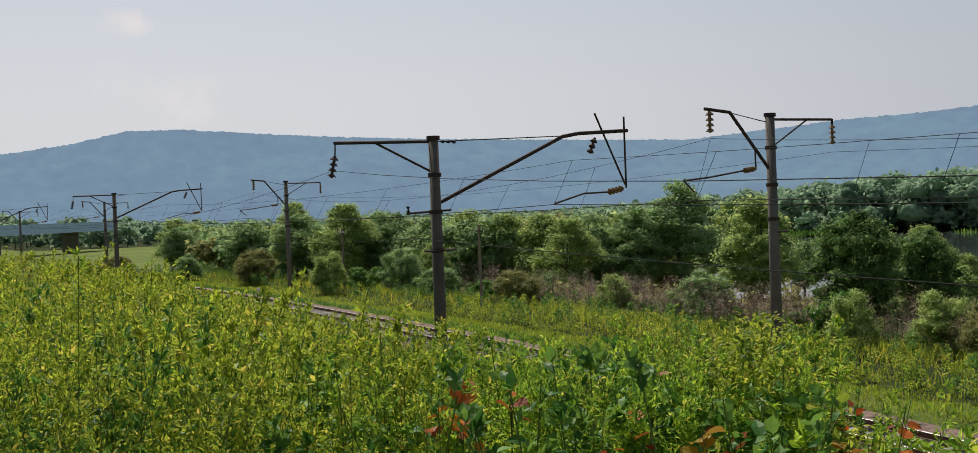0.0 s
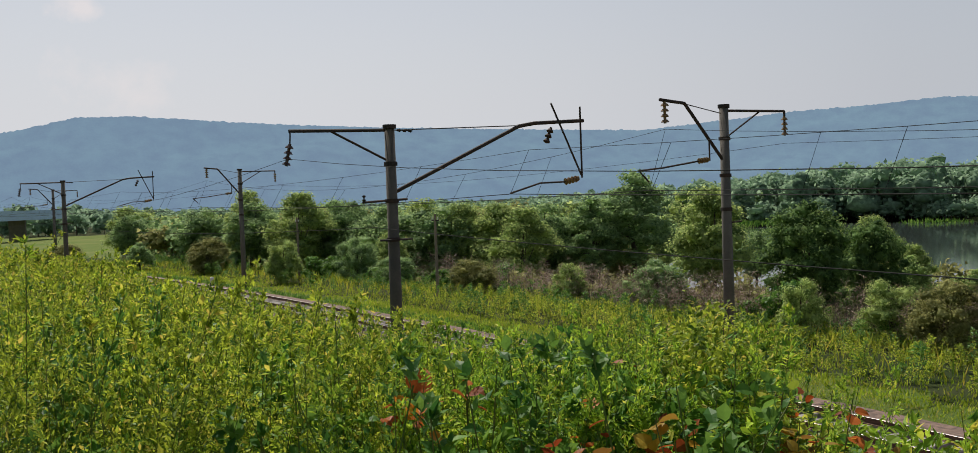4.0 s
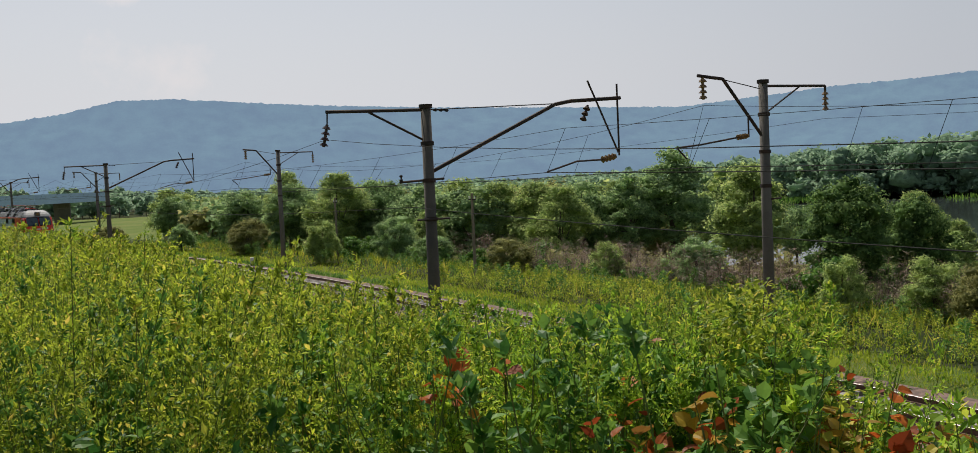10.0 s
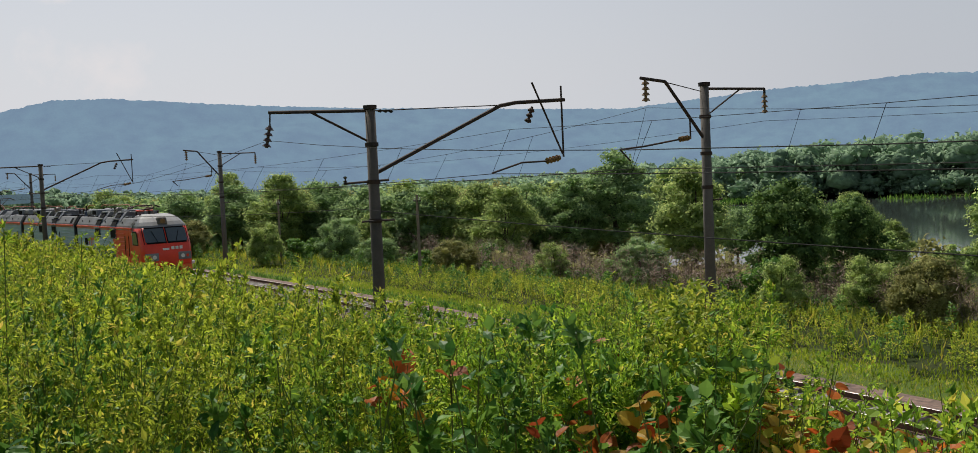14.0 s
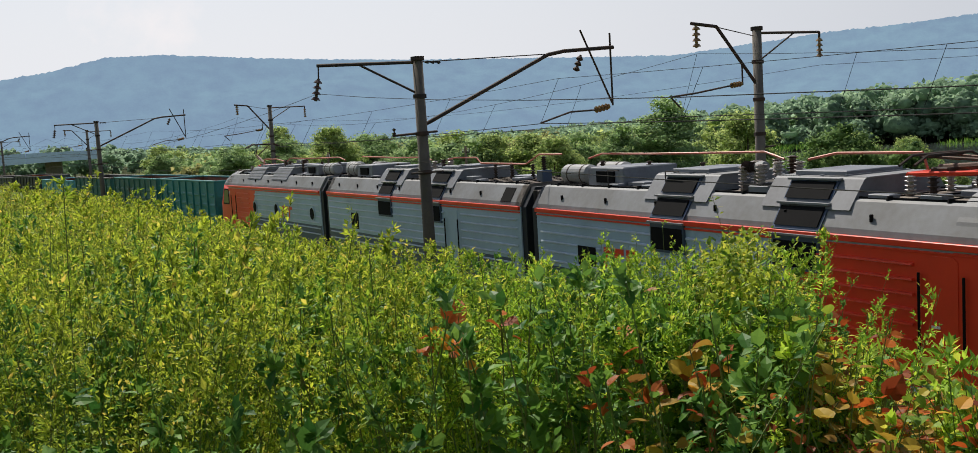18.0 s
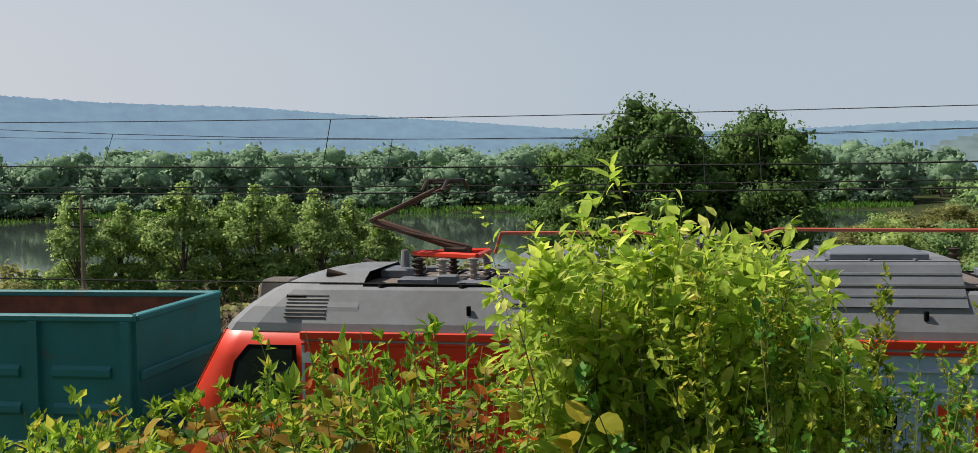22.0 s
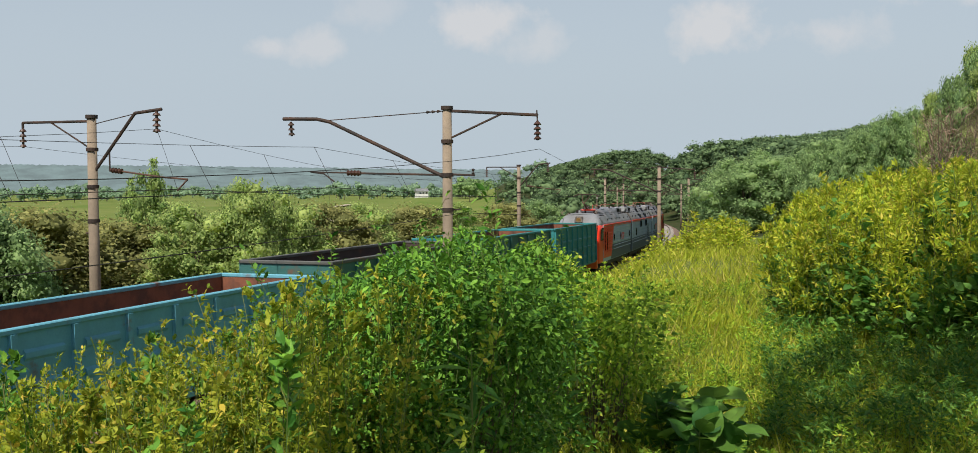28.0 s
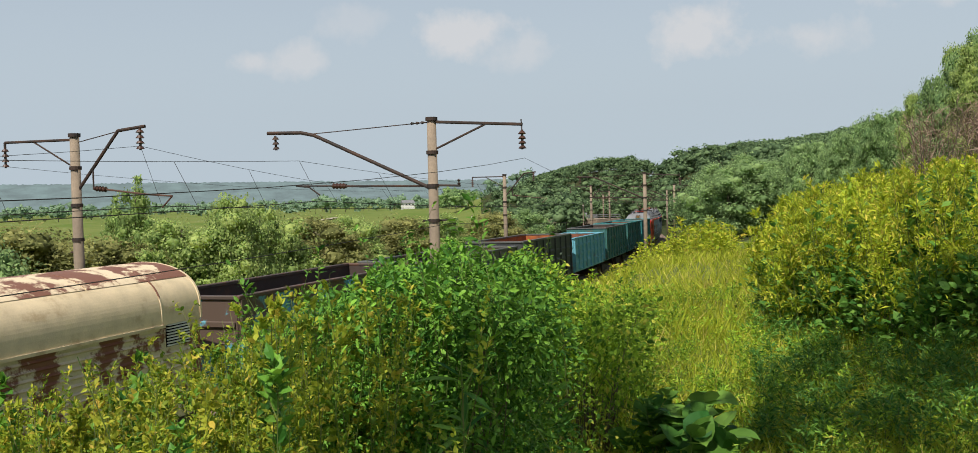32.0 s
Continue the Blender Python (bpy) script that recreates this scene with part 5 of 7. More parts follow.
def reefer(label):
    e = empty("covered_wagon", label, "freight wagon")
    L = 7.9
    part("body", box(-L, L, -1.5, 1.5, 1.1, 3.3), ML["cream"], e, "cream ribbed sides flaking to rust")
    arc = [(float(1.56 * math.cos(t)), float(3.3 + 1.32 * max(0.0, math.sin(t)) ** 0.62)) for t in np.linspace(0, math.pi, 61)]
    part("roof", prism(arc, -L, L), ML["cream_plain"], e, "smooth arched cream roof shell", smooth=False)
    for x0, x1, k in ((-L + 0.02, -4.1, 1.006), (-4.05, 0.2, 1.007), (0.25, 4.4, 1.006), (4.45, L - 0.04, 1.007)):
        up = [(y * k, z + 0.012) for y, z in arc if abs(y) < 1.22]
        part("roof_sheet", prism(up, x0, x1), ML["cream_roof"], e, "roof sheet with the paint flaking to rust")
    for s in (-1, 1):
        for i in range(12):
            z = 1.3 + i * 0.165
            part("corrugation", prism(((s * 1.5, z - 0.04), (s * 1.545, z), (s * 1.5, z + 0.04)), -L, L - (1.5 if i > 8 else 0.0)), ML["cream"], e)
        part("eaves_strip", prism(((s * 1.5, 3.24), (s * 1.59, 3.24), (s * 1.59, 3.31), (s * 1.5, 3.31)), -L, L - 1.4), ML["cream_plain"], e)
        # black plate painted in for the shade between the blades
        part("louvre_shadow", box(L - 1.3, L - 0.45, s * 1.505 - 0.006, s * 1.505 + 0.006, 2.78, 3.34), M["black"], e)
        for k in range(8):
            part("louvre_blade", box(L - 1.28, L - 0.47, s * 1.53 - 0.03, s * 1.53 + 0.03, 2.80 + k * 0.066, 2.83 + k * 0.066), M["white"], e)
    part("roof_rim", prism([(y * 1.012, z + 0.02) for y, z in arc], L - 0.06, L), ML["cream_plain"], e)
    part("roof_seam", prism([(y * 1.008, z + 0.015) for y, z in arc], L - 1.5, L - 1.46), ML["cream_roof"], e)
    for x in (0.9, -3.6):
        part("roof_vent", tube((x, -0.5, 4.5), (x, -0.5, 4.78), 0.22, None, 16), ML["cream_plain"], e, "round roof ventilator")
    part("underframe", box(-L, L, -1.2, 1.2, 0.85, 1.1), M["rubber"], e)
    part("end_frame", box(L, L + 0.1, -1.3, 1.3, 1.1, 1.3), M["rubber"], e)
    for x in (-5.6, 5.6):
        bogie(e, x, 2.1)
    return e


TX = (18.448, 12.8877, -0.09748, 0.006056, -0.0000162)   # a train that slows a little as it passes


def train_x(t):
    """Where the nose of the train is along the line."""
    s = max(-8.5, t - 20.0)
    x = sum(c * s ** k for k, c in enumerate(TX))
    return x + (t - 20.0 - s) * 15.90


def at_track(x, base, turn=0):
    """The pose of a vehicle whose bogies stand base/2 either side of x on the near track."""
    a = Vector(rail_pose(x - base / 2, T1)[:3])
    b = Vector(rail_pose(x + base / 2, T1)[:3])
    d = b - a
    m = (a + b) / 2
    return pose(m.x, m.y, m.z, 0, -math.degrees(math.atan2(d.z, math.hypot(d.x, d.y))), math.degrees(math.atan2(d.y, d.x))) @ pose(0, 0, 0, 0, 0, turn)


def raised(e):
    """The body sides stand taller over the frames, and the roof rises with them."""
    done = set()
    for o in e.children:
        if o.type == "MESH" and o.data.name not in done:
            done.add(o.data.name)
            for v in o.data.vertices:
                if v.co.z > 0.95:
                    v.co.z += 0.0931 * (min(v.co.z, 3.42) - 0.95)
    return e


vehicles = [   # thing, metres behind the nose, bogie spacing, turned about
    (raised(loco_cab_section(False, "grey and red electric locomotive front section with lowered pantograph")), 8.8, 9.8, 0),
    (raised(loco_mid_section()), 26.2, 9.8, 0),
    (raised(loco_cab_section(True, "grey and red electric locomotive rear section with raised pantograph")), 43.6, 9.8, 180),
]
WAGONS = ((ML["teal"], ML["rust"], "teal open wagon with rusted inside, empty", None, False),
          (ML["teal_dark"], ML["rust"], "dark green open wagon with rusted inside, empty", ML["teal"], False),
          (ML["teal_dark"], ML["rust_dark"], "dark green open wagon with a pale rim and sooty inside", ML["grey"], False),
          (ML["blue"], ML["rust"], "light blue open wagon with red-brown rusted inside", ML["blue"], False),
          (ML["charcoal"], ML["rust_orange"], "charcoal open wagon with bright orange rust inside", ML["grey"], True),
          (ML["grey"], ML["rust_dark"], "sooty grey open wagon with blackened inside", None, True),
          (ML["patchy"], ML["rust_dark"], "brown open wagon with blue patches on its side", ML["brown"], False))
for i, (p_, in_, lab, rim_, pl_) in enumerate(WAGONS):
    vehicles.append((gondola(p_, in_, lab, rim_, pl_, (3.78, 3.78, 3.72, 3.4, 3.74, 3.55, 3.55)[i]), 51.9 + 6.96 + 13.80 * i, 8.65, 0))
vehicles.append((reefer("cream covered wagon with rust-patched arched roof"), 51.9 + 13.80 * 7 + 9.0, 11.2, 0))
for i, k in enumerate((0, 1, 5)):
    p_, in_, lab, rim_, pl_ = WAGONS[k]
    vehicles.append((gondola(p_, in_, lab, rim_, pl_), 51.9 + 13.80 * 7 + 17.6 + 6.96 + 13.80 * i, 8.65, 0))


def motions():
    for ob, back, base, turn in vehicles:
        walk(ob, [(t, at_track(train_x(t) - back, base, turn)) for t in range(0, 33)])


# ---- plants ----
def unit(v):
    return v / (np.linalg.norm(v, axis=1, keepdims=True) + 1e-9)


def kites(pos, normal, up, length, width):
    """Small flat leaves, one four-cornered face each."""
    n = len(pos)
    side = unit(np.cross(up, normal))
    L, W = length[:, None], width[:, None]
    v = np.stack([pos, pos + up * L * 0.45 + side * W / 2 + normal * L * 0.05, pos + up * L - normal * L * 0.12, pos + up * L * 0.45 - side * W / 2 + normal * L * 0.05], 1)
    return v.reshape(-1, 3), np.arange(4 * n).reshape(n, 4).tolist()


def leaves(pos, normal, up, length, width):
    """Larger leaves with a folded middle rib and a drooping tip."""
    n = len(pos)
    side = unit(np.cross(up, normal))
    L, W = length[:, None], width[:, None]
    b = pos
    m = pos + up * L * 0.5 - normal * L * 0.03
    t = pos + up * L - normal * L * 0.2
    l1, r1 = (pos + up * L * 0.2 + s * side * W * 0.36 + normal * W * 0.10 for s in (-1, 1))
    l2, r2 = (pos + up * L * 0.58 + s * side * W * 0.46 + normal * W * 0.08 - normal * L * 0.05 for s in (-1, 1))
    v = np.stack([b, m, t, l1, l2, r1, r2], 1).reshape(-1, 3)
    k = np.arange(n)[:, None] * 7
    f = (k + np.array([[0, 3, 4, 1]])).tolist() + (k + np.array([[0, 1, 6, 5]])).tolist() + (k + np.array([[1, 4, 2]])).tolist() + (k + np.array([[1, 2, 6]])).tolist()
    return v, f


def broad(pos, normal, up, length, width):
    """Broad leaves with a rounded outline, a folded rib and a drooping tip."""
    n = len(pos)
    side = unit(np.cross(up, normal))
    L, W = length[:, None], width[:, None]
    rows = ((0.0, 0.0, 0.0), (0.12, 0.36, 0.0), (0.36, 0.52, -0.01), (0.64, 0.42, -0.06), (0.84, 0.22, -0.13), (1.0, 0.0, -0.22))
    v = []
    for t, w, dip in rows:
        mid = pos + up * L * t + normal * L * dip
        v.append(mid)
        if w:
            v += [mid + s * side * W * w + normal * W * 0.09 for s in (-1, 1)]
    v = np.stack(v, 1).reshape(-1, 3)
    k = np.arange(n)[:, None] * 14
    f = []
    for q in ((0, 2, 1), (0, 1, 3), (10, 11, 13), (10, 13, 12)):
        f += (k + np.array([q])).tolist()
    for a in (1, 4, 7):
        f += (k + np.array([(a, a + 1, a + 4, a + 3)])).tolist() + (k + np.array([(a, a + 3, a + 5, a + 2)])).tolist()
    return v, f


def stems(a, b, r):
    """Thin three-sided stalks from a to b."""
    n = len(a)
    d = unit(b - a)
    s = unit(np.cross(d, np.array([[0.3, 0.9, 0.2]]) * np.ones((n, 1))))
    q = np.cross(d, s)
    R = np.stack([s * np.cos(2.094 * k) + q * np.sin(2.094 * k) for k in range(3)], 1) * r[:, None, None]
    v = np.concatenate([a[:, None] + R, b[:, None] + R * 0.5], 1).reshape(-1, 3)
    k = np.arange(n)[:, None] * 6
    f = np.concatenate([k + np.array([[0, 1, 4, 3]]), k + np.array([[1, 2, 5, 4]]), k + np.array([[2, 0, 3, 5]])], 0).tolist()
    return v, f


def joined(name, lots, smooth=False):
    """Several (verts, faces, material) lots as one mesh."""
    verts, faces, mats, idx = [], [], [], []
    base = 0
    for v, f, m in lots:
        if m not in mats:
            mats.append(m)
        faces += [[i + base for i in q] for q in f]
        idx += [mats.index(m)] * len(f)
        verts.append(v)
        base += len(v)
    me = bpy.data.meshes.new(name)
    me.from_pydata(np.concatenate(verts).tolist(), [], faces)
    for m in mats:
        me.materials.append(m)
    me.polygons.foreach_set("material_index", idx)
    if smooth:
        me.polygons.foreach_set("use_smooth", [True] * len(faces))
    me.update()
    return me


def _ico(level):
    bm = bmesh.new()
    bmesh.ops.create_icosphere(bm, subdivisions=level, radius=1.0)
    v = np.array([q.co[:] for q in bm.verts])
    f = np.array([[q.index for q in p.verts] for p in bm.faces])
    bm.free()
    return v, f


ICO1, ICO2 = _ico(1), _ico(2)


def blobs(centres, radii, seed, level=1, rough=0.28):
    """Lumpy masses of foliage behind the leaves."""
    v0, f0 = ICO1 if level == 1 else ICO2
    r = np.random.default_rng(seed)
    n, k = len(centres), len(v0)
    sc = 1 + r.normal(0, rough, (n, k, 1)).clip(-0.55, 0.55)
    v = centres[:, None] + v0[None] * radii[:, None] * sc
    f = (np.arange(n)[:, None, None] * k + f0[None]).reshape(-1, 3)
    return v.reshape(-1, 3), f.tolist()


LEAF = dict(
    weed=leaf_mat("yellow-green weed leaves", (0.085, 0.17, 0.022), (0.465, 0.56, 0.055), (0.70, 0.58, 0.11), 0.47),
    weed_green=leaf_mat("fresh green weed leaves", (0.06, 0.16, 0.02), (0.37, 0.55, 0.052), (0.63, 0.58, 0.09), 0.45),
    vine_dark=leaf_mat("dark vine leaves", (0.03, 0.10, 0.015), (0.13, 0.27, 0.03), (0.42, 0.42, 0.05), 0.38, 0.5, 0.2),
    weed_dark=leaf_mat("green weed leaves", (0.03, 0.12, 0.022), (0.19, 0.35, 0.06), None, 0.36),
    bush=leaf_mat("bush leaves", (0.03, 0.12, 0.018), (0.19, 0.38, 0.045), None, 0.2),
    bush_light=leaf_mat("light bush leaves", (0.22, 0.40, 0.04), (0.55, 0.68, 0.11), (0.70, 0.70, 0.22), 0.58),
    vine=leaf_mat("vine leaves", (0.045, 0.12, 0.015), (0.20, 0.31, 0.03), (0.52, 0.42, 0.05), 0.36),
    weed_yellow=leaf_mat("yellow flowering weed leaves", (0.20, 0.28, 0.03), (0.52, 0.53, 0.06), (0.76, 0.54, 0.09), 0.46),
    slope=leaf_mat("hillside weed leaves", (0.19, 0.29, 0.025), (0.50, 0.54, 0.05), (0.68, 0.55, 0.10), 0.45),
    strip=leaf_mat("green weed leaves at the edge", (0.09, 0.20, 0.02), (0.45, 0.49, 0.05), (0.68, 0.53, 0.09), 0.42),
    vine_yellow=leaf_mat("yellowing vine leaves", (0.22, 0.12, 0.025), (0.42, 0.30, 0.035), (0.58, 0.50, 0.07), 0.36),
    vine_red=leaf_mat("red-brown vine leaves", (0.16, 0.04, 0.015), (0.52, 0.15, 0.02), (0.58, 0.40, 0.04), 0.38),
    grass=leaf_mat("grass blades", (0.15, 0.26, 0.02), (0.36, 0.44, 0.04), (0.55, 0.46, 0.13), 0.45),
    lane=leaf_mat("yellowing lane grass", (0.21, 0.28, 0.02), (0.45, 0.48, 0.05), (0.64, 0.52, 0.16), 0.42),
    tree=leaf_mat("tree leaves", (0.135, 0.23, 0.095), (0.36, 0.50, 0.21), None, 0.5, 0.6, 0.06),
    tree_mid=leaf_mat("mid green tree leaves", (0.16, 0.265, 0.085), (0.44, 0.56, 0.2), None, 0.52, 0.6, 0.06),
    tree_dark=leaf_mat("dark tree leaves", (0.06, 0.125, 0.04), (0.21, 0.33, 0.10), None, 0.46, 0.6, 0.06),
    tree_light=leaf_mat("light tree leaves", (0.17, 0.27, 0.085), (0.48, 0.58, 0.20), None, 0.52, 0.6, 0.06),
    tree_grey=leaf_mat("grey-green willow leaves", (0.15, 0.17, 0.06), (0.40, 0.40, 0.15), None, 0.48, 0.6, 0.06),
    # distance haze is mixed into this leaf colour as a paler bluish green
    far=leaf_mat("haze-paled far wood leaves", (0.185, 0.28, 0.185), (0.31, 0.445, 0.28), None, 0.5, 0.7, 0.02),
    hill=leaf_mat("hill wood leaves", (0.07, 0.12, 0.06), (0.19, 0.28, 0.13), None, 0.34, 0.7, 0.03),
    dry=leaf_mat("dry brown twigs", (0.19, 0.14, 0.10), (0.36, 0.26, 0.19), None, 0.2),
    stalk=mat("green stalks", (0.10, 0.17, 0.03), 0.7, 0, (0.13, 0.12, 0.035), 3.0),
    twig=mat("brown twigs", (0.13, 0.10, 0.07), 0.85, 0, (0.08, 0.06, 0.045), 3.0),
)
ENV = ((97, -0.6), (93, -0.9), (90, -1.3), (87, -2.1), (84, -3.0), (81, -4.0), (77.6, -5.0), (74, -6.0), (70, -6.2), (67, -7.4), (63, -7.3), (59.5, -7.1), (56, -5.8), (52, -6.8), (50, -6.4), (48.5, -8.0), (47, -11.0),
       (45.5, -13.0), (43, -13.6), (41, -13.6), (39, -13.0), (36, -12.5), (31, -11.7), (25, -11.7), (20, -10.3), (17, -8.4), (13, -8.2), (11, -6.4), (9, -4.2), (7.5, -3.4), (5.7, -2.8), (1.8, -3.3), (-2.6, -2.3), (-5, -3.3), (-7.5, -5.6), (-9, -8.6), (-10, -9.8), (-13, -9.6),
       (-17, -10.5), (-21, -10.5), (-24, -13.5), (-30, -14.2), (-33, -13.2), (-36, -12.4), (-39, -11.3), (-42, -10.3), (-45.5, -9.7), (-49.5, -9.0), (-53, -8.1), (-56, -6.6), (-60, -5.0), (-63.4, -3.2), (-67, -1.3), (-71.5, -1.6), (-73.5, -3.0), (-75.5, -4.6), (-78, -5.6), (-82, -5.0), (-84.5, -3.6), (-86, -2.0), (-89.3, 0.5), (-92.5, 1.2), (-97.5, 1.9), (-112, 3.0))
ENV_A = np.array([p[0] for p in ENV][::-1], float)
ENV_E = np.array([p[1] for p in ENV][::-1], float)


def scatter(n, a0, a1, r0, r1, seed, hmax=1.6, drop=2.5, power=1.0, hmin=0.25, under=0.0, cut=0.03, patch=0.0):
    """Plants between two bearings and distances, each as tall as the thicket's outline lets it grow."""
    r = np.random.default_rng(seed)
    az = r.uniform(a0, a1, n)
    rr = r0 + (r1 - r0) * r.uniform(0, 1, n) ** power
    x, y = -rr * np.sin(np.radians(az)), rr * np.cos(np.radians(az))
    g = np.array([ground(float(p), float(q)) for p, q in zip(x, y)])
    lump = np.sin(x * 2.1 + 1.7 * np.sin(y * 1.3)) * np.sin(y * 2.6 + x * 0.9)      # taller and lower patches
    el = np.interp(az, ENV_A, ENV_E) - under - patch * (0.5 + 0.5 * lump) - np.abs(r.normal(0, 1, n)) * drop * 0.5
    h = np.minimum(6 + rr * np.tan(np.radians(el)) - g - cut, hmax * r.uniform(0.8, 1.1, n))
    ok = h > hmin
    return np.stack([x, y, g], 1)[ok], h[ok]


def weeds(base, h, per, size, slim, mat_leaf, seed, spread=0.22, stalk=0.006, big=False, lean=0.12, low=0.15, mat_stalk=None):
    """Upright weeds: a leaning stalk with leaves all round it, on short side twigs."""
    r = np.random.default_rng(seed)
    n = len(base)
    tip = base + np.stack([r.normal(0, lean, n) * h, r.normal(0, lean, n) * h, h], 1)
    k = per
    i = np.repeat(np.arange(n), k)
    t = r.uniform(low, 1.0, n * k) ** 0.8
    an = r.uniform(0, 2 * np.pi, n * k)
    out = np.stack([np.cos(an), np.sin(an), r.uniform(-0.1, 1.2, n * k)], 1)
    rad = spread * (1.08 - t) * r.uniform(0.1, 1, n * k) * np.minimum(1.0, h[i] + 0.3)
    pos = base[i] + (tip - base)[i] * t[:, None] + out * rad[:, None] * np.array([[1, 1, 0.5]])
    up = unit(out + r.normal(0, 0.35, (n * k, 3)))
    nor = unit(np.cross(up, np.cross(np.array([[0, 0, 1.0]]) + r.normal(0, 0.35, (n * k, 3)), up)))
    ln = size * r.uniform(0.6, 1.3, n * k) * r.uniform(0.7, 1.35, n)[i]
    v, f = (broad if big == 2 else leaves if big else kites)(pos, nor, up, ln, ln * slim)
    lots = [(v, f, mat_leaf)]
    va, fa = stems(base - np.array([[0, 0, 0.05]]), tip, np.full(n, stalk))
    lots.append((va, fa, mat_stalk or LEAF["stalk"]))
    m = n * 5
    j = r.integers(0, n * k, m)
    vb, fb = stems(base[i[j]] + (tip - base)[i[j]] * np.maximum(0, t[j] - 0.06)[:, None], pos[j], np.full(m, stalk * 0.5))
    lots.append((vb, fb, mat_stalk or LEAF["stalk"]))
    return lots


def sprays(base, h, nb, per, size, slim, mat_leaf, seed, reach=0.24, stalk=0.003, lean=0.16, low=0.12, rise=0.8, big=False):
    """Bushy weeds: a leaning stalk with rising side shoots, leaves set all along each shoot."""
    r = np.random.default_rng(seed)
    n = len(base)
    tip = base + np.stack([r.normal(0, lean, n) * h, r.normal(0, lean, n) * h, h], 1)
    m = n * nb
    i = np.repeat(np.arange(n), nb)
    t = r.uniform(low, 1.0, m) ** 0.75
    an = r.uniform(0, 2 * np.pi, m)
    way = unit(np.stack([np.cos(an), np.sin(an), rise + r.normal(0, 0.35, m) + 1.5 * t ** 4], 1))
    start = base[i] + (tip - base)[i] * t[:, None]
    long = (reach * (1.12 - t) * r.uniform(0.5, 1.25, m) + 0.015) * np.minimum(1.0, h[i] + 0.3)
    j = np.repeat(np.arange(m), per)
    k = m * per
    s = r.uniform(0.1, 1.08, k)
    pos = start[j] + way[j] * (long[j] * s)[:, None] + r.normal(0, size * 0.18, (k, 3))
    up = unit(way[j] * 0.7 + r.normal(0, 0.62, (k, 3)) + np.array([[0, 0, 0.15]]))
    nor = unit(np.cross(up, np.cross(np.array([[0, 0, 1.0]]) + r.normal(0, 0.45, (k, 3)), up)))
    ln = size * r.uniform(0.6, 1.35, k) * r.uniform(0.75, 1.3, n)[i][j] * (1.15 - 0.35 * s)
    v, f = (leaves if big else kites)(pos, nor, up, ln, ln * slim)
    va, fa = stems(base - np.array([[0, 0, 0.05]]), tip, np.full(n, stalk))
    q = slice(0, m, 3)
    vb, fb = stems(start[q], (start + way * long[:, None])[q], np.full(len(start[q]), stalk * 0.45))
    return [(v, f, mat_leaf), (va, fa, LEAF["stalk"]), (vb, fb, LEAF["stalk"])]


def stuff(name, lots, label, category, smooth=False):
    return tagged(new(name, joined(name, lots, smooth)), label, category, kind="stuff")


# the weed field on the bank
b1, h1 = scatter(720, 66, 99, 2.6, 7.5, 21, 1.6, 3.6, 0.9, patch=2.2)
b1g, h1g = scatter(640, 45.5, 72, 2.5, 7.0, 20, 1.6, 3.6, 0.9, patch=2.2)
b2, h2 = scatter(1750, 46, 100, 6.0, 34, 22, 1.4, 0.9, 1.0, patch=0.4)
b3, h3 = scatter(200, 46, 99, 2.2, 6.5, 23, 1.4, 4.0, 0.8, patch=1.5)
b11, h11 = scatter(40, 54, 97, 2.6, 7, 43, 1.9, 1.0, 0.9, 0.3, -0.4)
b12, h12 = scatter(300, 46, 99, 2.2, 5.0, 44, 1.2, 3.5, 0.8, 0.2, 1.5)
stuff("weed_field", sprays(b1, h1, 34, 12, 0.021, 0.42, LEAF["weed"], 31, 0.26, 0.0018, 0.2) + sprays(b1g, h1g, 34, 12, 0.021, 0.42, LEAF["weed_green"], 30, 0.26, 0.0018, 0.2)
      + weeds(*scatter(7, -23, -17, 2.0, 2.3, 17, 1.9, 2.0, 1.0, 0.2, -3.4, 0.0), 12, 0.06, 0.85, LEAF["bush_light"], 27, 0.12, 0.003, 2, 0.08, 0.55)
      + sprays(b2, h2, 20, 11, 0.037, 0.45, LEAF["weed"], 32, 0.36, 0.004, 0.2) + sprays(b3, h3, 22, 9, 0.026, 0.5, LEAF["weed_dark"], 33, 0.26, 0.003, 0.2)
      + sprays(b11, h11, 22, 11, 0.022, 0.42, LEAF["weed_green"], 46, 0.13, 0.003, 0.06) + sprays(b12, h12, 9, 7, 0.045, 0.6, LEAF["weed_dark"], 47, 0.24, 0.004, big=True),
      "dense yellow-green flowering weeds on the bank", "weeds")
# low vines with red and orange leaves
b4, h4 = scatter(150, 15, 50, 2.4, 4.3, 24, 1.9, 2.2, 0.9, 0.2, 0.3, 0.14)
b5, h5 = scatter(150, 17, 50, 2.3, 3.6, 25, 1.9, 1.8, 0.9, 0.2, 0.6, 0.14)
b10, h10 = scatter(3, 65.0, 66.8, 2.4, 2.6, 30, 1.9, 0.3, 1.0, 0.2, 3.4, 0.0)
b13, h13 = scatter(6, 46, 62, 2.4, 2.7, 48, 1.9, 1.0, 1.0, 0.2, 6.2, 0.0)
b9, h9 = scatter(150, 12, 48, 2.2, 4.0, 29, 1.8, 3.0, 0.9, 0.2)
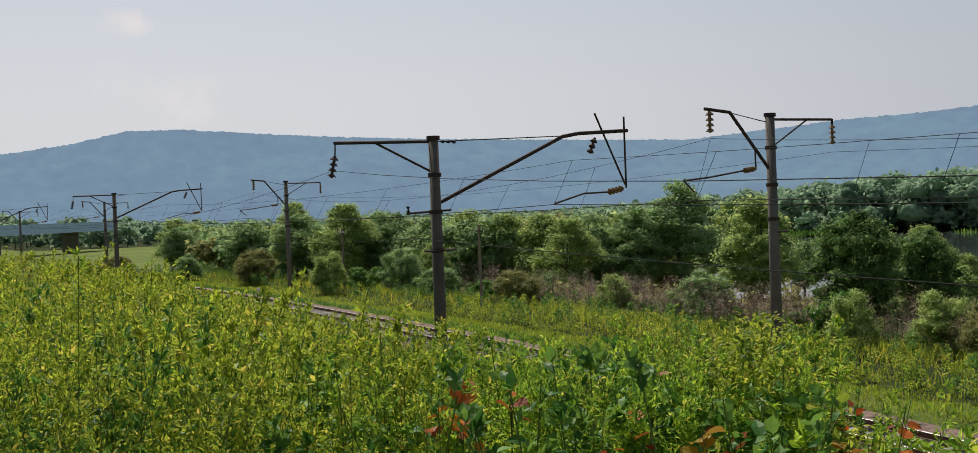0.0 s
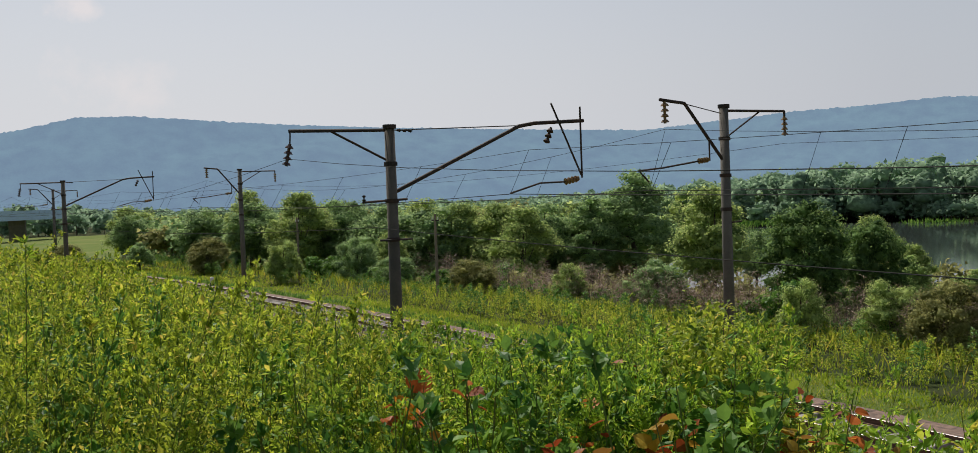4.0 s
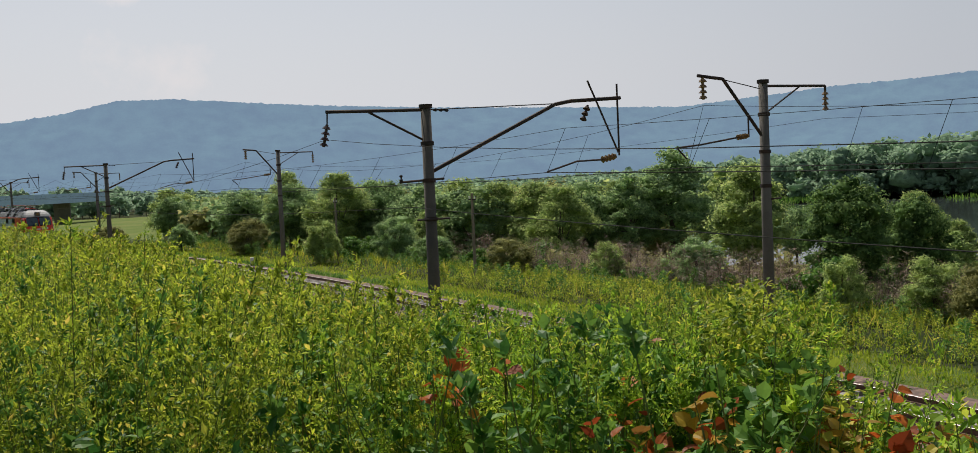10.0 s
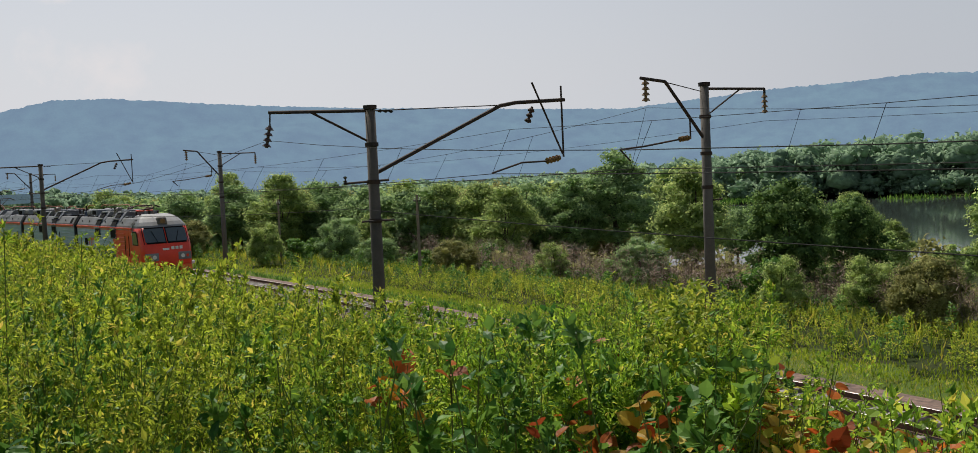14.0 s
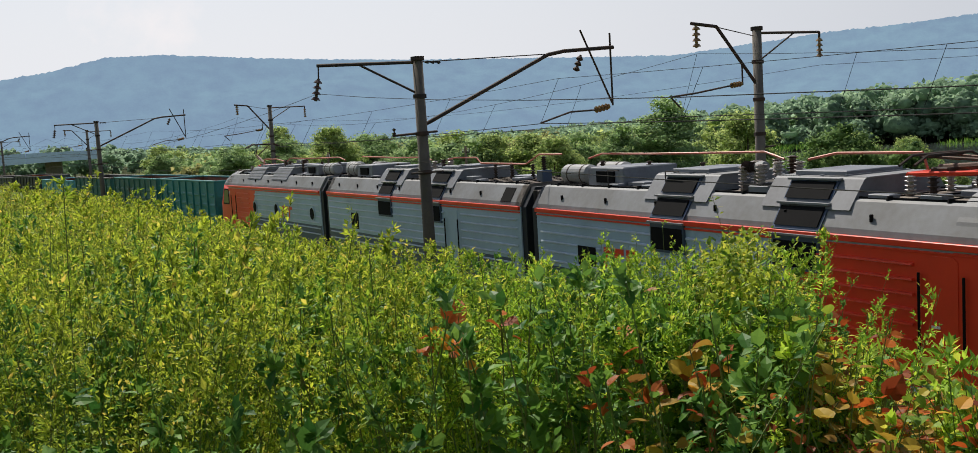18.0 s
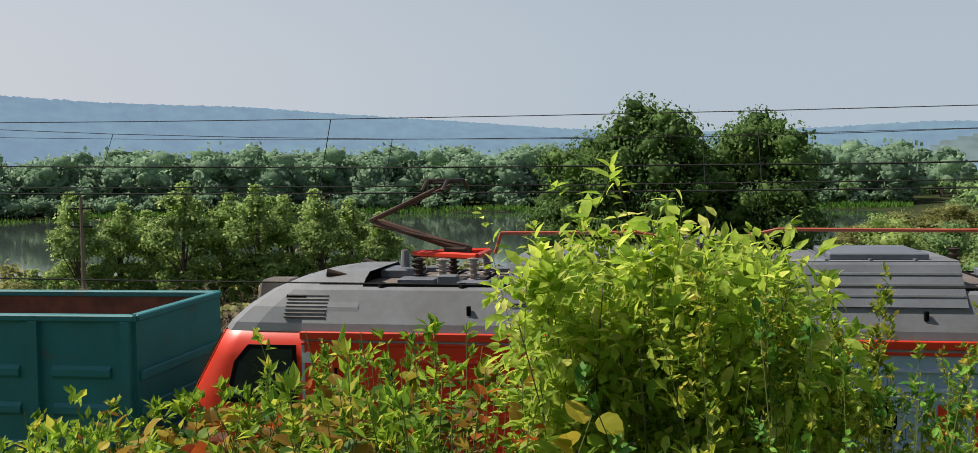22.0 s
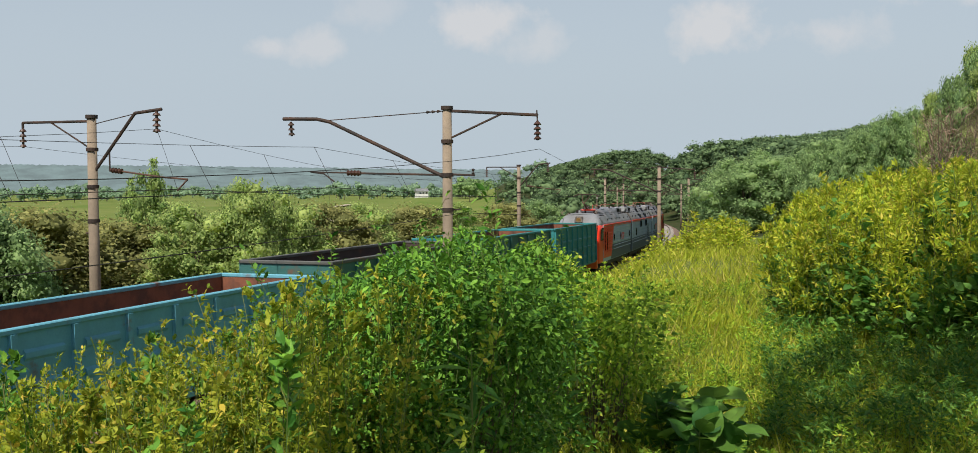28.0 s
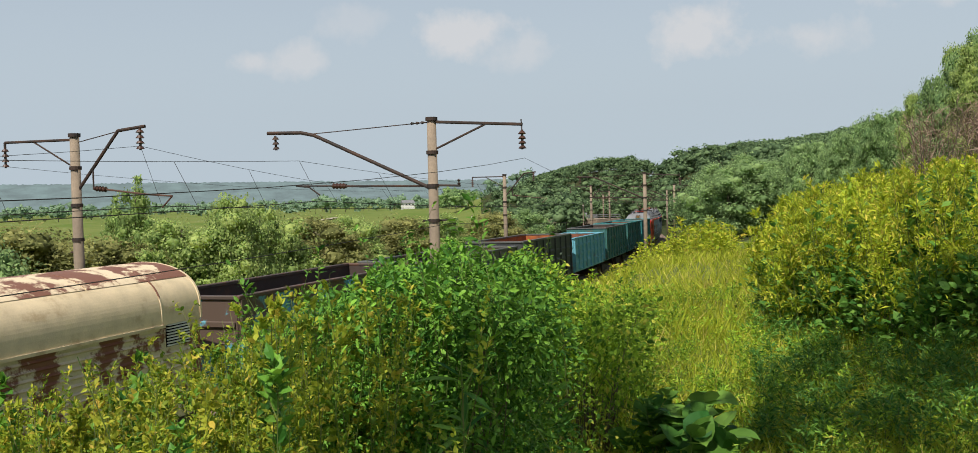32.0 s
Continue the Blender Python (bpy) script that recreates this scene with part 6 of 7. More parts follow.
stuff("vine_thicket", weeds(b4, h4, 54, 0.048, 0.85, LEAF["vine"], 34, 0.26, 0.003, 2, 0.2) + weeds(b5, h5, 9, 0.043, 0.85, LEAF["vine_red"], 35, 0.26, 0.003, 2, 0.2, 0.75)
      + weeds(*scatter(20, 46.0, 53.0, 2.6, 3.1, 19, 1.9, 2.0, 0.9, 0.2, 2.2, 0.1), 60, 0.05, 0.9, LEAF["vine_dark"], 29, 0.2, 0.004, 2, 0.12, 0.1)
      + weeds(*scatter(16, 47, 68, 2.4, 2.7, 18, 1.9, 2.0, 0.9, 0.2, 5.6, 0.1), 24, 0.045, 0.8, LEAF["vine_dark"], 28, 0.2, 0.004, 2, 0.12, 0.3)
      + weeds(*scatter(150, 15, 48, 2.3, 3.6, 63, 1.9, 1.6, 0.9, 0.2, 0.4, 0.12), 11, 0.045, 0.85, LEAF["vine_yellow"], 72, 0.26, 0.003, 2, 0.2, 0.7)
      + weeds(b10, h10, 4, 0.055, 0.85, LEAF["vine_red"], 40, 0.12, 0.004, 2, 0.1, 0.85) + weeds(b13, h13, 4, 0.042, 0.8, LEAF["vine_red"], 49, 0.16, 0.004, 2, 0.2, 0.8) + sprays(b9, h9, 14, 9, 0.04, 0.45, LEAF["weed_green"], 39, 0.2, 0.003),
      "sprawling vines with broad green and red-brown leaves", "vines")


def round_bush(name, a0, a1, r0, r1, lumps, n, size, leaf, seed, label, lump=(0.16, 0.3), slim=0.55, shoots=60):
    """A dense rounded bush: sprays of leaves gathered in lumps, its branches below them."""
    r = np.random.default_rng(seed)
    az, rr = r.uniform(a0, a1, lumps), r.uniform(r0, r1, lumps)
    x, y = -rr * np.sin(np.radians(az)), rr * np.cos(np.radians(az))
    g = np.array([ground(float(p), float(q)) for p, q in zip(x, y)])
    rad = r.uniform(*lump, lumps)
    top = 6 + rr * np.tan(np.radians(np.interp(az, ENV_A, ENV_E))) - rad * 0.9 - 0.0002 * shoots
    t = r.uniform(0, 1, lumps) ** 0.55
    z = g + 0.25 + np.maximum(0, top - g - 0.25) * t
    c = np.stack([x, y, z], 1)
    e = empty(name, label, "bush", "bushes on the bank", pose(float(x.mean()), float(y.mean()), float(g.mean())))
    home = np.array([[float(x.mean()), float(y.mean()), float(g.mean())]])
    i = r.integers(0, lumps, n)
    d = unit(r.normal(size=(n, 3)) + np.array([[0, 0, 0.35]]))
    pos = c[i] + d * rad[i][:, None] * r.uniform(0.55, 1.12, (n, 1))
    up = unit(d * 0.8 + r.normal(size=(n, 3)) * 0.6 + np.array([[0, 0, -0.15]]))
    nor = unit(np.cross(up, np.cross(np.array([[0, 0, 1.0]]) + r.normal(0, 0.5, (n, 3)), up)))
    ln = size * r.uniform(0.6, 1.3, n)
    v, f = leaves(pos - home, nor, up, ln, ln * slim)
    hi = np.argsort(-t)[:max(shoots // 2, lumps // 2)]
    sh = hi[r.integers(0, len(hi), shoots)]
    sp = c[sh] + r.normal(0, 0.6, (shoots, 3)) * rad[sh][:, None] - np.array([[0, 0, 0.1]])
    new_shoots = weeds(sp - home, r.uniform(0.1, 0.36, shoots), 20, size, slim, leaf, seed + 9, 0.06, 0.0015, True, 0.3, 0.1)
    part("foliage", joined("foliage", [(v, f, leaf)] + new_shoots), None, e, "dense leaf sprays")
    foot = np.stack([home[0, 0] + (x - home[0, 0]) * 0.45, home[0, 1] + (y - home[0, 1]) * 0.45, g - 0.05], 1)
    mid = foot * 0.45 + c * 0.55 + np.array([[0, 0, 0.1]])
    v1, f1 = stems(foot - home, mid - home, np.full(lumps, 0.008))
    v2, f2 = stems(mid - home, c + d[:lumps] * rad[:, None] - home, np.full(lumps, 0.003))
    part("branchwork", joined("branchwork", [(v1, f1, LEAF["twig"]), (v2, f2, LEAF["twig"])]), None, e, "thin brown branches")
    return e


round_bush("bush", -8.5, 10.0, 2.4, 3.3, 240, 15500, 0.047, LEAF["bush_light"], 41, "tall light green leafy bush on the bank", (0.06, 0.15), 0.5, 220)
round_bush("bush", 45.5, 52.5, 2.8, 3.8, 90, 14000, 0.026, LEAF["weed"], 45, "light green bush among the weeds", (0.07, 0.16), 0.45, 40)
round_bush("bush", -74.0, -57.0, 3.0, 5.0, 230, 62000, 0.027, LEAF["bush"], 42, "rounded dark green bush beside the grassy lane", (0.09, 0.24), 0.5, 420)
round_bush("bush", -79.5, -73.0, 5.0, 8.5, 70, 16000, 0.034, LEAF["weed_green"], 46, "low green bush at the foot of the lane", (0.14, 0.26))
b6, h6 = scatter(330, -60, -3, 2.2, 3.8, 26, 1.7, 3.0, 0.9, 0.2)
b7, h7 = scatter(110, -58, -5, 2.0, 3.2, 27, 1.6, 2.2, 0.9, 0.2)
stuff("weed_strip", sprays(*scatter(130, -64, -46, 2.3, 3.4, 67, 1.7, 1.8, 0.9, 0.2, 0.3, 0.05), 16, 11, 0.021, 0.55, LEAF["strip"], 74, 0.2, 0.0018, big=True) + sprays(*scatter(170, -50, -22, 2.2, 3.3, 64, 1.7, 2.0, 0.9, 0.2, 0.6, 0.03), 16, 11, 0.020, 0.55, LEAF["weed_yellow"], 73, 0.2, 0.0018, big=True)
      + sprays(b6, h6, 24, 12, 0.020, 0.5, LEAF["strip"], 36, 0.2, 0.0018) + sprays(b7, h7, 13, 9, 0.027, 0.55, LEAF["bush"], 37, 0.22, 0.0022, big=True), "yellow-green weeds at the edge of the bank", "weeds")
# the slope below, kept low
b8, h8 = scatter(1200, -76, 60, 4.5, 14, 28, 0.8, 4.0, 0.8, 0.1)
stuff("slope_weeds", weeds(b8, h8, 50, 0.09, 0.4, LEAF["weed_dark"], 38, 0.3, 0.005), "low green weeds on the cutting slope", "weeds")


def blades(n, xy, h0, h1, width, seed, material, bend=0.35):
    """Grass blades at the given places."""
    r = np.random.default_rng(seed)
    g = np.array([ground(float(p), float(q)) for p, q in xy])
    pos = np.stack([xy[:, 0], xy[:, 1], g - 0.02], 1)
    an = r.uniform(0, 2 * np.pi, n)
    up = unit(np.stack([np.cos(an) * bend, np.sin(an) * bend, np.ones(n)], 1) + r.normal(0, 0.12, (n, 3)))
    nor = unit(np.cross(up, r.normal(0, 1, (n, 3))))
    ln = r.uniform(h0, h1, n)
    v, f = kites(pos, nor, up, ln, np.full(n, width) * r.uniform(0.6, 1.3, n))
    return (v, f, material)


def polar(n, a0, a1, r0, r1, seed, power=1.0):
    r = np.random.default_rng(seed)
    az, rr = np.radians(r.uniform(a0, a1, n)), r0 + (r1 - r0) * r.uniform(0, 1, n) ** power
    return np.stack([-rr * np.sin(az), rr * np.cos(az)], 1)


# grassy lane and the overgrown slope beside it
stuff("bank_grass", [blades(26000, polar(26000, 96, 264, 0.2, 12, 65, 0.7), 0.08, 0.3, 0.015, 90, LEAF["grass"], 0.5), blades(4000, polar(4000, -96, 96, 0.2, 2.4, 66, 0.7), 0.06, 0.2, 0.012, 91, LEAF["grass"], 0.5)], "trodden grass on the bank", "grass")
stuff("lane_grass", [blades(32000, polar(32000, -112, -70, 3.0, 12, 51, 0.8), 0.08, 0.34, 0.010, 61, LEAF["lane"], 0.6), blades(44000, polar(44000, -106, -70, 10, 45, 52, 1.1), 0.12, 0.4, 0.02, 62, LEAF["lane"], 0.6)],
      "tall yellow-green grass along the lane", "grass")
b14, h14 = scatter(1500, -113, -86.4, 9.0, 34, 53, 2.6, 2.4, 1.0, 0.3, patch=0.8)
b15, h15 = scatter(420, -113, -87.0, 7.2, 12, 54, 2.3, 6.0, 1.0, 0.3, patch=1.5)
b16, h16 = scatter(260, -113, -86.5, 7.0, 18, 55, 1.9, 6.0, 0.8, 0.3, 1.0)


def off_lane(b, h):
    """Only what stands to the hill side of the lane."""
    ok = b[:, 1] < np.interp(b[:, 0], (6, 8.9, 11, 30, 60), (-2.4, -0.8, 0.6, 2.3, 4.3))
    return b[ok], h[ok]


b14, h14 = off_lane(b14, h14)
b15, h15 = off_lane(b15, h15)
b16, h16 = off_lane(b16, h16)
stuff("slope_vines", sprays(b14, h14, 16, 9, 0.075, 0.36, LEAF["slope"], 63, 0.4, 0.005) + sprays(b15, h15, 20, 9, 0.05, 0.38, LEAF["slope"], 68, 0.32, 0.004), "yellow-green tall weeds covering the hillside", "weeds")
b18, h18 = off_lane(*scatter(260, -99, -85.5, 8.0, 12.5, 61, 0.8, 5.0, 1.0, 0.2, 1.0))
stuff("slope_shrubs", weeds(b18, h18, 60, 0.08, 0.7, LEAF["weed_dark"], 71, 0.4, 0.005, True) + weeds(b16, h16, 60, 0.09, 0.7, LEAF["weed_dark"], 65, 0.4, 0.005, True), "darker green broad-leaved growth on the hillside", "weeds")
r_ = np.random.default_rng(54)
xy = polar(900, -106, -79, 4.2, 13, 55, 1.0)
g_ = np.array([ground(float(p), float(q)) for p, q in xy])
rough_side = scatter(420, -106, -86.0, 5.6, 12.0, 68, 0.34, 1.0, 0.9, 0.1)
stuff("lane_weeds", weeds(np.stack([xy[:, 0], xy[:, 1], g_], 1), r_.uniform(0.1, 0.36, len(xy)), 60, 0.04, 0.34, LEAF["weed_green"], 64, 0.3, 0.002) + weeds(*rough_side, 60, 0.05, 0.36, LEAF["weed_dark"], 75, 0.3, 0.002), "low weeds in the shaded grass of the lane", "weeds")
xy = polar(12, -84.2, -79.8, 5.2, 6.1, 57, 1.0)
g_ = np.array([ground(float(p), float(q)) for p, q in xy])
stuff("burdock", weeds(np.stack([xy[:, 0], xy[:, 1], g_], 1), r_.uniform(0.3, 0.5, len(xy)), 14, 0.15, 0.85, LEAF["weed_dark"], 66, 0.26, 0.006, 2), "low plants with broad green leaves", "plants")
xy = np.array(((2.27, 0.86),))
g_ = np.array([ground(float(p), float(q)) for p, q in xy])
stuff("tall_herb", weeds(np.stack([xy[:, 0], xy[:, 1], g_], 1), np.array((1.1,)), 22, 0.09, 0.17, LEAF["weed_dark"], 67, 0.05, 0.004, True, 0.03, 0.7), "tall herbs with narrow pale green leaves", "plants")
xy = polar(230, -85.2, -76.0, 25, 44, 60, 1.0)
g_ = np.array([ground(float(p), float(q)) for p, q in xy])
stuff("lane_shrubs", weeds(np.stack([xy[:, 0], xy[:, 1], g_], 1), r_.uniform(0.4, 1.25, len(xy)), 90, 0.10, 0.6, LEAF["slope"], 70, 0.6, 0.008, True), "low leafy scrub along the grassy lane", "scrub")
# a bare reddish thicket high on the hillside
b17, h17 = scatter(110, -103, -94.6, 24, 34, 59, 4.2, 0.8, 1.0, 0.5, -2.4)
stuff("bare_brush", weeds(b17, h17, 60, 0.35, 0.05, LEAF["dry"], 69, 0.35, 0.012, lean=0.16, mat_stalk=LEAF["twig"]), "bare reddish-brown brushwood on the hillside", "brushwood")


# verge beyond the line
def verge(n, v0, v1, seed, x0=-130, x1=130):
    r = np.random.default_rng(seed)
    x = r.uniform(x0, x1, n)
    v = r.uniform(v0, v1, n)
    return np.stack([x, np.array([cy(float(p)) for p in x]) + v], 1)


stuff("verge_grass", [blades(36000, verge(36000, 6.4, 11, 71), 0.08, 0.28, 0.05, 81, LEAF["grass"]), blades(36000, verge(36000, 10, 26, 72), 0.4, 1.0, 0.05, 82, LEAF["strip"], 0.3),
                      blades(9000, verge(9000, -7.5, -5.2, 73, -60, 130), 0.2, 0.6, 0.07, 83, LEAF["weed_dark"])], "rank green grass on the verge", "grass")
xy = verge(1600, 8.6, 26, 74)
g_ = np.array([ground(float(p), float(q)) for p, q in xy])
stuff("verge_weeds", weeds(np.stack([xy[:, 0], xy[:, 1], g_], 1), r_.uniform(0.5, 1.6, len(xy)), 75, 0.15, 0.5, LEAF["weed_dark"], 84, 0.5, 0.01), "clumps of tall green weeds on the verge", "weeds")
xy = verge(1100, 8.3, 15, 76, -60, 30)
g_ = np.array([ground(float(p), float(q)) for p, q in xy])
stuff("verge_weeds", weeds(np.stack([xy[:, 0], xy[:, 1], g_], 1), r_.uniform(0.35, 1.1, len(xy)), 80, 0.1, 0.5, LEAF["weed"], 87, 0.4, 0.008), "leafy yellow-green weeds beyond the ballast", "weeds")
stuff("verge_turf", [blades(26000, verge(26000, 5.4, 8.6, 77, -60, 25), 0.04, 0.2, 0.03, 88, LEAF["grass"], 0.5), blades(9000, verge(9000, 4.3, 6.2, 78, -130, -24), 0.1, 0.4, 0.06, 89, LEAF["weed_dark"], 0.4)], "short green turf along the ballast", "grass")
xy = verge(800, 16, 26, 75, -70, 10)
g_ = np.array([ground(float(p), float(q)) for p, q in xy])
stuff("dry_brush", weeds(np.stack([xy[:, 0], xy[:, 1], g_], 1), r_.uniform(1.4, 3.0, len(xy)), 70, 0.35, 0.06, LEAF["dry"], 85, 0.7, 0.012, mat_stalk=LEAF["twig"]), "bare grey-brown brushwood", "brushwood")


# ---- trees ----
def tree_mesh(h, w, n, size, seed, clumps, low, slim=0.7, inner=0.5):
    r = np.random.default_rng(seed)
    c = []
    while len(c) < clumps:
        p = r.uniform(-1, 1, 3)
        q = np.linalg.norm(p)
        if 0.25 < q < 1:
            fat = 1.0 - 0.35 * max(0, p[2])
            c.append((p[0] * w * 0.40 * fat, p[1] * w * 0.40 * fat, h * (low + (0.93 - low) * (0.5 + p[2] / 2))))
    c = np.array(c)
    rad = r.uniform(0.07, 0.15, clumps) * w
    pick = r.integers(0, clumps, n)
    d = unit(r.normal(size=(n, 3)))
    pos = c[pick] + d * rad[pick][:, None] * r.uniform(0.55, 1.15, (n, 1)) * np.array([[1.1, 1.1, 0.72]])
    nor = unit(d * 0.9 + np.array([[0, 0, 0.35]]) + r.normal(size=(n, 3)) * 0.5)
    up = unit(np.cross(nor, r.normal(size=(n, 3))))
    ln = r.uniform(0.6, 1.4, n) * size * 1.0
    v, f = kites(pos, nor, up, ln, ln * slim)
    if inner:       # dense twigs and leaves inside each clump
        bv, bf = blobs(c, rad[:, None] * np.array([[1.0, 1.0, 0.7]]) * inner, seed + 5, 2, 0.34)
        f = f + [[i + len(v) for i in q] for q in bf]
        v = np.concatenate([v, bv])
    return v, f, c


def tree_thing(h, w, n, size, seed, material, low, label, name="tree", clumps=36, group="trees on the plain"):
    v, f, c = tree_mesh(h, w, n * 2, size * 0.78, seed, clumps * 2, low)
    e = empty(name, label, "tree" if name == "tree" else "shrub", group)
    part("crown", soup("crown", v.tolist(), f, material, True), None, e, "uneven leafy crown")
    bm = bmesh.new()
    tube((0, 0, -0.8), (0.04 * w, 0, h * 0.42), 0.022 * w + 0.05, 0.015 * w + 0.035, 8, bm)
    tube((0.04 * w, 0, h * 0.42), (0, 0.03 * w, h * 0.85), 0.015 * w + 0.035, 0.02, 6, bm)
    part("trunk", bm, M["bark"], e)
    for p in c[:10]:
        part("limb", tube((0.03 * w, 0, h * random.Random(seed).uniform(0.22, 0.4)), p, 0.008 * w + 0.015, 0.012, 5), M["bark"], e)
    return e


TREES = [  # height, width
    (9, 8, tree_thing(9, 8, 7800, 0.25, 11, LEAF["tree"], 0.2, "leafy dark green tree below the line")),
    (8, 9, tree_thing(8, 9, 7800, 0.25, 12, LEAF["tree"], 0.08, "broad green tree with foliage to the ground")),
    (11, 8.5, tree_thing(11, 8.5, 8060, 0.27, 13, LEAF["tree_light"], 0.2, "tall light green tree below the line")),
    (7, 7, tree_thing(7, 7, 6760, 0.22, 14, LEAF["tree_light"], 0.06, "bushy light green tree below the line")),
    (10, 6, tree_thing(10, 6, 6760, 0.24, 15, LEAF["tree"], 0.12, "narrow green tree below the line")),
    (6, 8, tree_thing(6, 8, 7020, 0.21, 16, LEAF["tree_grey"], 0.04, "grey-green willow thicket on the plain")),
    (7, 3.6, tree_thing(7, 3.6, 4200, 0.19, 17, LEAF["tree_mid"], 0.04, "slim pointed light green tree by the lake")),
    (2.6, 3.2, tree_thing(2.6, 3.2, 1500, 0.18, 18, LEAF["weed_dark"], 0.05, "low green shrub on the verge", "shrub", 18, "shrubs on the verge")),
    (12, 9, tree_thing(12, 9, 9000, 0.26, 19, LEAF["tree_dark"], 0.18, "tall dark spreading tree by the lake", clumps=60)),
]
used = set()


def put_tree(k, az, r, h, wide=1.0):
    """A tree of kind k at a bearing and distance from the bank, h metres high."""
    x, y = -r * math.sin(radians(az)), r * math.cos(radians(az))
    h0, w0, o = TREES[k]
    s = h / h0
    m = pose(x, y, ground(x, y) - 0.05, 0, 0, (az * 137 + r * 53) % 360) @ Matrix.Diagonal((s * wide, s * wide, s, 1))
    if k in used:
        o = copy_thing(o, Matrix.Identity(4))
    used.add(k)
    o.matrix_basis = m
    return o


rt = random.Random(5)
# rows of trees between the line and the lake
for lo, hi, step, ha, hb in ((58, 74, 5.0, 2.4, 4.2), (76, 102, 3.6, 4.8, 9.2), (104, 150, 3.2, 6.5, 10.2)):
    a = 92.0 if hb < 6 else 82.5
    while a > 40:
        r_t = rt.uniform(lo, hi) * (1.0 if a < 66 else 1.0 + (a - 66) / 26 * 0.9)
        k = rt.choice((1, 3, 5)) if hb < 6 else rt.choice((0, 1, 2, 3, 4, 2, 2, 3, 5, 3))
        put_tree(k, a + rt.uniform(-1.2, 1.2), r_t, rt.uniform(ha, hb), rt.uniform(0.9, 1.25))
        a -= step * (0.8 if a > 66 else 1.0)
# marked trees
for k, az, r_t, h, w in ((4, 54.7, 95, 12.2, 1.3), (2, 50.3, 80, 10.0, 1.1), (8, 45.2, 54, 7.6, 1.0), (8, 41.8, 57, 7.2, 0.85), (3, 41.0, 44, 3.2, 1.0), (5, 38.0, 42, 3.2, 0.9), (3, 45.5, 43, 3.0, 0.8),
                         (6, 34.6, 66, 9.4, 1.0), (6, 32.4, 68, 8.6, 1.1), (6, 30.6, 70, 8.0, 1.2), (6, 29.0, 66, 10.0, 1.1), (6, 26.8, 69, 9.2, 1.2), (6, 25.0, 66, 9.8, 1.1), (6, 23.2, 70, 9.0, 1.2), (6, 21.4, 66, 9.4, 1.1), (6, 19.6, 70, 8.6, 1.2), (6, 17.8, 68, 7.6, 1.2), (6, 39.6, 60, 5.5, 1.2), (6, 37.0, 58, 4.8, 1.2),
                         (8, 2.2, 46, 13.2, 0.85), (8, -4.0, 47, 12.6, 0.85), (8, -1.2, 49, 11.5, 0.8), (8, 6.2, 47, 11.4, 0.8), (3, -10.8, 60, 7.2, 1.0), (1, -14, 66, 6.6, 1.1), (3, -17, 80, 7.4, 1.1), (2, -20.5, 95, 8.4, 1.0), (1, -24, 85, 7.4, 1.2),
                         (8, -31.2, 56, 12.6, 0.8), (8, -28.0, 60, 12.0, 0.7), (8, -38.7, 60, 12.9, 0.75), (3, -36, 62, 7.4, 1.0), (5, -34, 70, 7.0, 1.2),
                         (1, -42.5, 46, 7.4, 0.9), (6, -51.0, 60, 10.2, 0.55), (6, -49.8, 62, 9.4, 0.5), (3, -56.2, 54, 7.8, 0.7), (3, -57.6, 57, 7.2, 0.7), (6, -24.0, 58, 8.8, 0.9), (5, -44.8, 50, 6.6, 1.3), (5, -47.5, 58, 6.4, 1.3), (5, -50.5, 60, 6.2, 1.3), (3, -53.2, 54, 6.6, 1.0), (2, -55.8, 58, 7.4, 0.8), (3, -58.0, 60, 7.0, 1.0), (5, -60.5, 66, 6.2, 1.2), (3, -63, 72, 6.4, 1.1),
                         (5, -46, 72, 6.6, 1.4), (5, -52, 78, 6.4, 1.4), (1, -57, 84, 6.4, 1.2), (5, -65.5, 84, 6.0, 1.3), (3, -68, 95, 6.4, 1.2), (5, -71, 105, 6.0, 1.3), (1, -73, 130, 6.6, 1.3),
                         (2, -97.3, 34, 4.8, 0.55), (2, -99.6, 36, 5.2, 0.8), (0, -100.6, 32, 5.4, 0.8), (2, -103, 36, 6.0, 0.9)):
    put_tree(k, az, r_t, h, w)
# round crowns that stand over the thicket, and trees up the hillside, by the height of their tops over the eye
for k, az, r_t, el, w in ((0, 76.6, 104, 0.45, 1.2), (2, 74.2, 98, 0.85, 1.15), (0, 71.8, 102, 0.5, 1.2), (1, 69.2, 96, 0.05, 1.2), (0, 66.2, 92, -0.15, 1.25), (2, 62.6, 90, -0.2, 1.2), (0, 59.9, 94, -0.1, 1.0), (4, 57.2, 92, 0.1, 1.2), (0, 79.5, 112, 0.1, 1.2),
                          (1, -89.4, 70, 3.0, 0.6), (0, -90.8, 62, 3.5, 0.6), (1, -91.9, 66, 4.0, 0.6), (0, -92.8, 58, 4.4, 0.55), (1, -93.7, 60, 4.6, 0.5), (2, -94.6, 50, 5.2, 0.45), (0, -95.6, 46, 6.3, 0.45), (2, -96.6, 48, 7.6, 0.42), (1, -97.6, 44, 8.6, 0.45), (0, -99.0, 46, 9.2, 0.45), (2, -101.0, 44, 9.6, 0.45)):
    x, y = -r_t * math.sin(radians(az)), r_t * math.cos(radians(az))
    put_tree(k, az, r_t, 6 + r_t * math.tan(radians(el)) - ground(x, y), w)
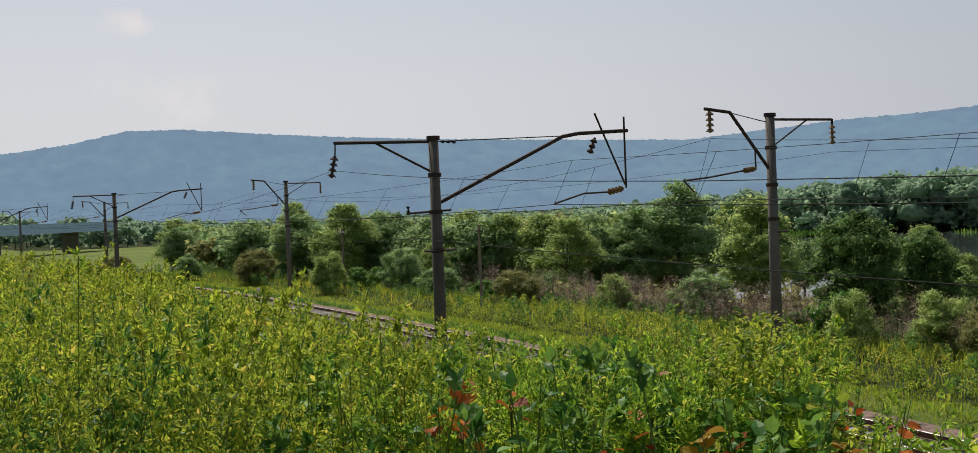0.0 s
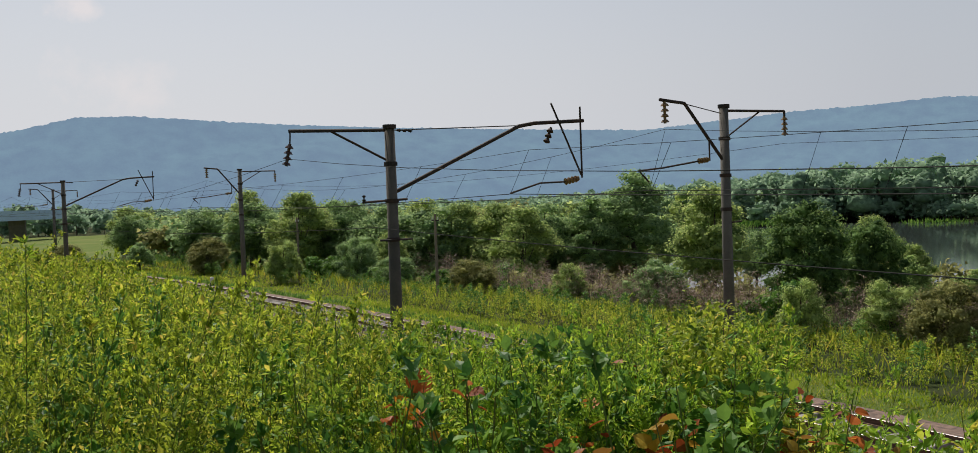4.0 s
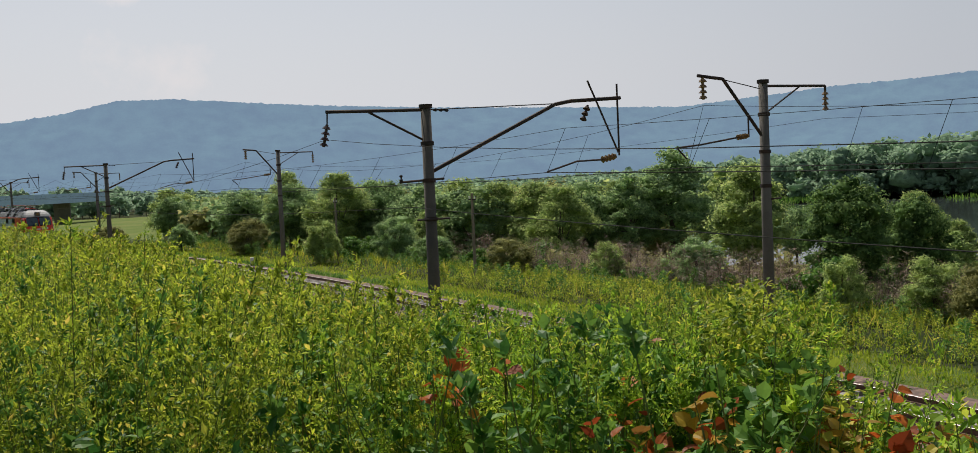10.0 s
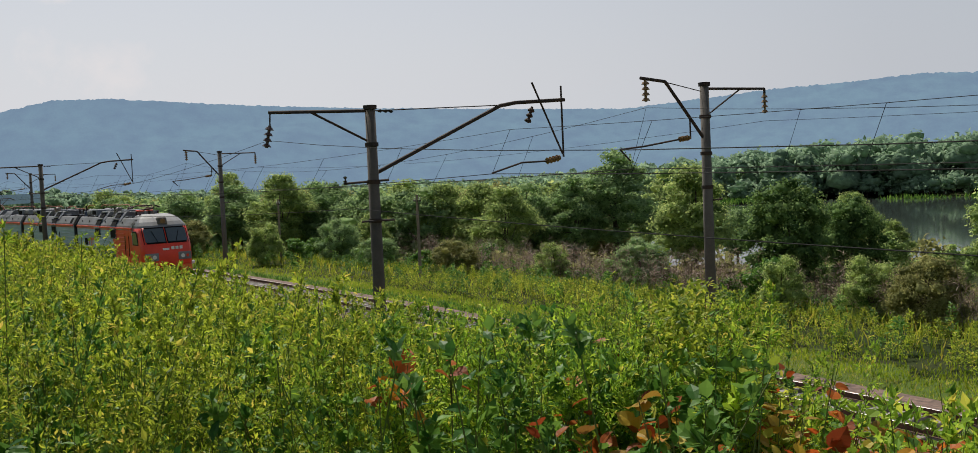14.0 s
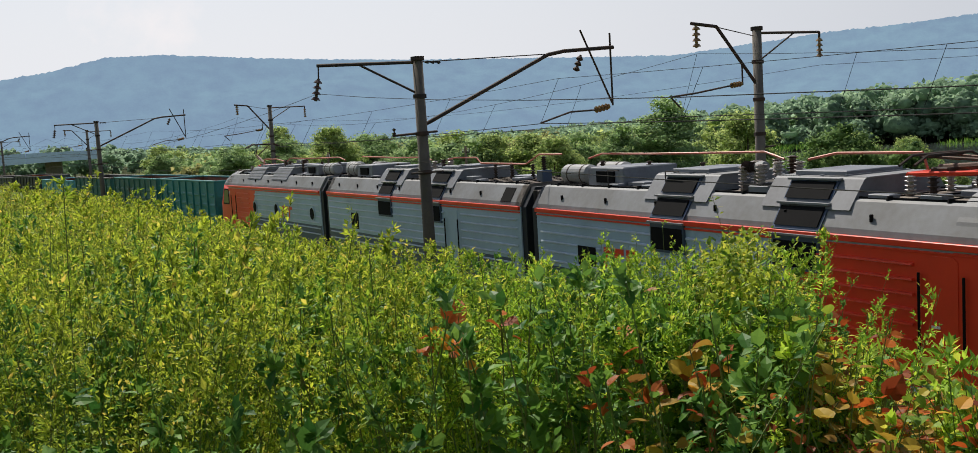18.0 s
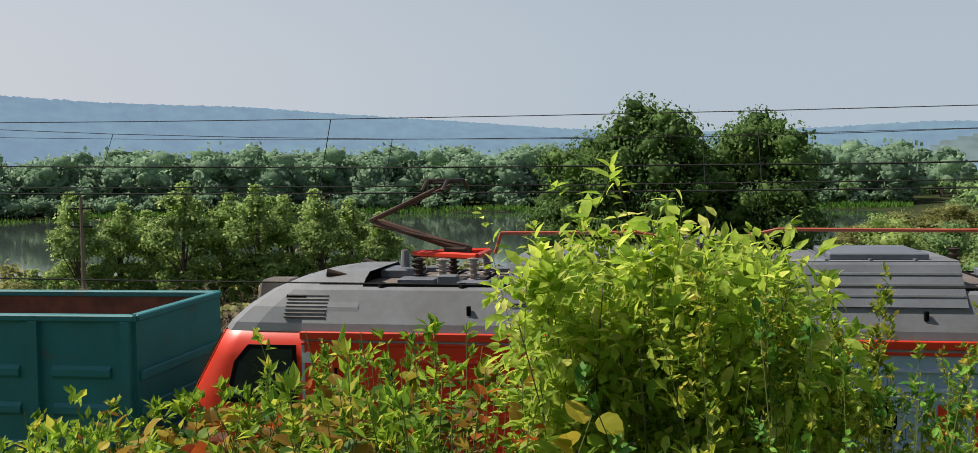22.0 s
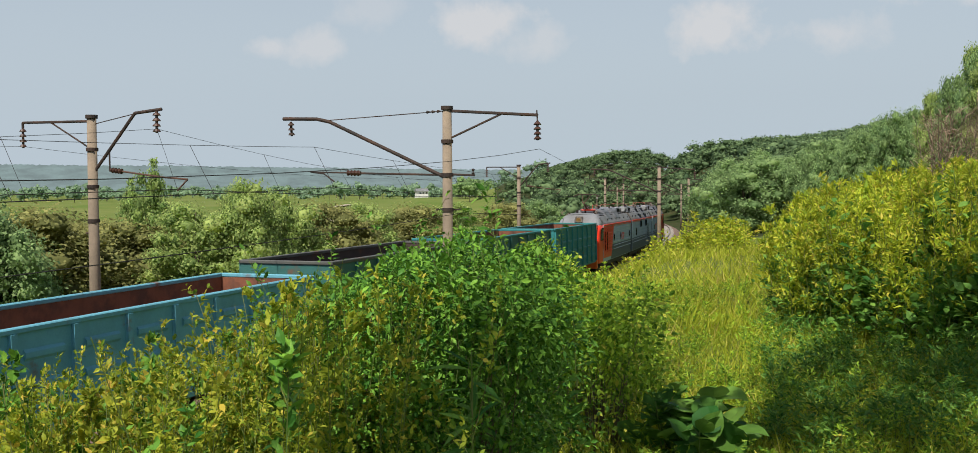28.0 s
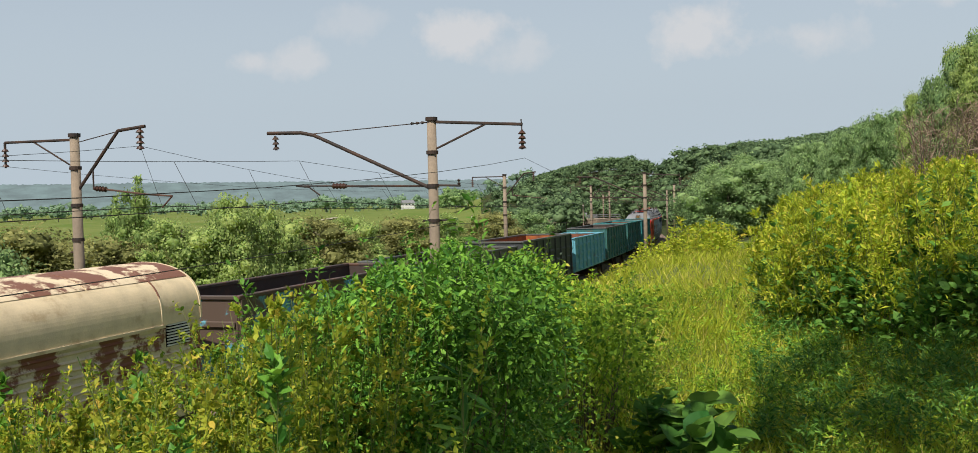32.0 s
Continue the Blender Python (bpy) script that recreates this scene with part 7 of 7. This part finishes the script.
# thickets on the plain
a = 16.0
while a > -45:
    put_tree(rt.choice((1, 3, 5, 0, 5)), a, rt.uniform(105, 150) if a < -8 else rt.uniform(60, 80), rt.uniform(4.5, 7.0) if a < -8 else rt.uniform(2.4, 3.4), 1.2)
    a -= 2.3
for i in range(30):
    x = -100 + i * 6.6 + rt.uniform(-1.5, 1.5)
    y = cy(x) + rt.uniform(13, 24)
    put_tree(7, math.degrees(math.atan2(-x, y)), math.hypot(x, y), rt.uniform(1.5, 3.2), rt.uniform(0.8, 1.2))


def woods(name, spots, size, per, material, seed, label, w=0.8, lumps=4, core=0.8, top=None):
    """A far wood: many ragged crowns in one mesh."""
    r = np.random.default_rng(seed)
    n = len(spots)
    h = spots[:, 3] * r.choice((0.6, 0.8, 0.95, 1.0, 1.1), n)
    if top:   # no crown stands over the skyline of the hill
        az, rr = np.degrees(np.arctan2(-spots[:, 0], spots[:, 1])), np.hypot(spots[:, 0], spots[:, 1])
        lim = 6 + rr * np.tan(np.radians(np.interp(az, [p[0] for p in top], [p[1] for p in top]))) - spots[:, 2]
        h = np.minimum(h, lim * r.uniform(0.85, 1.0, n))
        spots, h = spots[h > 2.5], h[h > 2.5]
        n = len(h)
    j = np.repeat(np.arange(n), lumps)
    hw = h * w * 0.5 * r.uniform(0.75, 1.25, n)
    off = unit(r.normal(size=(n * lumps, 3))) * r.uniform(0.3, 1.0, (n * lumps, 1))
    c = np.stack([spots[j, 0] + off[:, 0] * hw[j] * 0.8, spots[j, 1] + off[:, 1] * hw[j] * 0.8, spots[j, 2] + h[j] * (0.5 + 0.36 * off[:, 2])], 1)
    rad = np.stack([hw[j] * 0.5, hw[j] * 0.5, h[j] * 0.17], 1) * r.uniform(0.6, 1.2, (n * lumps, 1))
    lots = [(*blobs(c, rad * core, seed + 3, 1, 0.2), material)] if core else []
    m = n * per
    i = r.integers(0, n * lumps, m)
    d = unit(r.normal(size=(m, 3)) + np.array([[0, 0, 0.3]]))
    pos = c[i] + d * rad[i] * r.uniform(0.6, 1.2, (m, 1))
    nor = unit(d * 0.8 + r.normal(size=(m, 3)) * 0.6 + np.array([[0, 0, 0.35]]))
    up = unit(np.cross(nor, r.normal(size=(m, 3))))
    ln = r.uniform(0.6, 1.4, m) * size
    lots.append((*kites(pos, nor, up, ln, ln * 0.8), material))
    tr = np.stack([spots[:, 0], spots[:, 1], spots[:, 2] - 0.5], 1)
    lots.append((*stems(tr, tr + np.stack([h * 0, h * 0, h * 0.6 + 0.5], 1), h * 0.02), M["bark"]))
    return stuff(name, lots, label, "wood", True)


def spots(n, a0, a1, r0, r1, h0, h1, seed, keep=None):
    xy = polar(n, a0, a1, r0, r1, seed, 0.8)
    r = np.random.default_rng(seed + 1)
    out = []
    for p, q in xy:
        if keep and not keep(p, q):
            continue
        if lake(p, q) > 0.02:
            continue
        out.append((p, q, ground(float(p), float(q)), r.uniform(h0, h1)))
    return np.array(out)


def no_field(x, y):
    a, r = math.degrees(math.atan2(-x, y)), math.hypot(x, y)
    return not (-68 < a < -40 and 150 < r < 430) and not (82.8 < a < 95 and 130 < r < 420) and abs(y - cy(max(-330, min(330, x)))) > 14


HILL_TOP = ((-106, 7.5), (-97, 5.2), (-94.7, 4.3), (-92.6, 3.6), (-89, 3.1), (-84.5, 2.8), (-81, 2.7), (-77.5, 2.2), (-74.5, 1.4), (-72, 0.6), (-70.5, 0.2))


def hill_ok(x, y):
    a, v = math.degrees(math.atan2(-x, y)), y - cy(max(-330, min(330, x)))
    r = math.hypot(x, y)
    return (v < -10 and r > 150) or (a < -71 and v > 12) or x > 318 or r > 300 and a < -74


FAR_TOP = ((-16, 1.5), (0, 2.1), (20, 2.2), (30, 2.0), (37, 1.7), (45, 1.15), (50, 0.65), (55, 0.25), (62, -0.1), (75, -0.2), (85, 0.2), (88, 1.0), (90, 2.0), (99, 2.2))
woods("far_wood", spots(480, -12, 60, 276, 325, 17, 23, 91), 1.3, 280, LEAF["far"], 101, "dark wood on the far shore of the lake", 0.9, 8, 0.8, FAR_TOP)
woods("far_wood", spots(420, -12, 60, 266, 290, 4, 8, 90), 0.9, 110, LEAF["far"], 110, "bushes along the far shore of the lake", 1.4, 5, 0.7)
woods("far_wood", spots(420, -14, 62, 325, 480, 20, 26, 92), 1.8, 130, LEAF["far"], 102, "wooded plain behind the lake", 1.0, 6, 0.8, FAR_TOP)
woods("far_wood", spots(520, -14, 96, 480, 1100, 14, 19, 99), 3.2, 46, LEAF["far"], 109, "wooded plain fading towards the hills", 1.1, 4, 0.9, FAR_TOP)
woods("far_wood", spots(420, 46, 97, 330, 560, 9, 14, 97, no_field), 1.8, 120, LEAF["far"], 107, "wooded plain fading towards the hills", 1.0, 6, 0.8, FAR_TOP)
for k, (leaf, lab) in enumerate((("tree_light", "light green wood on the river plain"), ("tree", "dark green wood on the river plain"), ("tree_grey", "grey-green willow wood on the river plain"))):
    woods("far_wood", spots(190, 48, 97, 105, 330, 6, 10, 930 + k, no_field), 0.65, 320, LEAF[leaf], 103 + 20 * k, lab, 1.0, 9, 0.55, FAR_TOP)
woods("far_wood", spots(420, -70, -6, 170, 420, 5, 9, 94, no_field), 1.0, 150, LEAF["tree"], 104, "scattered trees on the river plain", 1.1, 6, 0.7)
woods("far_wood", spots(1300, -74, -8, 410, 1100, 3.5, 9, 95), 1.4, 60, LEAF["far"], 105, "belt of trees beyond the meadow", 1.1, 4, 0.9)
woods("hill_wood", spots(2300, -107, -71, 190, 660, 6.0, 11.0, 96, hill_ok), 0.75, 190, LEAF["hill"], 106, "dense green wood on the hill beside the line", 1.1, 9, 0.6, HILL_TOP)
woods("thicket", spots(1000, -72, 95, 46, 150, 1.6, 3.4, 98, lambda x, y: y - cy(max(-330, min(330, x))) > 20), 0.42, 110, LEAF["tree_grey"], 108, "low grey-green thicket on the plain", 1.5, 6, 0)
xy = polar(7000, -12, 58, 258, 268, 62, 1.0)
xy = np.array([q for q in xy if lake(*q) < 0.5])
stuff("reeds", [blades(len(xy), xy, 0.8, 1.7, 0.5, 86, LEAF["weed_dark"], 0.2)], "pale green reeds along the far shore", "reeds")
# trees that climb the hill beside the lane
for az in np.arange(-101, -83.5, 0.9):
    for r_t in (80, 112, 150):
        r_t *= rt.uniform(0.88, 1.12)
        x, y = -r_t * math.sin(radians(az)), r_t * math.cos(radians(az))
        h = 6 + r_t * math.tan(radians(float(np.interp(az, [p[0] for p in HILL_TOP], [p[1] for p in HILL_TOP])))) - ground(x, y)
        if r_t < 90 and az > -91.5 or y > cy(x) - 8:
            continue
        h *= rt.uniform(0.78, 1.0)
        if 3 < h < 16:
            put_tree(rt.choice((0, 1, 4, 0, 1)), float(az) + rt.uniform(-0.4, 0.4), r_t, h, rt.uniform(0.8, 1.1) * min(1.0, 9 / h + 0.25))


def leaning_tree():
    """An unseen tree added behind the viewer; its crowns shade the lane and bush."""
    e = empty("tree", "unseen leaning leafy tree added to shade the lane", "tree", "trees on the bank", pose(-0.6, -2.0, 4.3))
    v, f, c = tree_mesh(3.0, 4.6, 2100, 0.16, 77, 50, 0.05, inner=0)
    v = v @ np.array([[0.75, -0.2, 0], [0, 0.6, 0], [0, 0, 1.0]]) + np.array([[3.9, 1.8, 5.4]])
    c = c @ np.array([[0.75, -0.2, 0], [0, 0.6, 0], [0, 0, 1.0]]) + np.array([[3.9, 1.8, 5.4]])
    part("crown", soup("crown", v.tolist(), f, LEAF["tree"]), None, e, "leafy overhanging crown")
    # side and low crowns are placed only to deepen the shade below
    v2, f2, c2 = tree_mesh(2.2, 2.2, 1700, 0.16, 78, 20, 0.05, inner=0)
    part("crown", soup("crown", (v2 + np.array([[-0.8, 2.5, 5.4]])).tolist(), f2, LEAF["tree"]), None, e, "leafy side crown")
    v3, f3, c3 = tree_mesh(2.0, 2.6, 800, 0.16, 79, 14, 0.05, inner=0)
    part("crown", soup("crown", (v3 + np.array([[2.1, 2.5, 4.9]])).tolist(), f3, LEAF["tree"]), None, e, "leafy low crown")
    part("limb", tube((0.9, 0.6, 5.0), (2.1, 2.5, 5.8), 0.05, 0.02, 6), M["bark"], e)
    part("limb", tube((0.5, 0.4, 4.3), (-0.8, 2.5, 6.6), 0.05, 0.02, 6), M["bark"], e)
    part("trunk", rods(((0, 0, -0.6), (0.1, 0.2, 3.0), (1.2, 0.7, 5.4), (4.2, 1.7, 6.8)), 0.11, 9), M["bark"], e)
    for p in c[:8]:
        part("limb", tube((1.6, 0.85, 5.6), p, 0.04, 0.012, 5), M["bark"], e)


leaning_tree()


# ---- far and small things ----
def road_bridge():
    e = empty("road_bridge", "long low road bridge with a blue parapet", "bridge")
    pts = [(-a_r[1] * math.sin(radians(a_r[0])), a_r[1] * math.cos(radians(a_r[0]))) for a_r in ((100, 300), (95, 320), (91, 350), (87.4, 390))]
    for (x0, y0), (x1, y1) in zip(pts, pts[1:]):
        ln, an = math.hypot(x1 - x0, y1 - y0), math.atan2(y1 - y0, x1 - x0)
        m = pose((x0 + x1) / 2, (y0 + y1) / 2, 0, 0, 0, math.degrees(an))
        for nm, args, mt, lab in (("deck", (-ln / 2, ln / 2, -4, 4, 3.9, 4.5), M["concrete"], ""), ("parapet", (-ln / 2, ln / 2, -4.2, -4.0, 3.6, 6.9), M["blue_rail"], "blue parapet panel"), ("parapet", (-ln / 2, ln / 2, 4.0, 4.2, 4.3, 6.9), M["blue_rail"], "blue parapet panel")):
            p = part(nm, box(*args), mt, e, lab)
            p.matrix_basis = m
        p = part("pier", box(-0.3, 0.3, -3, 3, -4.5, 3.9), M["concrete_grey"], e)
        p.matrix_basis = m


road_bridge()


def overpass():
    e = empty("overpass", "grey concrete road overpass with railings across the plain", "bridge")
    a0, a1 = Vector((-(-1) * 232 * math.sin(radians(71.5)), 232 * math.cos(radians(71.5)), 0)), Vector((205 * math.sin(radians(78.0)), 205 * math.cos(radians(78.0)), 0))
    d = a1 - a0
    m = Matrix.Translation((a0 + a1) / 2) @ Matrix.Rotation(math.atan2(d.y, d.x), 4, "Z")
    ln = d.length
    for nm, args in (("deck", (-ln / 2, ln / 2, -3.5, 3.5, -0.2, 0.7)), ("pier", (-ln * 0.3, -ln * 0.3 + 1, -3, 3, -4.5, -0.2)), ("pier", (0, 1, -3, 3, -4.5, -0.2)), ("pier", (ln * 0.3, ln * 0.3 + 1, -3, 3, -4.5, -0.2))):
        p = part(nm, box(*args), M["concrete"], e)
        p.matrix_basis = m
    for s in (-3.4, 3.4):
        for z in (1.1, 1.5):
            p = part("railing", box(-ln / 2, ln / 2, s - 0.04, s + 0.04, z - 0.05, z + 0.05), M["roof_grey"], e)
            p.matrix_basis = m


overpass()


def line_post(az, r, z_top, label, arm=False):
    x, y = -r * math.sin(radians(az)), r * math.cos(radians(az))
    g = ground(x, y)
    e = empty("line_post", label, "post", "line posts", pose(x, y, g))
    h = z_top - g
    part("post_shaft", tube((0, 0, -0.5), (0, 0, h), 0.11, 0.08, 10), M["concrete"], e)
    for z in ((h - 0.5, h - 1.3) if arm else (h - 0.4,)):
        part("cross_arm", box(-0.5, 0.5, -0.04, 0.04, z - 0.04, z + 0.04), M["steel_dark"], e)
        for dx in (-0.42, 0.42):
            part("pin_insulator", discs((dx, 0, z + 0.04), (dx, 0, z + 0.22), 2, 0.06), M["white"], e)


for az, r, zt, arm in ((66.4, 62, 5.0, False), (74.4, 84, 4.8, False), (34.3, 46, 5.2, True), (-32.1, 38, 4.6, True), (-76.5, 150, 4.5, False), (-70.0, 120, 3.8, False)):
    line_post(az, r, zt, "pale concrete line post with small insulators", arm)


def km_post():
    px, py, pz, a = rail_pose(-78, 4.2)
    e = empty("marker_post", "small white post with a black foot beside the track", "marker post", "", pose(px, py, pz - 0.6))
    part("post_foot", box(-0.12, 0.12, -0.12, 0.12, 0, 0.55, bevel=0.02), M["black"], e)
    part("post_head", box(-0.12, 0.12, -0.12, 0.12, 0.55, 1.0, bevel=0.02), M["white"], e)


km_post()


def house(az, r, w, d, h, wall, label):
    x, y = -r * math.sin(radians(az)), r * math.cos(radians(az))
    e = empty("house", label, "house", "houses on the plain", pose(x, y, ground(x, y) + 1.0, 0, 0, az + 15))
    part("wall", box(-w / 2, w / 2, -d / 2, d / 2, -1.5, h), wall, e)
    part("roof", prism(((-d / 2 - 0.3, h), (d / 2 + 0.3, h), (0, h + d * 0.3)), -w / 2 - 0.3, w / 2 + 0.3), M["roof_grey"], e)
    for i in range(3):
        part("window", box(-w / 2 + w * (0.2 + 0.3 * i), -w / 2 + w * (0.32 + 0.3 * i), -d / 2 - 0.03, -d / 2, h * 0.35, h * 0.75), M["glass"], e)


house(-69.4, 380, 4.5, 4, 3, M["white"], "small white house on the plain")
house(-66.2, 390, 4.5, 4, 1.4, M["white"], "low white shed on the plain")
house(-76.4, 240, 2, 2, 2.4, M["white"], "small pale hut beside the line")


def road():
    """Pale earth road across the meadow."""
    pts = ((-62.5, 225), (-61.0, 250), (-60.0, 285), (-60.6, 320), (-62.0, 345))
    verts, faces = [], []
    for az, r in pts:
        for k in (-2.2, 2.2):
            x, y = -r * math.sin(radians(az)), r * math.cos(radians(az))
            verts.append((x + k * 0.8, y + k, ground(x, y) + 0.35))
    for i in range(len(pts) - 1):
        faces.append((2 * i, 2 * i + 1, 2 * i + 3, 2 * i + 2))
    m = mat("pale earth", (0.42, 0.36, 0.27), 0.95, 0, (0.3, 0.26, 0.19), 0.5)
    tagged(new("dirt_road", soup("dirt_road", verts, faces, m)), "pale earth road across the meadow", "road", kind="structure")


road()

sleepers()
motions()
